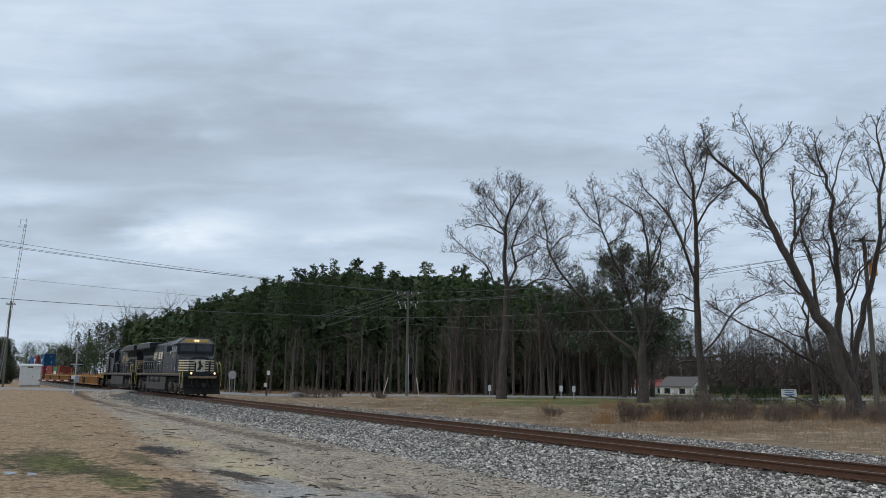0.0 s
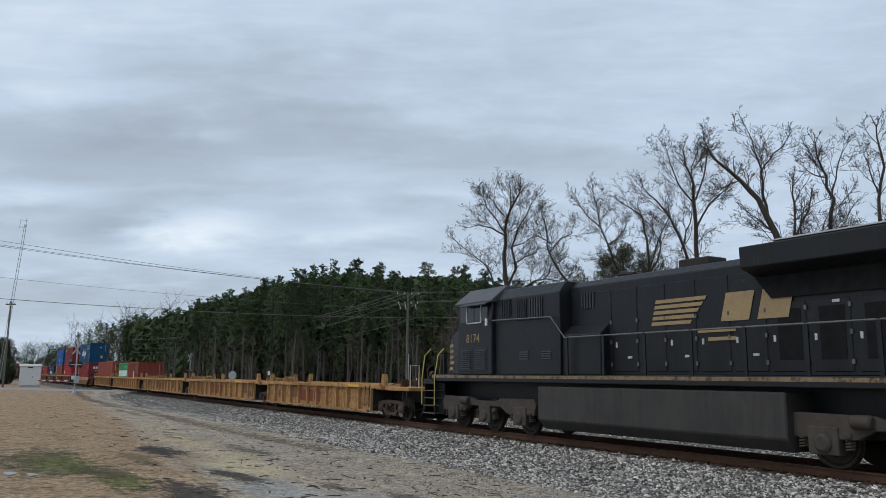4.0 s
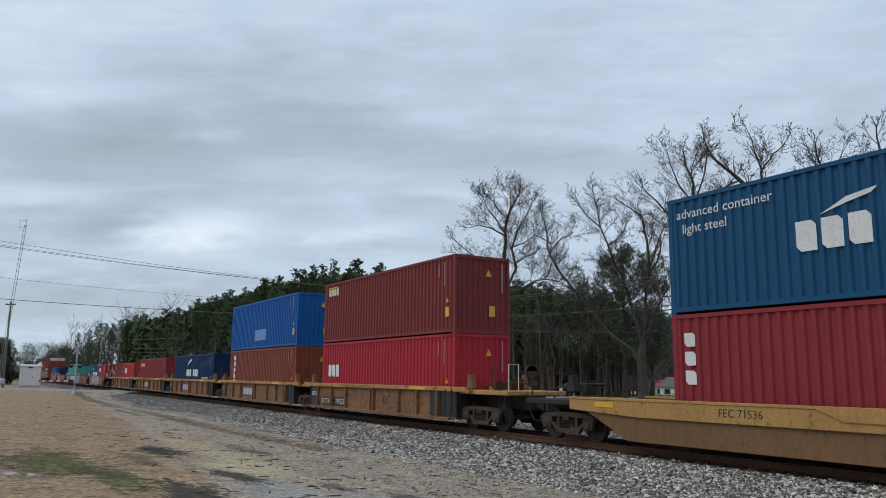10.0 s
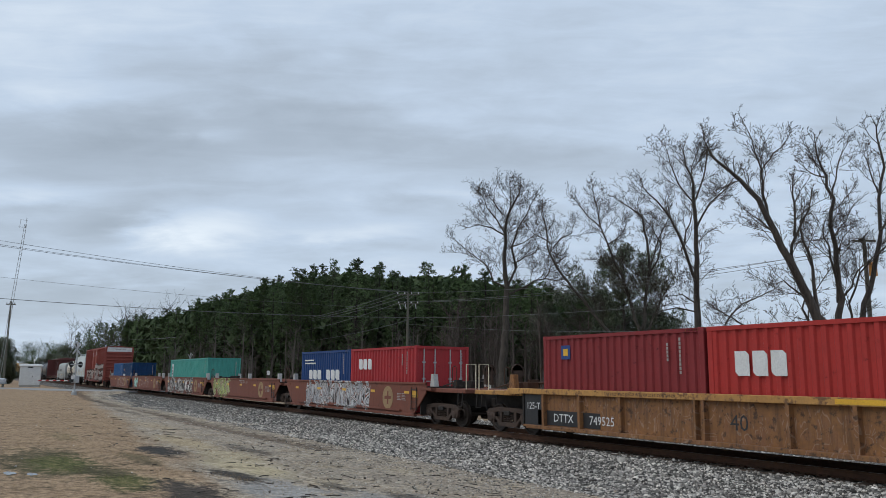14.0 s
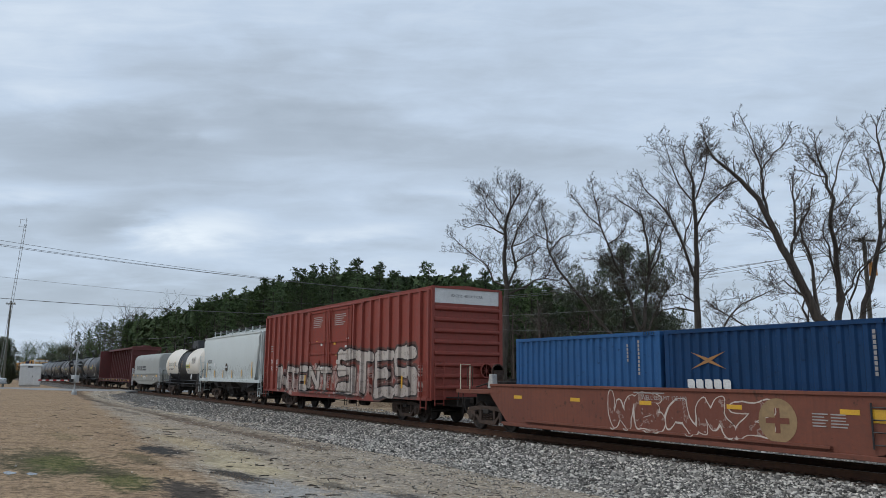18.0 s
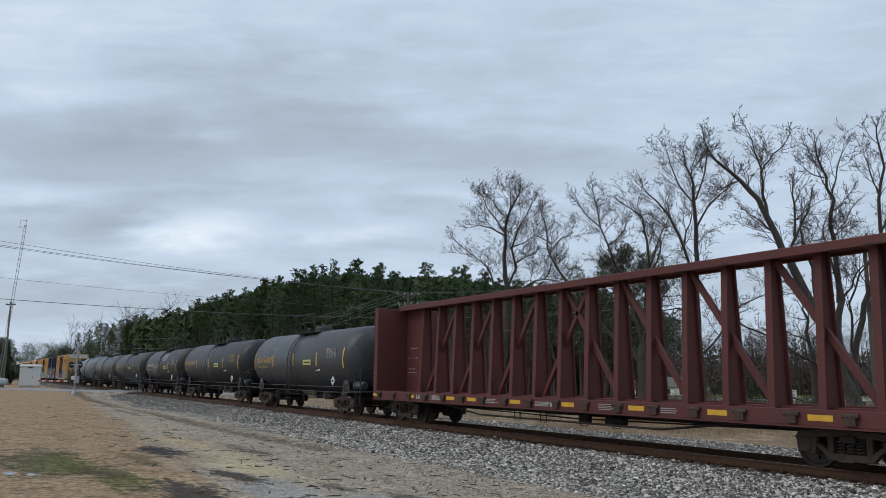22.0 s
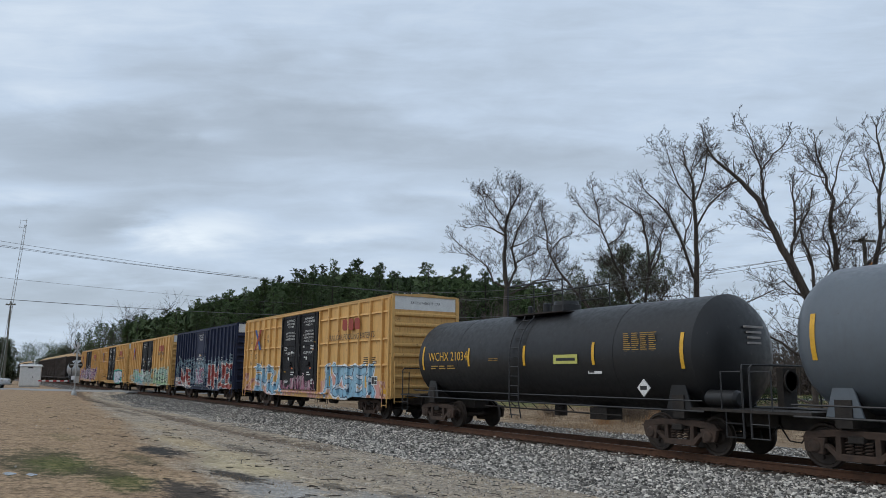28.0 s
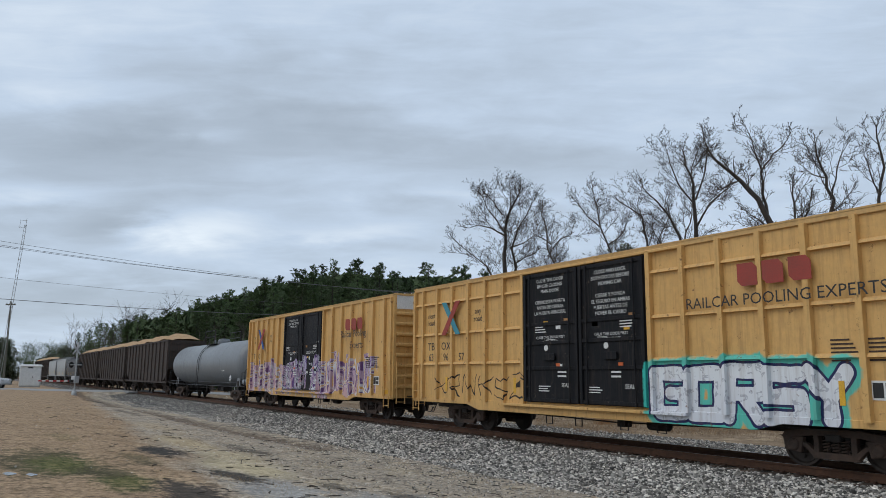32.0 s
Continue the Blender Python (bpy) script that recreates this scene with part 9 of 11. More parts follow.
def build_box_cars():
    c, m = box_car(-391.95, -410.65, "oxide red box car with pale graffiti along its foot", (0.275, 0.058, 0.040), (0.235, 0.050, 0.036), (0.12, 0.045, 0.03), (8, 8), (-403.9, -398.75),
                   ((0.265, 0.056, 0.038), (0.23, 0.050, 0.036)), 2.75, (), two(spraying(-7.2, 8.6, 0.95, 2.2, BONE, 1.3, 0.55, 0.9, 0.35), two(tagging("NTENT", -7.0, 0.4, 1.15, 2.15, ((0.52, 0.46, 0.41), (0.42, 0.36, 0.32), (0.028, 0.024, 0.024), (0.10, 0.055, 0.045)), 1.3, 0.15, 0.06, 0.10, 0.08), tagging("STES", 1.0, 8.3, 1.1, 2.75, ((0.52, 0.46, 0.41), (0.42, 0.36, 0.32), (0.028, 0.024, 0.024), (0.10, 0.055, 0.045)), 7.2, 0.21, 0.06, 0.10, 0.16))), notice="faded_white")
    for row, words in ((2.46, ("TO", "BX")), (2.12, ("88", "97", "13"))):
        for k, word in enumerate(words):
            lettering(word, 0.27, "white", c, -8.21 + k * 0.844, -1.57, row)
    bars(c, -8.8, -7.9, 3.0, 3.4, -1.57, "faded_white", 3)
    yellow_box(-598.3, -617.75, "yellow box car with blue and pink graffiti and black doors", "664449", (-611.0, -605.85), two(spraying(-9.4, 9.4, 0.75, 1.75, PINK, 2.2, 0.6, 1.6, 0.4), two(tagging("SMZA", -7.6, -2.9, 0.95, 2.25, ((0.30, 0.50, 0.62), (0.22, 0.42, 0.56), (0.05, 0.09, 0.14), (0.62, 0.70, 0.76)), 3.1, 0.12, 0.04, 0.09, 0.34), tagging("AZSEK", 2.8, 8.3, 0.95, 2.2, ((0.30, 0.50, 0.62), (0.22, 0.42, 0.56), (0.05, 0.09, 0.14), (0.62, 0.70, 0.76)), 5.4, 0.13, 0.04, 0.09, 0.34))), True, 1)
    c, m = box_car(-619.9, -636.35, "dark blue box car with red and white graffiti", (0.024, 0.031, 0.062), (0.030, 0.037, 0.070), (0.04, 0.036, 0.038), (8, 8), (-630.0, -626.9),
                   ((0.024, 0.031, 0.062), (0.030, 0.037, 0.070)), 2.7, (), two(spraying(-8.0, 7.8, 0.95, 2.9, ((0.26, 0.40, 0.45), (0.28, 0.40, 0.45), (0.34, 0.42, 0.45), (0.02, 0.03, 0.05)), 4.4, 0.85, 0.42, 0.42), two(spraying(-7.8, -3.0, 0.75, 1.5, ((0.74, 0.70, 0.64), (0.70, 0.66, 0.60), (0.76, 0.74, 0.70), (0.40, 0.12, 0.11)), 6.1, 0.9, 1.2, 0.3), two(tagging("AWE", -6.7, -3.2, 1.05, 2.2, ((0.30, 0.060, 0.055), (0.34, 0.090, 0.080), (0.76, 0.72, 0.66), None), 6.1, 0.11, 0.05, 0.0, 0.20), two(tagging("NO", -1.4, 1.0, 1.2, 2.2, ((0.20, 0.06, 0.12), (0.14, 0.05, 0.11), (0.62, 0.60, 0.62), None), 2.8, 0.10, 0.04, 0.0, 0.30), tagging("HMZE", 2.0, 7.8, 1.0, 2.45, ((0.30, 0.060, 0.055), (0.34, 0.090, 0.080), (0.76, 0.72, 0.66), None), 8.7, 0.15, 0.055, 0.0, 0.36))))), two_doors=False, words=(("CLOSE AND LOCK", "DOORS BEFORE", "MOVING CAR"),))
    for word, x in (("ND", -7.11), ("YX", -6.33)):
        lettering(word, 0.27, "white", c, x, -1.57, 3.12, stretch=1.1)
    for k in range(3):
        plate(c, -7.32 + k * 0.787, -6.92 + k * 0.787, 2.60, 2.82, -1.564, "rust", "number_bar")
    bars(c, 4.6, 5.3, 2.75, 3.0, -1.565, "white", 2)
    plate(c, 7.1, 7.7, 0.95, 1.2, -1.57, "yellow", "notice_plate")
    yellow_box(-638.5, -657.9, "yellow box car with pale green graffiti and black doors", "670938", (-651.1, -646.05), two(spraying(-8.9, 9.3, 0.8, 2.0, AQUA, 2.4, 0.85, 1.2, 0.25), two(tagging("RNS", -6.2, -1.9, 0.95, 1.95, ((0.40, 0.58, 0.44), (0.14, 0.42, 0.48), (0.62, 0.70, 0.68), (0.40, 0.38, 0.46)), 2.4, 0.13, 0.04, 0.14, 0.30), tagging("MOES", 3.2, 9.0, 0.95, 2.1, ((0.42, 0.58, 0.52), (0.36, 0.52, 0.30), (0.03, 0.04, 0.05), (0.55, 0.62, 0.50)), 9.3, 0.15, 0.05, 0.15, 0.28))), False, 3)
    yellow_box(-660.2, -679.5, "yellow box car with white block graffiti and black doors", "639657", (-672.5, -667.5), two(tagging("XRNKSZ", -8.2, -2.6, 1.15, 1.85, ((0.02, 0.018, 0.015), (0.02, 0.018, 0.015), (0.02, 0.018, 0.015), None), 3.6, 0.018, 0.004, 0.0, 0.35), tagging("GORSY", 2.5, 7.6, 0.98, 2.02, ((0.74, 0.76, 0.78), (0.66, 0.68, 0.72), (0.012, 0.018, 0.085), (0.05, 0.50, 0.42)), 4.2, 0.165, 0.06, 0.16, 0.02)), True, 2)
    yellow_box(-681.3, -700.2, "yellow box car with lilac and white graffiti", "694420", (-693.8, -688.6), two(spraying(-8.8, 0.0, 0.9, 2.5, LILAC, 5.2, 0.9, 0.9), spraying(0.8, 8.0, 0.85, 2.6, LILAC, 8.1, 0.95, 1.0)), False, 5)


def tank_car(s_front, s_rear, trucks, label, paint, paint2, worn, text=None, ink="yellow", radius=1.53, zc=2.56, band=None, wear=0.2, streak=0.35, guard=True, strips=5, mesh_seed=1, spray=None, lower=None):
    """A tank car; s_front and s_rear are the ends of its shell."""
    c = thing("tank_car", label, "rail car", group="tank cars of the freight train")
    L, mid = (s_front - s_rear) / 2, (s_front + s_rear) / 2
    dark = sum(paint) < 0.1
    m = surface("tank_paint", tuple(0.8 * v for v in paint) if dark else paint, tuple(0.8 * v for v in paint2) if dark else paint2, 0.45, 0.46 if dark else 0.42, 0.0, 0.03, worn=worn, wear=wear, streak=streak * (0.25 if dark else 0.6), anchor=c, spray=spray, shine=0.42 if dark else 0.4, grain=0.10)
    prof = [(-L, 0.02), (-L + 0.03, 0.5), (-L + 0.12, 0.95), (-L + 0.28, 1.28), (-L + 0.50, 1.46), (-L + 0.75, radius), (L - 0.75, radius), (L - 0.50, 1.46), (L - 0.28, 1.28), (L - 0.12, 0.95), (L - 0.03, 0.5), (L, 0.02)]
    shell = part("tank_shell", Build().turn(prof, "x", (0, 0, zc), 44), m, c, smooth=True)
    for k in (-0.55, 0.0, 0.55):
        part("weld_band", Build().turn([(k * L - 0.02, radius - 0.01), (k * L - 0.02, radius + 0.006), (k * L + 0.02, radius + 0.006), (k * L + 0.02, radius - 0.01)], "x", (0, 0, zc), 44), m, shell, smooth=True)
    if band:
        part("dark_band", Build().turn([(-1.3, radius), (-1.3, radius + 0.012), (1.3, radius + 0.012), (1.3, radius)], "x", (0, 0, zc), 44), band, shell, "black centre band", smooth=True)
        # black lower part of the shell
        ring = []
        for x in (-L + 0.72, L - 0.72):
            ring.append([(x, (radius + 0.014) * math.sin(a), zc - (radius + 0.014) * math.cos(a)) for a in np.linspace(-1.05, 1.05, 24)])
        part("lower_coat", Build().loft(ring, closed=False), band, shell, smooth=True)
    # dome, fittings and walkway
    top = zc + radius
    d = Build().turn([(top - 0.25, 0.46), (top + 0.18, 0.46), (top + 0.2, 0.40), (top + 0.30, 0.38), (top + 0.33, 0.05)], "z", (0.35, 0, 0), 20)
    part("manway", d, band or m, c, smooth=True)
    f = Build().turn([(top - 0.1, 0.14), (top + 0.32, 0.14), (top + 0.34, 0.08)], "z", (-0.75, 0.1, 0), 12)
    f.turn([(top - 0.1, 0.09), (top + 0.22, 0.09), (top + 0.26, 0.03)], "z", (-1.2, -0.25, 0), 10)
    part("valve_housing", f, band or m, c, smooth=True)
    p = Build().box(-1.5, 1.3, -0.95, -0.42, top - 0.12, top - 0.08).box(-1.5, 1.3, 0.42, 0.95, top - 0.12, top - 0.08)
    part("top_walkway", p, "running", c, "steel grating walkway")
    for y in (-0.95, 0.95):
        g = Build().tube([(-1.5, y, top - 0.1), (-1.5, y, top + 0.86), (1.3, y, top + 0.86), (1.3, y, top - 0.1)], 0.028, 5)
        g.tube([(-1.5, y, top + 0.42), (1.3, y, top + 0.42)], 0.018, 5)
        g.tube([(-0.1, y, top - 0.1), (-0.1, y, top + 0.86)], 0.018, 5)
        part("walkway_rail", g, "black", c)
    if band:
        part("fittings_bonnet", Build().prism([(-0.9, top), (1.0, top), (0.8, top + 0.62), (-0.7, top + 0.62)], "y", -0.38, 0.38), band, c, "black bonnet over the fittings", bevel=0.02)
    lb = Build()
    for x in (-0.62, -0.14):
        lb.tube([(x, -0.9, top - 0.1)] + [(x, -(radius + 0.09) * math.sin(a), zc + (radius + 0.09) * math.cos(a)) for a in np.linspace(0.65, 1.6, 6)] + [(x, -radius - 0.11, 1.05), (x, -radius - 0.02, 0.55)], 0.022, 5)
    for k in range(11):
        z = lerp(0.65, top - 0.3, k / 10)
        y = -radius - 0.09 if z < zc else -math.sqrt(max(0.05, (radius + 0.09) ** 2 - (z - zc) ** 2))
        lb.tube([(-0.62, y, z), (-0.14, y, z)], 0.015, 5)
    part("side_ladder", lb, "black", c, "steel side ladder")
    # frame, saddles, running boards
    for s in (-1, 1):
        x = s * (L - 0.3)
        part("stub_sill", Build().box(min(s * (L - 2.6), s * (L + 1.0)), max(s * (L - 2.6), s * (L + 1.0)), -0.32, 0.32, 0.68, 1.12), "running", c, bevel=0.02)
        for y in (-1, 1):
            part("saddle", Build().prism([(s * (L - 1.55), 1.05), (s * (L - 0.75), 1.05), (s * (L - 1.0), 1.85), (s * (L - 1.3), 1.85)], "y", y * 1.16, y * 1.22), m if not band else band, c, bevel=0.01)
        part("bolster_saddle", Build().box(s * (L - 1.15) - 0.18, s * (L - 1.15) + 0.18, -1.25, 1.25, 0.85, 1.40), "running", c)
        part("end_platform", Build().box(min(s * (L - 0.6), s * (L + 0.95)), max(s * (L - 0.6), s * (L + 0.95)), -1.45, 1.45, 1.06, 1.12), "running", c)
        r = Build().tube([(s * (L + 0.85), -1.42, 0.5), (s * (L + 0.85), -1.42, 2.02), (s * (L + 0.82), -1.36, 2.10), (s * (L + 0.82), 1.36, 2.10), (s * (L + 0.85), 1.42, 2.02), (s * (L + 0.85), 1.42, 0.5)], 0.024, 6)
        r.tube([(s * (L + 0.3), -1.44, 1.1), (s * (L + 0.3), -1.44, 1.95), (s * (L + 0.85), -1.44, 1.95)], 0.02, 5)
        for z in (0.52, 0.82):
            r.tube([(s * (L + 0.85), -1.43, z), (s * (L + 0.40), -1.43, z)], 0.016, 5)
        r.tube([(s * (L + 0.40), -1.43, 0.5), (s * (L + 0.40), -1.43, 1.1)], 0.016, 5)
        part("end_rail", r, "black", c)
        coupler(c, s * (L + 0.95), s)
    part("side_rail", Build().tube([(-L + 0.2, -1.50, 1.28), (L - 0.2, -1.50, 1.28)], 0.02, 5).tube([(-L + 0.2, -1.44, 1.04), (L - 0.2, -1.44, 1.04)], 0.024, 5), "black", c)
    part("side_rail", Build().tube([(-L + 0.2, 1.50, 1.28), (L - 0.2, 1.50, 1.28)], 0.02, 5), "black", c)
    g = Build().turn([(-0.45, 0.14), (-0.38, 0.2), (0.38, 0.2), (0.45, 0.14)], "x", (L + 0.05, -1.05, 1.34), 12)
    part("air_reservoir", g, m, c, smooth=True)
    q = Build().turn([(-0.30, 0.2), (0.0, 0.2), (0.12, 0.12)], "z", (0.0, 0.0, zc - radius - 0.05), 12).box(1.9, 2.6, -0.5, 0.1, 0.62, 0.95).tube([(-3.2, -0.7, 0.82), (3.4, -0.7, 0.78)], 0.025, 5)
    for k in range(9):
        q.tube([(-2.4 + k * 0.55, -1.42, 1.04), (-2.4 + k * 0.55, -1.2, 0.86)], 0.014, 4)
    part("brake_rigging", q, "running", c)
    part("hand_brake", Build().box(L + 0.45, L + 0.62, 0.35, 0.85, 1.15, 2.05).turn([(0.0, 0.27), (0.04, 0.27), (0.04, 0.23), (0.0, 0.23), (0.0, 0.27)], "x", (L + 0.64, 0.6, 1.75), 14), "running", c)
    # marks on the near side, laid on the curve
    side = -radius - 0.012
    plain = ink == "plain"
    ink = "white" if plain else ink
    for k in range(0 if plain else strips):
        x = lerp(-L + 0.75, L - 0.85, k / (strips - 1))
        hh = 0.38 if 0 < k < strips - 1 else 0.55
        pts = [[(x + dx, -(radius + 0.012) * math.cos(a), zc + (radius + 0.012) * math.sin(a)) for a in np.linspace(-hh * 0.5, hh * 0.6, 5)] for dx in (0, 0.11)]
        part("reflector", Build().loft(pts, closed=False), "yellow", c, "yellow reflective strip")
    if text:
        lettering(text, 0.32, ink, c, -L + 2.55, side, zc + 0.06)
        bars(c, -L + 1.4, -L + 3.1, zc - 0.38, zc - 0.22, side + 0.02, "dull_yellow" if ink == "yellow" else ink, 2, cols=3)
    if not plain:
        bars(c, L - 2.75, L - 1.55, zc + 0.02, zc + 0.54, side + 0.02, "dull_yellow" if ink == "yellow" and mesh_seed % 2 else "faded_white" if ink != "black" else "black", 10, cols=4)
        part("notice_print", Build().box(1.58, 2.40, side - 0.014, side - 0.004, zc - 0.155, zc - 0.075), "black", plate(c, 1.45, 2.5, zc - 0.24, zc + 0.02, side, "lime_plate", "notice_plate"))
    plate(c, L - 4.2, L - 3.65, zc - 0.52, zc - 0.22, side + 0.09, "white", "stencil_box"), plate(c, L - 4.16, L - 3.95, zc - 0.49, zc - 0.25, side + 0.086, "black", "stencil_box")
    if not plain:
        bars(c, -1.9, -1.3, zc - 0.12, zc - 0.02, side, "dull_yellow" if ink == "yellow" else ink, 2, cols=2)
    diamond(c, L - 2.0, -1.50, 1.55, 0.22)
    eb = Build()
    for k in range(4):
        w = (0.34, 0.26, 0.22, 0.24)[k]
        eb.box(L - 0.02, L + 0.025, 0.2 - w, 0.2 + w, zc + 0.60 - k * 0.13, zc + 0.65 - k * 0.13)
    part("small_print", eb, "black" if ink == "black" else "faded_white", c)
    for x in trucks:
        truck(c, x - mid)
    return on_rails(c, mid)


def build_tank_cars():
    grime = (0.10, 0.055, 0.035)
    tank_car(-426.3, -438.2, (-427.3, -437.0), "cream white tank car with a black centre band", (0.78, 0.73, 0.64), (0.74, 0.68, 0.59), (0.35, 0.3, 0.24), "OLNX 712102", "black", 1.36, 2.48, "black", 0.02, 0.15)
    tank_car(-480.6, -495.0, (-482.2, -493.4), "faded grey-black tank car with rust stains", (0.036, 0.042, 0.048), (0.052, 0.056, 0.060), (0.16, 0.075, 0.04), "UTLX 643392", "yellow", 1.56, 2.55, None, 0.30, 0.3, spray=spraying(0.2, 1.6, 1.75, 2.2, ((0.05, 0.05, 0.05), (0.05, 0.05, 0.05), (0.05, 0.05, 0.05), (0.01, 0.01, 0.01)), 2, 0.9, 0.35), mesh_seed=2)
    tank_car(-497.0, -512.7, (-498.4, -511.4), "black tank car with pale spill stains at the ladder", (0.019, 0.019, 0.020), (0.028, 0.028, 0.029), (0.10, 0.095, 0.09), "WCHX 23109", "yellow", 1.53, 2.55, None, 0.05, 0.35, spray=spilling(-0.45, 1.0, (0.46, 0.47, 0.48), 0.9))
    tank_car(-514.5, -528.5, (-515.8, -527.3), "black tank car with white sprayed letters", (0.017, 0.017, 0.018), (0.026, 0.025, 0.025), (0.07, 0.06, 0.055), "ACFX 79788", "white", 1.50, 2.50, None, 0.08, 0.4,
             spray=two(spraying(-3.2, -0.8, 1.9, 2.7, ((0.03, 0.03, 0.03), (0.03, 0.03, 0.03), (0.03, 0.03, 0.03), (0.55, 0.55, 0.55)), 5, 0.9, 0.4), spraying(0.2, 1.9, 2.9, 3.6, ((0.02, 0.02, 0.02), (0.02, 0.02, 0.02), (0.02, 0.02, 0.02), (0.6, 0.6, 0.6)), 3, 0.85, 0.5)))
    tank_car(-530.8, -546.8, (-532.1, -545.4), "clean black tank car with yellow markings", (0.016, 0.016, 0.018), (0.022, 0.022, 0.024), (0.05, 0.045, 0.04), "BCHX 22182", "yellow", 1.53, 2.52, None, 0.03, 0.25, spray=spilling(-0.3, 0.9, (0.16, 0.16, 0.165), 0.5))
    tank_car(-548.4, -563.6, (-549.6, -562.3), "weathered dark grey tank car", (0.046, 0.049, 0.053), (0.032, 0.034, 0.037), (0.11, 0.08, 0.06), None, "white", 1.52, 2.52, None, 0.2, 0.5)
    tank_car(-565.6, -580.7, (-566.9, -579.4), "blue-grey tank car with dusty sides", (0.125, 0.145, 0.165), (0.105, 0.122, 0.14), (0.09, 0.085, 0.08), None, "yellow", 1.56, 2.60, None, 0.05, 0.3)
    tank_car(-582.6, -596.7, (-583.9, -595.4), "shiny black tank car with yellow markings", (0.013, 0.013, 0.014), (0.019, 0.019, 0.020), (0.05, 0.045, 0.04), "WCHX 21034", "yellow", 1.45, 2.42, None, 0.03, 0.2)
    tank_car(-702.2, -721.6, (-704.2, -720.0), "pale grey tank car between box car and hoppers", (0.21, 0.225, 0.24), (0.18, 0.195, 0.205), (0.10, 0.09, 0.08), None, "plain", 1.56, 2.55, None, 0.1, 0.4)


def covered_hopper(s_front, s_rear, trucks, label, paint, paint2, number=True, high=4.55):
    c = thing("covered_hopper", label, "rail car", group="hoppers of the freight train")
    L, mid = (s_front - s_rear) / 2, (s_front + s_rear) / 2
    m = surface("hopper_paint", paint, paint2, 0.4, 0.6, 0.0, 0.03, grain=0.06, worn=(0.34, 0.34, 0.32), wear=0.02, streak=0.12, anchor=c,
                spray=spraying(-L + 1.5, L - 1.2, 1.5, 2.15, ((0.22, 0.23, 0.23), (0.30, 0.31, 0.30), (0.36, 0.37, 0.36), (0.14, 0.14, 0.14)), 3.0, 0.5, 0.22, 0.46) if number else None)
    # curved shell between slope sheets
    zt, zb, n = high - 0.18, 1.45, 12
    sec = [(-1.52, zb), (-1.60, zb + 0.9), (-1.60, zt - 0.35), (-1.48, zt - 0.12), (-0.9, zt + 0.10), (0, zt + 0.18), (0.9, zt + 0.10), (1.48, zt - 0.12), (1.60, zt - 0.35), (1.60, zb + 0.9), (1.52, zb)]
    rings = []
    # the side sheets are cut back below, over the slope sheets
    for x, foot in ((-L + 0.1, zt - 0.8), (-L + 0.75, zb + 0.4), (-L + 0.95, zb), (L - 0.95, zb), (L - 0.75, zb + 0.4), (L - 0.1, zt - 0.8)):
        rings.append([(x, y, max(z, foot)) for y, z in sec])
    part("body_shell", Build().loft(rings), m, c, "smooth curved pale grey shell", smooth=True)
    part("roof_edge", Build().box(-L, L, -1.55, -1.49, zt - 0.14, zt - 0.06), m, c), part("roof_edge", Build().box(-L, L, 1.49, 1.55, zt - 0.14, zt - 0.06), m, c)
    for y in (-1, 1):
        part("side_sill", Build().box(-L - 0.5, L + 0.5, y * 1.60 - 0.07, y * 1.60 + 0.07, zb - 0.16, zb + 0.02), m, c, bevel=0.015)
    # running boards on the roof
    part("roof_walk", Build().box(-L + 0.3, L - 0.3, -0.95, -0.55, zt + 0.34, zt + 0.38), "running", c, "dark grating roof walk")
    part("roof_walk", Build().box(-L + 0.3, L - 0.3, 0.55, 0.95, zt + 0.34, zt + 0.38), "running", c)
    for k in range(9):
        x = lerp(-L + 0.5, L - 0.5, k / 8)
        part("walk_bracket", Build().box(x - 0.03, x + 0.03, -1.0, -0.94, zt + 0.0, zt + 0.40).box(x - 0.02, x + 0.02, -0.95, -0.5, zt + 0.28, zt + 0.33), m, c)
    part("hatch_trough", Build().box(-L + 0.8, L - 0.8, -0.3, 0.3, zt + 0.15, zt + 0.30), m, c, bevel=0.03)
    # discharge hoppers
    for x in (-L * 0.36, L * 0.36):
        b = Build().loft([[(x - 1.9, -1.3, zb - 0.05), (x + 1.9, -1.3, zb - 0.05), (x + 1.9, 1.3, zb - 0.05), (x - 1.9, 1.3, zb - 0.05)], [(x - 0.6, -0.55, 0.45), (x + 0.6, -0.55, 0.45), (x + 0.6, 0.55, 0.45), (x - 0.6, 0.55, 0.45)]])
        h = part("discharge_hopper", b, "tank_grime", c, "sloping grimy discharge hopper")
        part("gate", Build().box(x - 0.65, x + 0.65, -0.7, 0.7, 0.28, 0.45).box(x - 0.5, x - 0.3, -0.95, -0.7, 0.34, 0.48), "running", h, bevel=0.015)
        part("access_cover", Build().turn([(0.0, 0.2), (-0.05, 0.2), (-0.06, 0.1)], "y", (x, -1.05, 1.0), 12), "running", h)
    for s in (-1, 1):
        part("end_slope", Build().prism([(s * (L - 0.1), zb + 0.3), (s * (L - 0.1), zb + 0.05), (s * (L - 3.0), 0.95), (s * (L - 3.0), 1.2)], "y", -1.3, 1.3), "tank_grime", c)
        part("end_frame", Build().box(s * L - 0.05, s * L + 0.05, -1.5, -1.4, 1.4, zt - 0.1).box(s * L - 0.05, s * L + 0.05, 1.4, 1.5, 1.4, zt - 0.1), m, c)
        part("end_deck", Build().box(min(s * (L - 0.3), s * (L + 0.75)), max(s * (L - 0.3), s * (L + 0.75)), -1.55, 1.55, 1.28, 1.34), "running", c)
        end_ladder(c, s * (L + 0.12), -1.40, -0.98, 0.6, zt, 10, m)
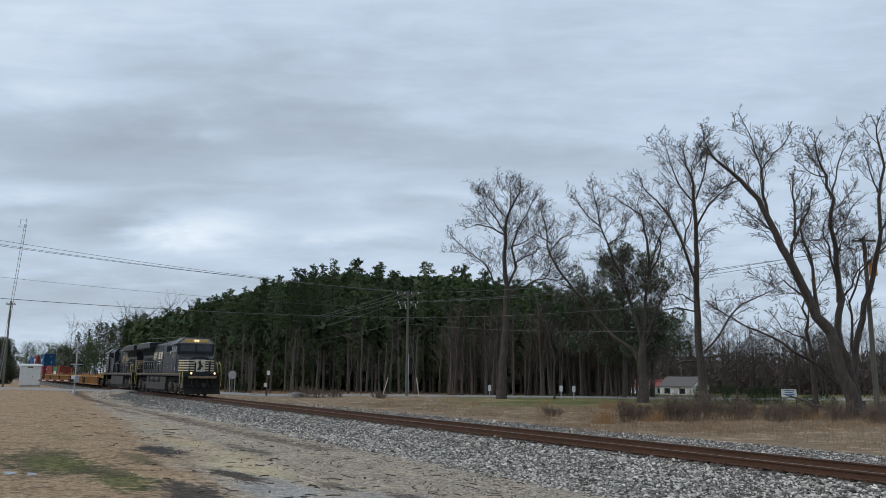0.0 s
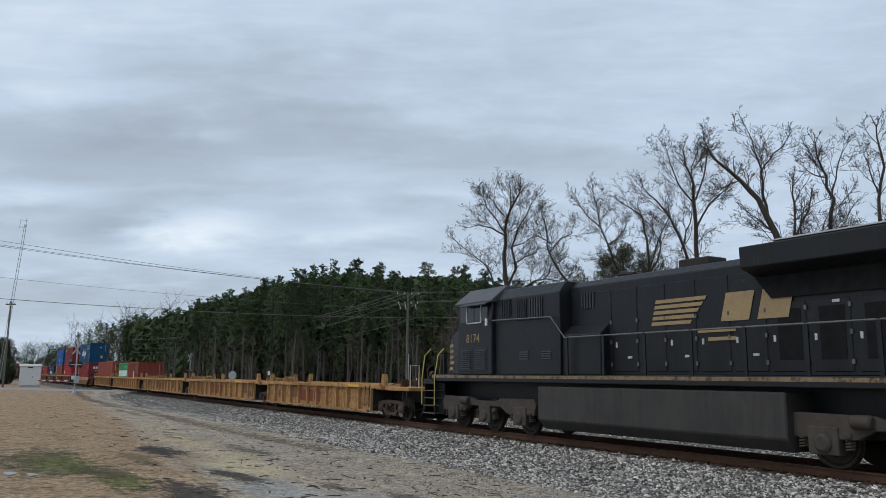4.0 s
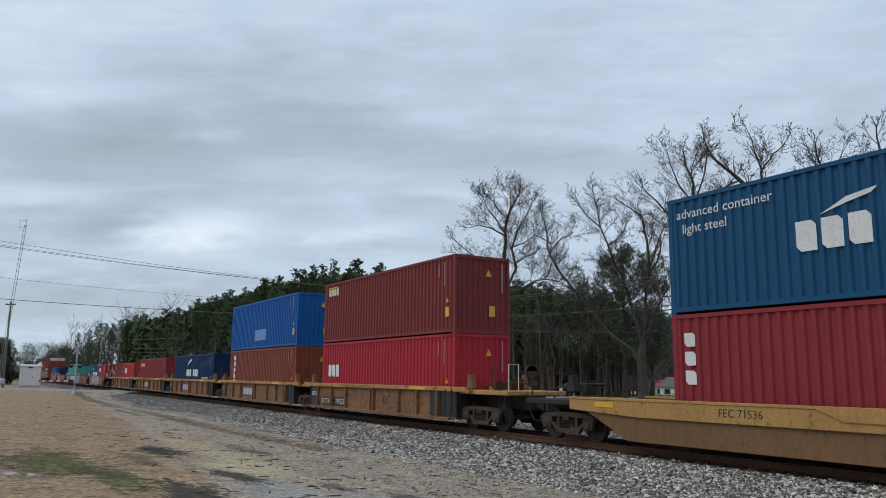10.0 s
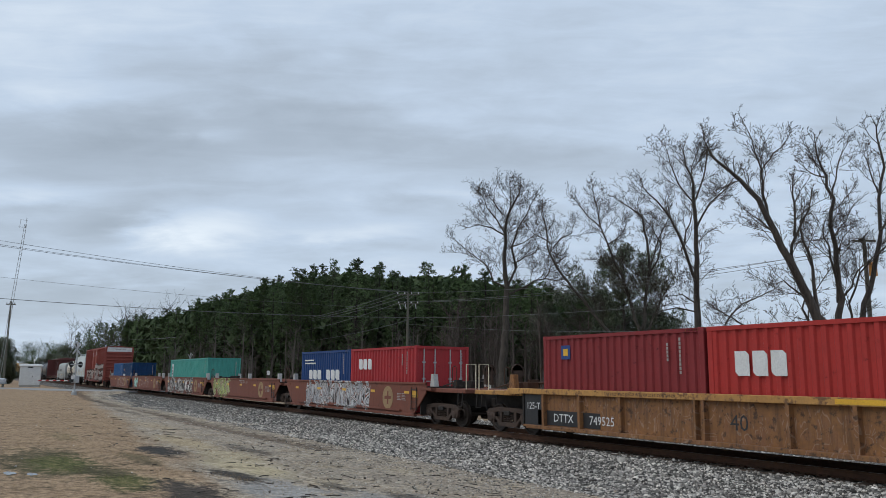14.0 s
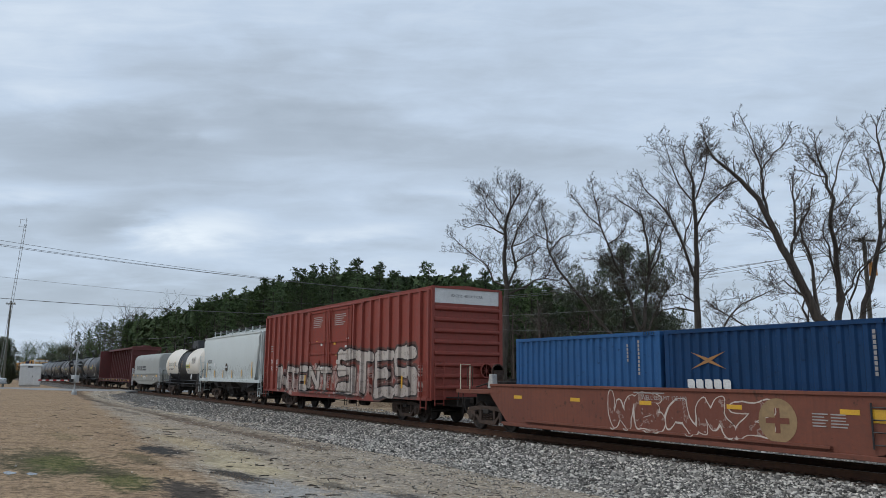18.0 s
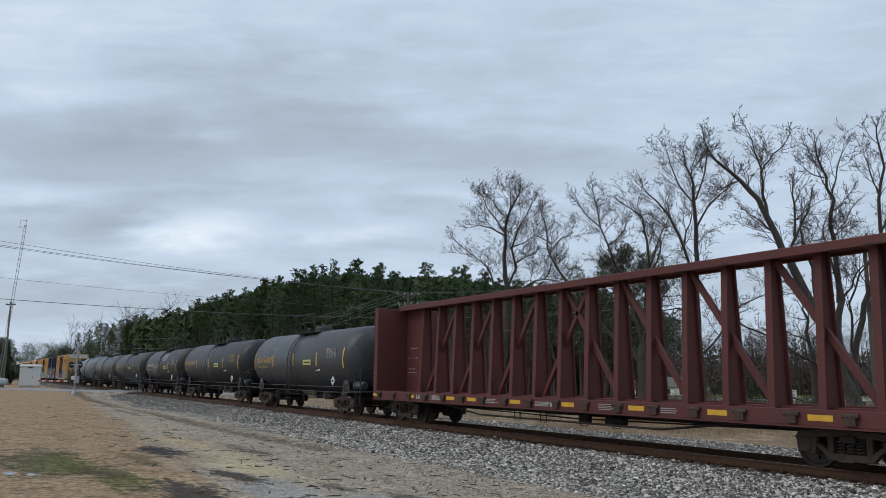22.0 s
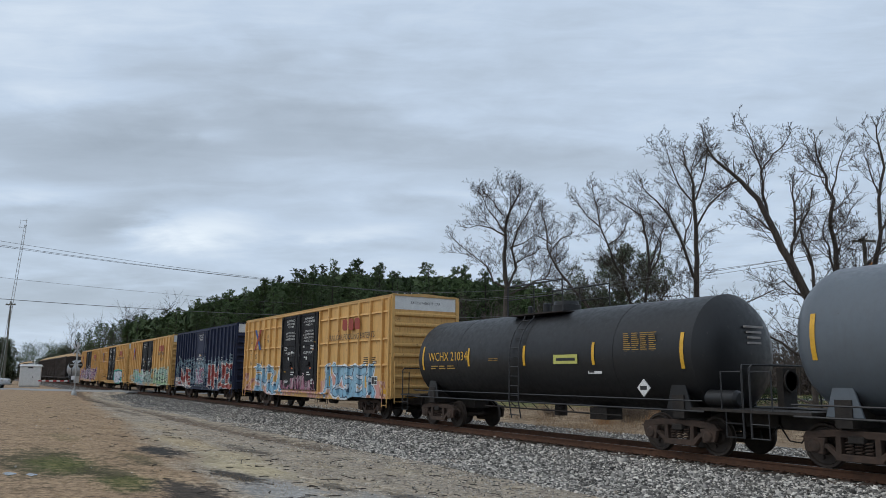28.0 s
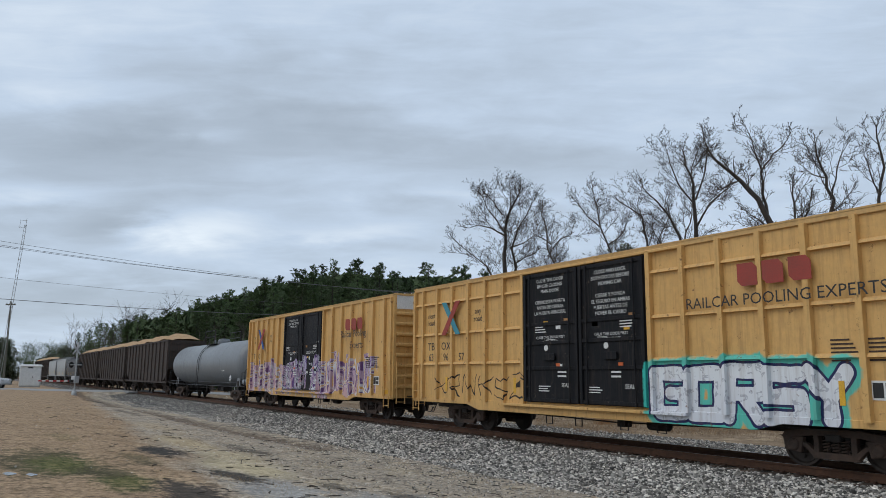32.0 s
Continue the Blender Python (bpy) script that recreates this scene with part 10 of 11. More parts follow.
        ladder(c, min(s * (L + 0.25), s * (L + 0.65)), max(s * (L + 0.25), s * (L + 0.65)), 0.5, 3.1, -1.64, 7, m)
        part("end_rail", Build().tube([(s * (L + 0.7), -1.5, 1.3), (s * (L + 0.7), -1.5, 2.6), (s * (L + 0.7), 1.5, 2.6), (s * (L + 0.7), 1.5, 1.3)], 0.02, 5), m, c)
    for k in range(6):
        x = lerp(-L + 1.2, L - 1.2, k / 5)
        plate(c, x - 0.06, x + 0.06, zb + 0.10, zb + 0.60 + (0.5 if k in (0, 5) else 0), -1.61, "yellow")
    if number:
        lettering("RGCX", 0.26, "black", c, -L + 1.95, -1.61, 2.62, stretch=1.1), lettering("1252", 0.26, "black", c, -L + 1.90, -1.61, 2.18, stretch=1.1)
        em = part("round_emblem", Build().turn([(0.0, 0.26), (-0.006, 0.26)], "y", (-0.3, -1.604, 2.22), 24), "tie", c, "dark round emblem")
        part("emblem_print", Build().box(-0.48, -0.12, -1.618, -1.61, 2.18, 2.30), "alu", em)
        plate(c, -L + 3.0, -L + 3.3, 2.3, 2.55, -1.606, "white", "stencil_box")
    underframe(c, L, [x - mid for x in trucks], 1.15, "running", 0.75)
    return on_rails(c, mid)


def open_hopper(s_front, s_rear, label, seed):
    c = thing("open_hopper", label, "rail car", group="hoppers of the freight train")
    L, mid = (s_front - s_rear) / 2, (s_front + s_rear) / 2
    m = surface("dark_hopper_paint", (0.030, 0.024, 0.020), (0.045, 0.032, 0.025), 0.5, 0.8, 0.0, 0.15, worn=(0.10, 0.05, 0.03), wear=0.25, streak=0.5)
    z0, z1, w = 1.15, 4.70, 1.55
    rib = Build().prism([(-0.07, 0), (0.07, 0), (0.05, -0.10), (-0.05, -0.10)], "z", z0, z1).mesh("side_post", m)
    for y in (-1, 1):
        part("side_wall", Build().prism([(-L, z1), (L, z1), (L, z0 + 0.9), (L - 1.6, z0), (-L + 1.6, z0), (-L, z0 + 0.9)], "y", y * (w - 0.04), y * w), m, c)
        part("top_chord", Build().box(-L, L, y * w - 0.07, y * w + 0.09, z1 - 0.10, z1 + 0.05), m, c)
        part("side_sill", Build().box(-L, L, y * w - 0.06, y * w + 0.08, z0 - 0.12, z0 + 0.05), m, c)
        for k in range(13):
            part("side_post", rib, None, c, at=pose(lerp(-L + 0.1, L - 0.1, k / 12), y * w, 0, 0, 0, 0 if y < 0 else 180))
    for s in (-1, 1):
        part("end_wall", Build().prism([(s * L, z1), (s * (L - 0.05), z1), (s * (L - 0.05), z0 + 1.2), (s * (L - 1.5), z0 + 0.1), (s * (L - 1.45), z0 + 0.1), (s * L, z0 + 1.1)], "y", -w + 0.04, w - 0.04), m, c)
        for k in range(4):
            part("end_rib", Build().box(min(s * L, s * (L + 0.08)), max(s * L, s * (L + 0.08)), -w + 0.1, w - 0.1, lerp(2.4, 4.4, k / 3), lerp(2.4, 4.4, k / 3) + 0.12), m, c)
        part("end_deck", Build().box(min(s * (L - 1.4), s * (L + 0.3)), max(s * (L - 1.4), s * (L + 0.3)), -1.4, 1.4, 1.10, 1.18), "running", c)
    for k in range(4):
        x = lerp(-L + 3.2, L - 3.2, k / 3)
        part("chute", Build().loft([[(x - 1.4, -1.3, z0), (x + 1.4, -1.3, z0), (x + 1.4, 1.3, z0), (x - 1.4, 1.3, z0)], [(x - 0.4, -0.8, 0.45), (x + 0.4, -0.8, 0.45), (x + 0.4, 0.8, 0.45), (x - 0.4, 0.8, 0.45)]]), m, c)
    # heap of wood chips
    rnd = random.Random(seed)
    b = Build()
    nx, ny = 34, 9
    for i in range(nx):
        for j in range(ny):
            x, y = lerp(-L + 0.1, L - 0.1, i / (nx - 1)), lerp(-w + 0.08, w - 0.08, j / (ny - 1))
            e = min(1, 0.35 + 5.0 * min(i, nx - 1 - i) / nx) * (1 - (y / w) ** 2) ** 0.6
            b.v.append((x, y, z1 - 0.05 + 0.72 * e * (0.85 + 0.25 * math.sin(x * 0.9 + seed)) + rnd.gauss(0, 0.03)))
    b.f = [(i * ny + j, i * ny + j + 1, (i + 1) * ny + j + 1, (i + 1) * ny + j) for i in range(nx - 1) for j in range(ny - 1)]
    part("wood_chip_heap", b, shared("chips", lambda: surface("wood_chips", (0.46, 0.30, 0.16), (0.36, 0.22, 0.11), 3.0, 0.95, 0.0, 0.6)), c, "heaped load of tan wood chips", smooth=True)
    underframe(c, L, (L - 2.1, -L + 2.1), 1.12, "running", 0.3)
    return on_rails(c, mid)


def coil_car():
    c = thing("coil_car", "pale grey covered coil car with a rounded hood", "rail car")
    mid, L = (-440.7 - 452.9) / 2, 6.1
    m = surface("hood_grey", (0.36, 0.37, 0.35), (0.33, 0.34, 0.32), 0.4, 0.6, 0.0, 0.03, grain=0.08, worn=(0.2, 0.19, 0.16), streak=0.2, wear=0.02)
    sill = surface("sill_grey", (0.33, 0.33, 0.30), (0.27, 0.265, 0.235), 0.5, 0.7, 0.0, 0.08, worn=(0.14, 0.09, 0.06), streak=0.5, wear=0.12)
    arch = [(-1.46, 1.75), (-1.46, 2.9)] + [(-1.46 + 0.55 * (1 - math.cos(a)), 2.9 + 0.72 * math.sin(a)) for a in np.linspace(0.25, 1.45, 7)] + [(0, 3.68)]
    arch += [(-y, z) for y, z in arch[-2::-1]]
    hood = part("hood", Build().prism(arch, "x", -L + 0.05, L - 0.05), m, c, "rounded steel hood over the load", bevel=0.06, smooth=True)
    for k in range(7):
        x = lerp(-L + 0.5, L - 0.5, k / 6)
        part("hood_seam", Build().prism([(y * 1.006, z + 0.006) for y, z in arch], "x", x - 0.03, x + 0.03), m, hood)
    for x in (-1.9, 1.9):
        b = Build().tube([(x - 0.5, 0, 3.68), (x - 0.25, 0, 4.0), (x + 0.3, 0, 4.02), (x + 0.5, 0, 3.68)], 0.05, 6).tube([(x, -0.3, 3.7), (x, 0.3, 4.0)], 0.04, 5)
        part("lifting_bracket", b, "rust", hood)
    part("body_sill", Build().box(-L - 0.05, L + 0.05, -1.50, 1.50, 1.12, 1.72), sill, c, bevel=0.02)
    part("lower_sill", Build().prism([(-L + 0.3, 1.12), (L - 0.3, 1.12), (L - 2.8, 0.78), (-L + 2.8, 0.78)], "y", -1.46, 1.46), sill, c)
    part("hood_lip", Build().box(-L - 0.08, L + 0.08, -1.54, 1.54, 1.70, 1.78), m, c, bevel=0.01)
    for s in (-1, 1):
        part("end_deck", Build().box(min(s * L, s * (L + 1.0)), max(s * L, s * (L + 1.0)), -1.45, 1.45, 1.05, 1.15), sill, c)
        r = Build().tube([(s * (L + 0.3), -1.5, 0.55), (s * (L + 0.3), -1.5, 2.3), (s * (L + 0.8), -1.5, 2.3), (s * (L + 0.8), -1.5, 0.55)], 0.03, 5)
        for z in (0.6, 0.9, 1.2, 1.5, 1.8):
            r.tube([(s * (L + 0.3), -1.5, z), (s * (L + 0.8), -1.5, z)], 0.018, 5)
        part("end_ladder", r, "alu", c)
        part("end_rail", Build().tube([(s * (L + 0.9), -1.4, 1.1), (s * (L + 0.9), -1.4, 2.2), (s * (L + 0.9), 1.4, 2.2), (s * (L + 0.9), 1.4, 1.1)], 0.022, 5), "alu", c)
    y = -1.462
    for i in range(5):
        plate(c, -4.75 + 0.03 * i, -2.95 + 0.05 * i, 2.10 + i * 0.085, 2.15 + i * 0.085, y, "black", "emblem_stripe")
    logo(c, -2.75, -1.85, 2.07, 2.51, y, "black", 2, slant=0.25)
    logo(c, -1.66, 0.02, 2.33, 2.51, y, "black", 7, slant=0.25), logo(c, -1.66, 0.20, 2.07, 2.25, y, "black", 8, slant=0.25)
    for i in range(5):
        part("emblem_stripe", Build().box(L - 0.052, L - 0.042, -0.75, -0.10 + 0.03 * i, 2.72 + i * 0.05, 2.75 + i * 0.05), "black", c)
    logo(c, -0.02, 0.55, 2.70, 2.96, L - 0.048, "black", 2, facing="front")
    lettering("NS 163576", 0.22, "black", c, -5.05, -1.506, 1.42)
    lettering("CS31A", 0.15, "black", c, 5.0, -1.506, 1.30)
    for x in (-5.9, -3.7, -1.6, 1.0, 5.4):
        plate(c, x - 0.25, x + 0.25, 1.50, 1.66 if x > 5 or x < -5 else 1.60, -1.504, "yellow")
    bars(c, -1.0, 0.6, 1.3, 1.55, -1.504, "white", 2, cols=3)
    plate(c, 3.82, 4.30, 1.18, 1.50, -1.504, "white", "stencil_box")
    for x in (3.86, 4.08):
        plate(c, x, x + 0.18, 1.22, 1.46, -1.508, "black", "stencil_box")
    underframe(c, L, (-442.4 - mid, -451.7 - mid), 1.05, "running", 1.0)
    on_rails(c, mid)


def centre_beam():
    c = thing("centre_beam_car", "empty oxide red centre-beam lumber car", "rail car")
    mid, L = (-455.0 - 478.2) / 2, 11.6
    m = surface("oxide_red", (0.125, 0.030, 0.026), (0.095, 0.024, 0.021), 0.6, 0.7, 0.0, 0.12, worn=(0.07, 0.030, 0.022), wear=0.25, streak=0.4)
    for s in (-1, 1):
        part("bulkhead", Build().box(s * L - 0.14, s * L + 0.14, -1.48, 1.48, 1.05, 4.62), m, c, "ribbed red end bulkhead", bevel=0.02)
        for k in range(6):
            part("bulkhead_rib", Build().box(min(s * L, s * (L + 0.26)), max(s * L, s * (L + 0.26)), -1.40, 1.40, lerp(1.4, 4.2, k / 5), lerp(1.4, 4.2, k / 5) + 0.14), m, c, bevel=0.02)
        end_ladder(c, s * (L + 0.30), -1.40, -1.0, 0.6, 4.3, 11, m)
        x = s * (L - 0.7)
        part("bulkhead_wing", Build().prism([(s * (L - 0.1), 1.1), (s * (L - 1.7), 1.1), (s * (L - 1.7), 4.55), (s * (L - 0.1), 4.55)], "y", -0.06, 0.06), m, c)
        b = Build()
        for z in (0.6, 0.85, 1.1, 1.5):
            b.tube([(s * (L - 0.1), -1.53, z), (s * (L - 0.5), -1.53, z)], 0.016, 5)
        part("grab_iron", b, m, c)
    part("top_chord", Build().box(-L, L, -0.42, 0.42, 4.60, 4.74).box(-L, L, -0.44, -0.40, 4.52, 4.74).box(-L, L, 0.40, 0.44, 4.52, 4.74), m, c, "wide channel-shaped top chord", bevel=0.02)
    part("centre_plate", Build().box(-L, L, -0.10, 0.10, 1.14, 1.20), m, c)
    # posts spread towards the floor, with flanges; the braces lean towards the middle
    post = Build()
    for k in (-1, 1):
        post.prism([(k * 0.30, 1.15), (k * 0.34, 1.15), (k * 0.17, 4.60), (k * 0.13, 4.60)], "x", -0.09, 0.09)
    post.prism([(-0.30, 1.15), (0.30, 1.15), (0.13, 4.60), (-0.13, 4.60)], "x", -0.018, 0.018)
    post = post.mesh("post", m)
    n, gap = 16, 1.257
    xs = [-9.90 + gap * i for i in range(n)]
    for x in xs:
        part("post", post, None, c, at=(x, 0, 0))
    for i in (0, 2, 4, 6):
        a, e = xs[i] + 0.12, xs[i + 2] - 0.06
        b2, d2 = xs[n - 1 - i] - 0.12, xs[n - 3 - i] + 0.06
        for p, q in ((a, e), (b2, d2)):
            part("diagonal_brace", Build().prism([(p - 0.09, 1.18), (p + 0.09, 1.18), (q + 0.09, 4.58), (q - 0.09, 4.58)], "y", -0.06, 0.06), m, c, bevel=0.01)
    for p, q in ((xs[0], xs[0] - 1.5), (xs[-1], xs[-1] + 1.5)):
        part("diagonal_brace", Build().prism([(p - 0.09, 1.18), (p + 0.09, 1.18), (q + 0.09, 3.2), (q - 0.09, 3.2)], "y", -0.09, 0.09), m, c, bevel=0.01)
    for x in xs[::3]:
        part("chord_bracket", Build().box(x - 0.05, x + 0.35, -0.445, -0.43, 4.53, 4.57), "rust", c)
    part("floor", Build().box(-L, L, -1.5, 1.5, 1.02, 1.15), m, c)
    for y in (-1, 1):
        part("side_sill", Build().box(-L, L, y * 1.49 - 0.03, y * 1.49 + 0.03, 0.88, 1.20), m, c, bevel=0.008)
        part("sill_flange", Build().box(-L, L, y * 1.47 - 0.09, y * 1.47 + 0.09, 0.84, 0.88), m, c)
        for k in range(18):
            x = -11.06 + gap * k
            part("winch", Build().box(x - 0.11, x + 0.11, y * 1.54 - 0.06, y * 1.54 + 0.06, 0.92, 1.08).tube([(x - 0.17, y * 1.56, 1.10), (x + 0.17, y * 1.56, 1.10)], 0.05, 7), "frame", c)
    for x in (-11.4, -8.45, -5.55, -4.2, -1.75, 0.75, 3.4, 5.9, 8.4, 10.8):
        plate(c, x - 0.27, x + 0.27, 0.98, 1.10, -1.524, "yellow")
    for i in range(4):
        plate(c, -0.75, -0.12 + 0.02 * i, 0.955 + i * 0.035, 0.977 + i * 0.035, -1.522, "faded_white", "emblem_stripe")
    logo(c, -0.06, 0.34, 0.95, 1.09, -1.522, "faded_white", 2, slant=0.2)
    lettering("NS", 0.16, "white", c, -7.85, -1.526, 1.03), lettering("120315", 0.17, "white", c, -6.6, -1.526, 1.03)
    bars(c, 2.0, 2.7, 0.94, 1.12, -1.522, "faded_white", 4), bars(c, -3.4, -2.5, 0.95, 1.10, -1.522, "faded_white", 3), bars(c, 4.2, 5.0, 0.95, 1.10, -1.522, "faded_white", 3)
    for z in (1.9, 2.05, 2.5, 2.9):
        bars(c, -11.3, -10.5, z, z + 0.10, -0.064, "faded_white", 1, cols=4)
    part("truss_rod", Build().tube([(-7.5, -1.3, 0.95), (-4.0, -1.3, 0.55), (4.0, -1.3, 0.55), (7.5, -1.3, 0.95)], 0.03, 5), "running", c)
    underframe(c, L, (-457.9 - mid, -476.3 - mid), 1.02, "running", 0.55)
    on_rails(c, mid)


# ---- locomotives ----
def loco_truck(c, x):
    b = Build().box(-2.7, 2.7, -0.75, 0.75, 0.62, 0.86)
    t = part("truck", b, "running", c, "grey-brown three-axle truck", (x, 0, 0), bevel=0.02)
    f = Build().prism([(-2.75, 0.95), (-2.6, 1.12), (-0.9, 1.10), (-0.6, 1.0), (0.6, 1.0), (0.9, 1.10), (2.6, 1.12), (2.75, 0.95), (2.65, 0.62), (1.25, 0.62), (0.9, 0.82), (-0.9, 0.82), (-1.25, 0.62), (-2.65, 0.62)], "y", -0.09, 0.09)
    for dx in (-1.95, 0, 1.95):
        f.box(dx - 0.33, dx + 0.33, -0.13, 0.09, 0.30, 0.86).turn([(-0.20, 0.13), (-0.16, 0.2), (0.0, 0.2)], "y", (dx, 0, 0.53), 14)
        f.turn([(-0.14, 0.06), (-0.10, 0.1), (0, 0.1)], "y", (dx + 0.52, 0, 0.70), 8)
    me = f.mesh("side_frame", "loco_frame", 0.02)
    sp = Build()
    for dx in (-2.45, -1.45, -0.5, 0.5, 1.45, 2.45):
        sp.tube([(dx + 0.09 * math.cos(a), 0.09 * math.sin(a), 0.42 + 0.30 * i / 30) for i, a in enumerate(np.linspace(0, 5 * 6.283, 31))], 0.022, 5)
    for y in (-1, 1):
        part("side_frame", me, None, t, at=pose(0, y * 1.12, 0, 0, 0, 0 if y < 0 else 180))
        part("coil_spring_set", sp, "loco_frame", t, at=(0, y * 1.12, 0))
        part("brake_cylinder", Build().turn([(-0.22, 0.1), (-0.18, 0.14), (0.18, 0.14), (0.22, 0.1)], "x", (1.1 * y, y * 1.26, 0.98), 12), "loco_frame", t, smooth=True)
    for dx in (-1.95, 0.0, 1.95):
        w = part("wheelset", shared("loco_wheel", lambda: wheel_big()), None, t, at=(dx, 0, 0.533))
        AXLES.setdefault((dx, 0.533), []).append(w)


def wheel_big():
    b = Build()
    for s in (-1, 1):
        y = 0.7525 * s
        b.turn([(y - 0.075 * s, 0.53), (y - 0.045 * s, 0.558), (y - 0.035 * s, 0.536), (y + 0.06 * s, 0.528), (y + 0.06 * s, 0.46), (y + 0.02 * s, 0.42), (y + 0.01 * s, 0.22), (y + 0.07 * s, 0.17), (y + 0.07 * s, 0.05)], "y", (0, 0, 0), 26)
        for k in range(3):
            b.box(0.3 * math.cos(2.1 * k) - 0.03, 0.3 * math.cos(2.1 * k) + 0.03, y + s * 0.02 - 0.02, y + s * 0.02 + 0.02, 0.3 * math.sin(2.1 * k) - 0.03, 0.3 * math.sin(2.1 * k) + 0.03)
    b.turn([(-0.9, 0.09), (0.9, 0.09)], "y", (0, 0, 0), 10)
    return b.mesh("wheelset", "wheel", smooth=True)


def locomotive(s_mid, number, lead, tank_style):
    """A wide-cab freight diesel. Its cab end looks along +x; the second one is turned round."""
    c = thing("locomotive", "black freight diesel locomotive with white stripes, its lights lit" if lead else "black freight diesel locomotive running long hood forward", "locomotive", group="locomotives of the train")
    near = -1 if lead else 1
    trim = "cream" if lead else "dull_gold"
    # frame and decks
    part("frame", Build().box(-10.5, 9.4, -1.5, 1.5, 1.62, 1.86).box(-10.2, 9.2, -0.5, 0.5, 0.95, 1.62), "loco_black", c, bevel=0.02)
    for y in (-1, 1):
        part("sill_stripe", Build().box(-10.45, 9.35, y * 1.5 - 0.008, y * 1.5 + 0.008, 1.74, 1.83), "sill_gold", c, "tan stripe along the sill")
    # long hood
    part("long_hood", Build().prism([(-0.95, 1.86), (-0.95, 4.40), (-0.75, 4.58), (0.75, 4.58), (0.95, 4.40), (0.95, 1.86)], "x", -9.95, 2.2), "loco_black", c, bevel=0.02)
    part("equipment_hood", Build().prism([(-1.38, 1.86), (-1.38, 4.28), (-1.1, 4.62), (1.1, 4.62), (1.38, 4.28), (1.38, 1.86)], "x", 2.2, 5.5), "loco_black", c, bevel=0.02)
    part("blower_duct", Build().prism([(-1.30, 1.86), (-1.30, 3.0), (-0.95, 3.3), (-0.95, 1.86)], "x", 0.6, 2.2), "loco_black", c, bevel=0.02), part("blower_duct", Build().prism([(1.30, 1.86), (1.30, 3.0), (0.95, 3.3), (0.95, 1.86)], "x", 0.6, 2.2), "loco_black", c, bevel=0.02)
    # doors and louvres
    for y in (-1, 1):
        for k in range(11):
            x = -9.3 + k * 0.98
            d = part("hood_door", Build().box(x, x + 0.86, y * 0.95 - 0.02, y * 0.95 + 0.02, 1.95, 3.45 if k < 5 else 4.2), "loco_black", c, bevel=0.012)
            for z in (2.1, 2.7, 3.25):
                part("hinge", Build().box(x - 0.03, x + 0.03, y * 0.975 - 0.016, y * 0.975 + 0.016, z, z + 0.10), "loco_rail", d)
            if k % 2:
                part("notice_sticker", Build().box(x + 0.2, x + 0.36, y * 0.985 - 0.006, y * 0.985 + 0.006, 3.36 if k < 5 else 2.30, 3.42 if k < 5 else 2.36), "alu", d)
            part("latch", Build().box(x + 0.74, x + 0.80, y * 0.975 - 0.012, y * 0.975 + 0.012, 2.6, 2.74), "alu", d)
            if k < 5:
                part("door_screen", Build().box(x + 0.12, x + 0.68, y * 0.973 - 0.006, y * 0.973 + 0.006, 2.2, 3.3), "screen", d)
        for x, z0, z1, wd in ((3.0, 3.55, 4.2, 0.62), (3.8, 3.55, 4.2, 0.5), (1.1, 3.75, 4.2, 0.6), (4.6, 3.7, 4.25, 0.5)):
            g = part("intake_grille", Build().box(x, x + wd, y * 1.38 - 0.03 if x > 2 else y * 0.95 - 0.03, y * 1.38 + 0.03 if x > 2 else y * 0.95 + 0.03, z0, z1), "glass", c)
            for k in range(5):
                xx = x + wd * (k + 0.5) / 5
                part("grille_bar", Build().box(xx - 0.015, xx + 0.015, (y * 1.42 if x > 2 else y * 0.99) - 0.01, (y * 1.42 if x > 2 else y * 0.99) + 0.01, z0, z1), "loco_black", g)
        for x in (5.75, 6.65):
            p = part("louvre_door", Build().box(x, x + 0.75, y * 1.52 - 0.015, y * 1.52 + 0.015, 1.95, 2.75), "loco_black", c, bevel=0.01)
            for k in range(10):
                part("louvre", Build().prism([(y * 1.53, 2.05 + k * 0.065), (y * 1.56, 2.05 + k * 0.065), (y * 1.53, 2.10 + k * 0.065)], "x", x + 0.08, x + 0.67), "loco_black", p)
        for x in (2.6, 3.7):
            for k in range(4):
                part("vent_slot", Build().box(x, x + 0.45, y * 1.39 - 0.01, y * 1.39 + 0.01, 2.32 + k * 0.07, 2.36 + k * 0.07), "glass", c)
    # flared radiator wings
    for y in (-1, 1):
        part("radiator_wing", Build().prism([(y * 0.90, 4.02), (y * 1.50, 4.22), (y * 1.52, 4.70), (y * 0.90, 4.74)], "x", -11.0, -4.2), "loco_black", c, "flared radiator wing", bevel=0.02)
        part("wing_soffit", Build().prism([(-9.9, 3.55), (-4.6, 3.55), (-4.2, 4.05), (-10.6, 4.05)], "y", y * 0.96, y * 1.02), "screen", c)
    part("radiator_top", Build().box(-11.0, -4.2, -1.0, 1.0, 4.50, 4.76), "loco_black", c, bevel=0.02)
    part("radiator_screen", Build().box(-10.4, -4.9, -1.35, 1.35, 4.76, 4.79), "alu", c)
    part("exhaust_stack", Build().box(-2.4, -1.4, -0.35, 0.35, 4.55, 4.85), "running", c, bevel=0.03)
    part("air_horn", Build().tube([(0.4, -0.2, 4.72), (1.1, -0.2, 4.74)], 0.05, 8, 0.11).tube([(0.4, 0.1, 4.72), (0.95, 0.1, 4.74)], 0.05, 8, 0.10), "running", c)
    # cab
    cab = [(-1.52, 1.86), (-1.52, 3.72), (-1.46, 4.32), (-0.92, 4.76), (0.92, 4.76), (1.46, 4.32), (1.52, 3.72), (1.52, 1.86)]
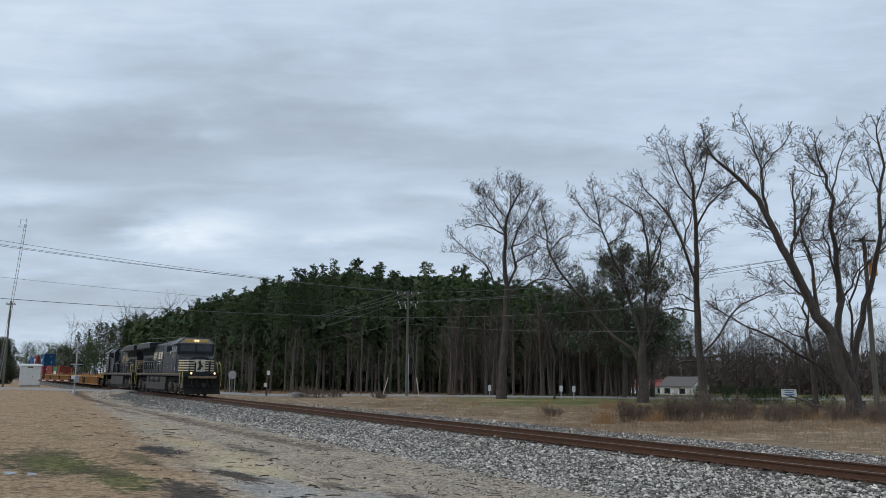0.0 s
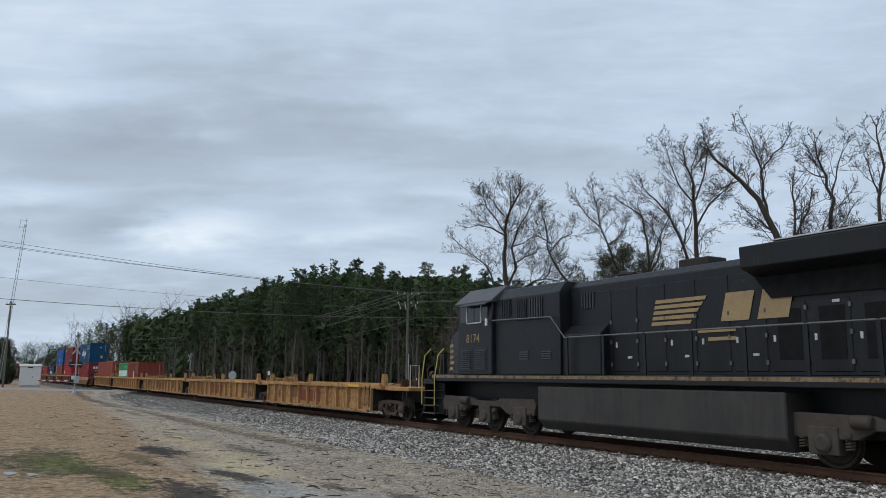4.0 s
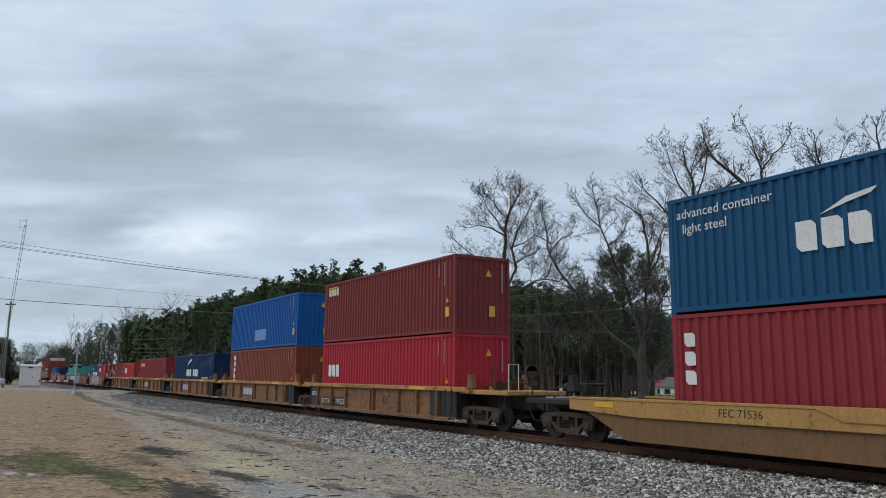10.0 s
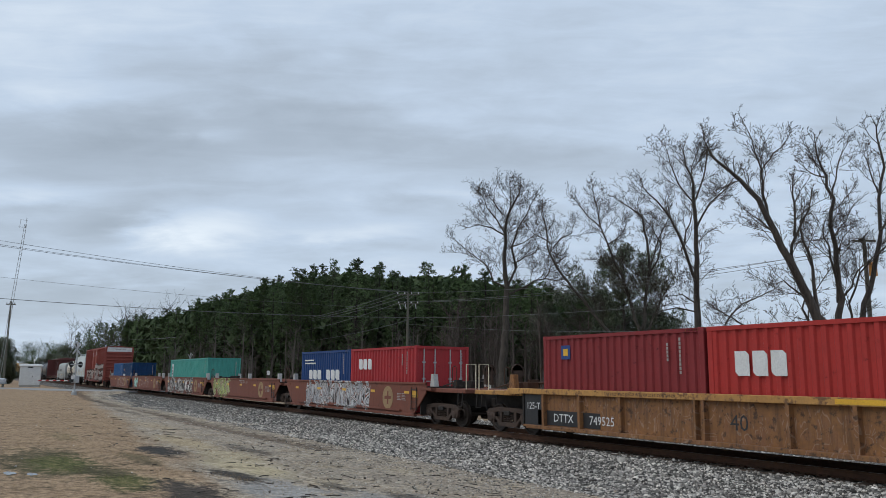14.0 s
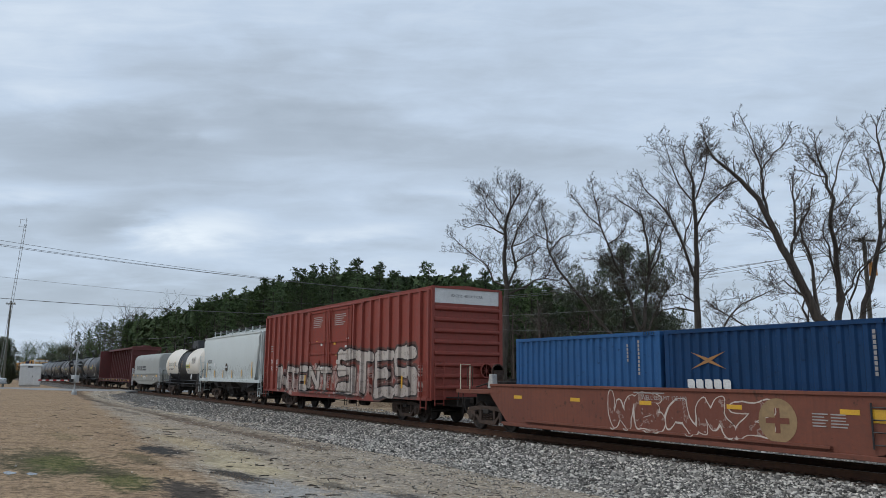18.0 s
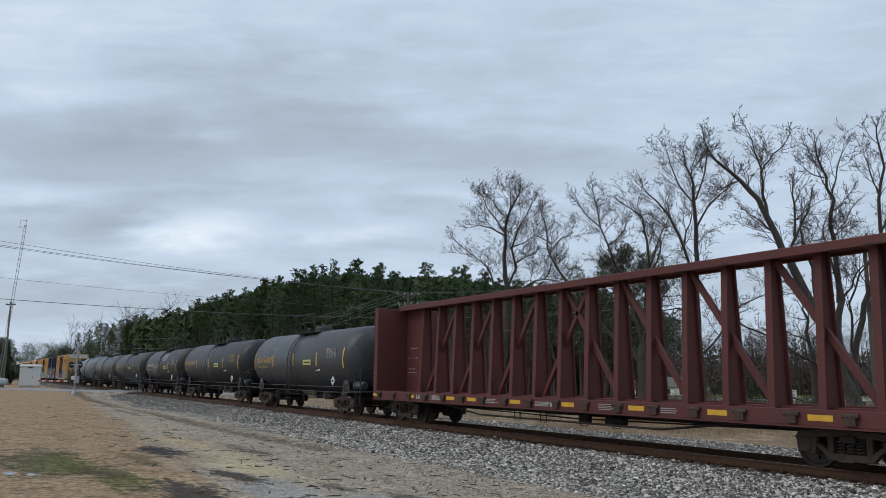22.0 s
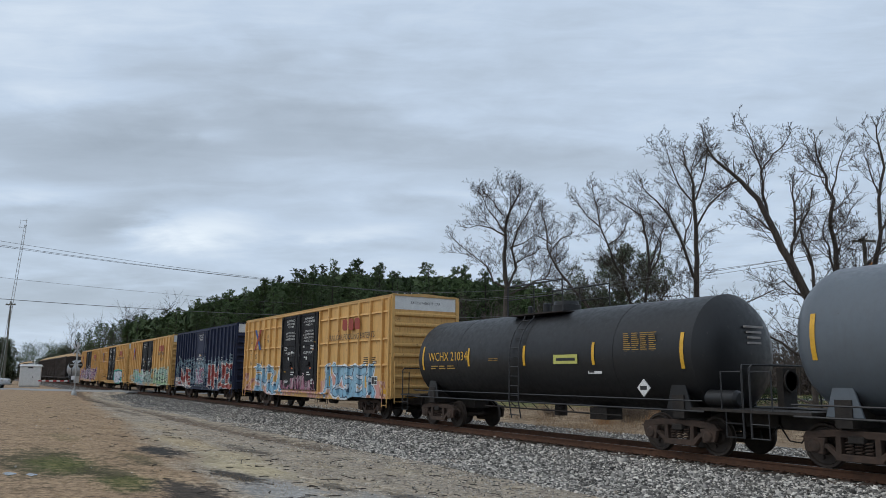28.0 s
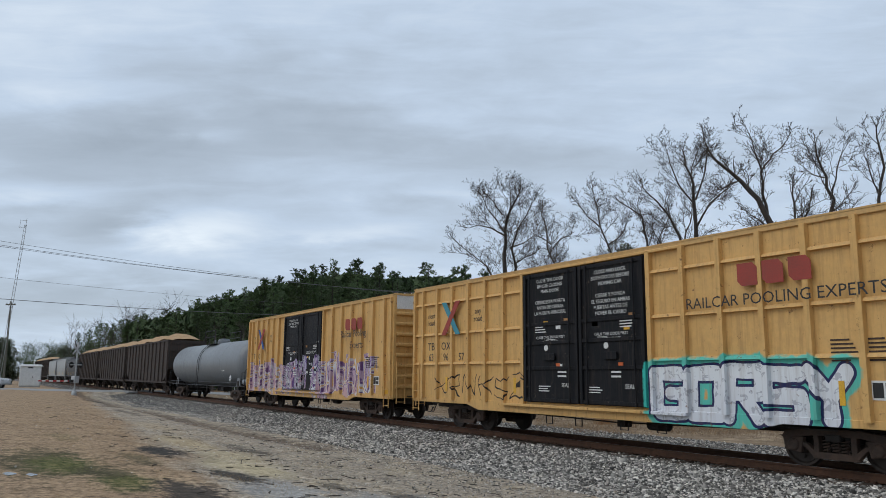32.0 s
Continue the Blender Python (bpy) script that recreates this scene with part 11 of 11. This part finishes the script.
    body = part("cab", Build().prism(cab, "x", 5.5, 7.55), "loco_black", c, "wide safety cab", bevel=0.025)
    part("cab_roof", Build().prism([(-1.60, 4.28), (-0.95, 4.80), (0.95, 4.80), (1.60, 4.28), (1.60, 4.22), (-1.60, 4.22)], "x", 5.4, 7.65), "cab_roof_grey", c, "dull grey sloping cab roof", bevel=0.015)
    for y in (-1, 1):
        for x0, x1 in ((5.72, 6.05), (6.12, 6.50), (6.54, 6.92), (6.98, 7.38)):
            part("side_window", Build().box(x0, x1, y * 1.50 - 0.03, y * 1.50 + 0.035, 3.62, 4.14), "glass", c)
        part("window_frame", Build().box(6.08, 6.11, y * 1.54 - 0.02, y * 1.54 + 0.02, 3.58, 4.18).box(6.93, 6.97, y * 1.54 - 0.02, y * 1.54 + 0.02, 3.58, 4.18).box(6.1, 6.95, y * 1.54 - 0.02, y * 1.54 + 0.02, 3.56, 3.60), "alu", c)
        part("awning", Build().prism([(y * 1.52, 4.22), (y * 1.80, 4.12), (y * 1.80, 4.15), (y * 1.52, 4.27)], "x", 5.5, 7.1), "loco_black", c)
    part("mirror", Build().box(5.62, 5.72, near * 1.62 - 0.02, near * 1.62 + 0.02, 3.45, 3.68), "white", c)
    # nose, tapered in plan and sloping down
    nose = Build()
    ring = lambda x, w, top, mid: [(x, -w, 1.86), (x, -w, mid), (x, -w * 0.55, top), (x, w * 0.55, top), (x, w, mid), (x, w, 1.86)]
    nose.loft([ring(7.5, 1.50, 3.55, 3.45), ring(8.1, 1.42, 3.42, 3.18), ring(9.15, 0.86, 3.18, 2.98)])
    part("nose", nose, "loco_black", c, bevel=0.03)
    for y0, y1 in ((-1.28, -0.06), (0.06, 1.28)):
        part("windscreen", Build().add([(7.60, y0, 3.66), (7.60, y1, 3.66), (7.57, y1, 4.22), (7.57, y0, 4.22), (7.55, y0, 3.66), (7.55, y1, 3.66), (7.52, y1, 4.22), (7.52, y0, 4.22)], [(0, 1, 2, 3), (7, 6, 5, 4), (0, 4, 5, 1), (2, 6, 7, 3), (1, 5, 6, 2), (0, 3, 7, 4)]), "glass", c)
        part("wiper", Build().tube([(7.63, y0 + 0.3, 4.24), (7.64, y0 + 0.75, 3.85)], 0.012, 4), "running", c)
    brow = part("number_board_panel", Build().prism([(-1.40, 4.32), (-0.94, 4.70), (0.94, 4.70), (1.40, 4.32)], "x", 7.55, 7.66), "cream_panel", c, "pale panel over the windscreen")
    for y in (-0.62, 0.62):
        nb = part("number_board", Build().box(7.66, 7.72, y - 0.27, y + 0.27, 4.42, 4.61), "board_glow" if lead else "dull_gold", brow, "lit yellow number board")
        lettering(number, 0.15, "black", nb, 7.724, y, 4.51, facing="front")
    hl = Build()
    for y in (-0.11, 0.11):
        hl.turn([(7.66, 0.085), (7.74, 0.085)], "x", (0, y, 4.52), 14)
    part("headlight", hl, "lamp_glow" if lead else "glass", c, "twin headlights")
    # nose stripes
    for k, z in enumerate((2.02, 2.22, 2.42, 2.62, 2.82)):
        for y in (-1, 1):
            pts = []
            for x, w in ((8.0 - 0.10 * k, None), (8.1, 1.425), (9.15, 0.866)):
                w = w if w else 1.425 + 0.01
                pts.append((x, y * (w + 0.006)))
            b = Build()
            for (xa, ya), (xb, yb) in zip(pts, pts[1:]):
                b.add([(xa, ya, z), (xb, yb, z), (xb, yb, z + 0.10), (xa, ya, z + 0.10)], [(0, 1, 2, 3)])
            part("nose_stripe", b, trim, c, "white nose stripe")
        part("nose_stripe", Build().box(9.15, 9.162, -0.84, 0.84, z, z + 0.10), trim, c)
    part("nose_emblem", Build().box(9.162, 9.17, -0.42, 0.42, 1.98, 2.95), trim, c, "pale emblem panel on the nose")
    part("emblem_shape", Build().prism([(-0.22, 2.1), (-0.05, 2.45), (-0.15, 2.8), (0.05, 2.9), (0.12, 2.6), (0.30, 2.35), (0.12, 2.3), (0.05, 2.1)], "x", 9.17, 9.176), "black", c)
    # front platform, steps, pilot and plough
    for s in (-1, 1):
        x = 10.1 if s > 0 else -10.95
        part("end_deck", Build().box(min(x, x - s * 1.0), max(x, x - s * 1.0), -1.5, 1.5, 1.58, 1.68), "loco_black", c)
        part("pilot", Build().prism([(x - s * 0.06, 1.58), (x - s * 0.06, 0.90), (x + s * 0.02, 0.88), (x + s * 0.06, 0.62), (x + s * 0.34, 0.22), (x + s * 0.28, 0.20), (x - s * 0.12, 0.60), (x - s * 0.14, 1.58)], "y", -1.42, 1.42), "pilot_grime", c, "grimy snow plough pilot", bevel=0.02)
        for y in (-1, 1):
            st = part("step_well", Build().box(min(x - s * 0.95, x - s * 1.0), max(x - s * 0.95, x - s * 1.0), y * 1.5 - 0.02, y * 1.5 + 0.02, 0.42, 1.66).box(min(x, x - s * 0.95), max(x, x - s * 0.95), y * 1.05 - 0.02, y * 1.05 + 0.02, 0.42, 1.6), "loco_black", c)
            for k in range(5):
                z = 0.45 + k * 0.27
                part("step_tread", Build().box(min(x - s * 0.08, x - s * 0.92), max(x - s * 0.08, x - s * 0.92), y * 1.28 - 0.20, y * 1.28 + 0.20, z, z + 0.03), "loco_rail", st)
            for dx in (0.06, 0.98):
                part("grab_rail", Build().tube([(x - s * dx, y * 1.53, 0.75), (x - s * dx, y * 1.53, 1.75), (x - s * (dx + (0.18 if dx > 0.5 else 0.14)), y * 1.50, 2.55), (x - s * (dx + 0.40), y * 1.40, 2.78)], 0.022, 6), "handrail", c, "yellow grab rail")
            part("ditch_light_housing", Build().turn([(0, 0.14), (s * 0.16, 0.15)], "x", (x + s * 0.06, y * 0.92, 1.84), 14), "loco_black", c)
            part("ditch_light", Build().turn([(s * 0.162, 0.085), (s * 0.18, 0.07)], "x", (x + s * 0.06, y * 0.92, 1.84), 14), "lamp_glow" if lead and s > 0 else "glass", c, "round ditch light")
        part("end_railing", Build().tube([(x - s * 0.1, -1.0, 1.66), (x - s * 0.1, -1.0, 2.66), (x - s * 0.1, 1.0, 2.66), (x - s * 0.1, 1.0, 1.66)], 0.022, 6).box(x - s * 0.1 - 0.03, x - s * 0.1 + 0.03, -0.62, -0.5, 1.66, 2.7).box(x - s * 0.1 - 0.03, x - s * 0.1 + 0.03, 0.5, 0.62, 1.66, 2.7), "loco_black", c)
        part("anticlimber", Build().box(min(x, x + s * 0.22), max(x, x + s * 0.22), -1.1, 1.1, 1.44, 1.62), "sill_gold" if s > 0 else "loco_black", c, bevel=0.015)
        coupler(c, x + s * 0.20, s)
        h = Build()
        for k in range(5):
            y = -0.9 + k * 0.42
            h.tube([(x + s * 0.12, y, 1.38), (x + s * 0.3, y + 0.05, 0.95), (x + s * 0.28, y + 0.16, 0.72), (x + s * 0.14, y + 0.22, 0.85)], 0.022, 5)
        part("air_hose_bundle", h, "running", c)
    # side handrails on posts
    for y in (-1, 1):
        part("side_handrail", Build().tube([(-10.4, y * 1.47, 2.92), (1.9, y * 1.47, 2.92), (2.5, y * 1.49, 3.55), (5.4, y * 1.56, 3.60)], 0.024, 6), "loco_rail", c)
        for k in range(9):
            x = -10.2 + k * 1.5
            part("rail_post", Build().box(x - 0.045, x + 0.045, y * 1.47 - 0.02, y * 1.47 + 0.02, 1.62, 2.94), "loco_black", c)
    # underframe
    if tank_style == "cylinders":
        part("fuel_tank", Build().prism([(-1.42, 1.05), (-1.42, 0.42), (-1.15, 0.25), (1.15, 0.25), (1.42, 0.42), (1.42, 1.05)], "x", -5.1, 3.2), "tank_grime", c, "dusty fuel tank", bevel=0.03)
        part("tank_block", Build().box(0.9, 3.2, -1.40, 1.40, 1.0, 1.55), "tank_grime", c, bevel=0.03), part("tank_block", Build().box(-5.1, -4.2, -1.40, 1.40, 1.0, 1.55), "tank_grime", c, bevel=0.03)
        for y in (-1, 1):
            for x in (-2.75, -0.45):
                part("air_reservoir", Build().turn([(-0.95, 0.05), (-0.92, 0.25), (-0.80, 0.33), (0.80, 0.33), (0.92, 0.25), (0.95, 0.05)], "x", (x, y * 1.12, 1.30), 18), "tank_grime", c, smooth=True)
    else:
        part("fuel_tank", Build().prism([(-1.45, 1.52), (-1.45, 0.55), (-1.2, 0.28), (1.2, 0.28), (1.45, 0.55), (1.45, 1.52)], "x", -5.1, 3.2), "tank_grime", c, "dusty fuel tank", bevel=0.03)
    pp = Build()
    for k in range(4):
        pp.tube([(-9.5, -1.2 + 0.05 * k, 1.2 + 0.09 * k), (9.0, -1.2 + 0.05 * k, 1.2 + 0.09 * k)], 0.025, 5)
    part("pipe_run", pp, "running", c)
    loco_truck(c, 6.35)
    loco_truck(c, -7.7)
    # numbers and emblem on the side that is seen
    y = near * 1.532
    if lead:
        lettering(number, 0.36, "cream", c, 6.55, y, 3.28)
        ns_big(c, -4.75, -0.975 - 0.012, 3.45, 1, trim)
        bars(c, -2.4, -0.8, 2.62, 3.02, -0.985, trim, 2)
        plate(c, 7.0, 7.3, 2.05, 2.30, -1.538, "cream", "builder_plate")
    else:
        n = lettering(number, 0.30, trim, c, 6.6, y, 3.05)
        n.matrix_basis = pose(6.6, y, 3.05, 90, 0, 180)
        ns_big(c, -1.0, 0.975 + 0.012, 3.45, -1, trim)
        bars(c, -3.6, -2.2, 2.62, 3.02, 0.985, trim, 2)
        # rear end, which leads
        for k in range(5):
            part("hood_stripe", Build().box(-9.965, -9.0, 0.955, 0.972, 2.25 + k * 0.20, 2.36 + k * 0.20).box(-9.975, -9.955, -0.95, 0.95, 2.25 + k * 0.20, 2.36 + k * 0.20), trim, c, "tan stripe on the hood end")
        n = lettering(number, 0.30, trim, c, -9.35, 0.985, 3.72)
        n.matrix_basis = pose(-9.35, 0.985, 3.72, 90, 0, 180)
        part("hood_light", Build().turn([(-10.05, 0.1), (-9.95, 0.12)], "x", (0, 0.12, 4.3), 12).turn([(-10.05, 0.1), (-9.95, 0.12)], "x", (0, -0.12, 4.3), 12), "alu", c)
    return on_rails(c, s_mid)


def ns_big(c, x, y, z, f, material):
    """The emblem on the hood: five slanted stripes, a leaping shape and two blocks. f: the way it reads."""
    b = Build()
    for i in range(5):
        zz = z - 0.33 + i * 0.14
        pts = [(x + f * (0.00 + 0.04 * i), zz), (x + f * (1.28 + 0.12 * i), zz), (x + f * (1.34 + 0.12 * i), zz + 0.09), (x + f * (0.03 + 0.04 * i), zz + 0.09)]
        b.prism(pts, "y", y - 0.004, y + 0.004)
    part("stripe_emblem", b, material, c, "emblem of slanted stripes")
    a = x + f * 2.2
    nb = Build()
    for k in (0.0, 1.0):
        nb.prism([(a + f * k, z - 0.33), (a + f * (k + 0.78), z - 0.33), (a + f * (k + 0.96), z + 0.33), (a + f * (k + 0.18), z + 0.33)], "y", y - 0.004, y + 0.004)
    part("block_emblem", nb, material, c)


def build_locomotives():
    s = surface
    M["loco_black"] = s("loco_black_paint", (0.0100, 0.0115, 0.0145), (0.0145, 0.0160, 0.0185), 0.6, 0.42, 0.0, 0.05, worn=(0.04, 0.037, 0.034), wear=0.04, streak=0.20, shine=0.30)
    M["loco_frame"] = s("loco_truck_grime", (0.085, 0.070, 0.057), (0.050, 0.040, 0.032), 3.0, 0.85, 0.1, 0.2)
    M["tank_grime"] = s("fuel_tank_grime", (0.045, 0.041, 0.037), (0.026, 0.024, 0.022), 1.0, 0.7, 0.0, 0.1, worn=(0.09, 0.075, 0.06), streak=0.3)
    M["pilot_grime"] = s("plough_grime", (0.022, 0.019, 0.017), (0.013, 0.012, 0.011), 1.5, 0.8, 0.0, 0.15, worn=(0.05, 0.04, 0.03), wear=0.08, shine=0.1)
    M["sill_gold"] = s("sill_tan", (0.27, 0.185, 0.10), (0.20, 0.13, 0.07), 1.5, 0.7, 0.0, 0.05, worn=(0.04, 0.03, 0.022), wear=0.6, streak=0.5)
    M["dull_gold"] = s("dull_tan_paint", (0.36, 0.26, 0.13), (0.30, 0.21, 0.11), 2.0, 0.7, 0.0, 0.03)
    M["cream_panel"] = s("pale_panel", (0.40, 0.36, 0.28), (0.33, 0.29, 0.22), 2.0, 0.6, 0.0, 0.03, worn=(0.06, 0.05, 0.04), wear=0.25)
    M["cab_roof_grey"] = s("cab_roof_paint", (0.045, 0.045, 0.047), (0.075, 0.073, 0.07), 1.0, 0.45, 0.0, 0.05)
    M["loco_rail"] = s("handrail_paint", (0.08, 0.08, 0.08), (0.14, 0.135, 0.13), 2.0, 0.5)
    M["lamp_glow"], M["board_glow"] = glow("lamp_glow", (1.0, 0.62, 0.28), 1.8), glow("board_glow", (0.62, 0.45, 0.16), 0.4)
    locomotive(-74.0, "8110", True, "cylinders")
    locomotive(-97.6, "8174", False, "plain")


build_locomotives()
build_box_cars()
build_tank_cars()
covered_hopper(-411.9, -424.6, (-414.1, -422.5), "pale grey covered hopper with grime along its foot", (0.56, 0.60, 0.585), (0.53, 0.57, 0.555))
coil_car()
centre_beam()
open_hopper(-723.0, -743.3, "dark brown open hopper heaped with wood chips", 1)
open_hopper(-744.6, -764.9, "dark brown open hopper heaped with wood chips", 2)
open_hopper(-766.2, -786.5, "dark brown open hopper heaped with wood chips", 3)
covered_hopper(-788.4, -804.0, (-790.8, -801.6), "black covered hopper behind the wood chip cars", (0.03, 0.03, 0.03), (0.05, 0.045, 0.04), False, 4.3)
covered_hopper(-806.4, -822.0, (-808.8, -819.6), "grey covered hopper near the tail of the visible train", (0.34, 0.345, 0.34), (0.28, 0.285, 0.28), False)
covered_hopper(-824.4, -840.0, (-826.8, -837.6), "grey covered hopper near the tail of the visible train", (0.34, 0.345, 0.34), (0.28, 0.285, 0.28), False)
open_hopper(-842.0, -862.0, "dark brown open hopper heaped with wood chips", 4)
open_hopper(-864.0, -884.0, "dark brown open hopper heaped with wood chips", 5)


def travel(t):
    """Metres gone at t seconds."""
    for (t0, d0), (t1, d1) in zip(TRAVEL, TRAVEL[1:]):
        if t <= t1:
            return lerp(d0, d1, (t - t0) / (t1 - t0))
    return TRAVEL[-1][1]


def motions():
    """All that moves: the cars and what they carry, and their wheels."""
    for ob, s in TRAIN:
        turned = 180 if ob.name.startswith("locomotive") and s < -90 else 0
        walk(ob, [(t, pose(s + d, 0, 0, 0, 0, turned)) for t, d in TRAVEL])
    for (dx, r), wheels in AXLES.items():
        # all wheels at one place under their trucks roll alike
        rows = [(i / 30, pose(dx, 0, r, 0, math.degrees(travel(i / 30) / r), 0)) for i in range(961)]
        walk(wheels[0], rows)
        act, slot = wheels[0].animation_data.action, wheels[0].animation_data.action_slot
        for w in wheels[1:]:
            w.rotation_mode = "QUATERNION"
            w.animation_data_create()
            w.animation_data.action = act
            w.animation_data.action_slot = slot
    # the pickup rolls up to the gate and stops
    def at(a):
        p = site(a, 88.6)
        return pose(p.x, p.y, -0.02, 0, 0, 90 - (90 - YAW))
    walk(PICKUP, [(0, at(-86)), (4, at(-74)), (8, at(-56.6)), (9.5, at(-53.0)), (12, at(-52.8)), (22, at(-52.6)), (27, at(-52.3)), (32, at(-52.2))])

build_ties(TRACK)
motions()
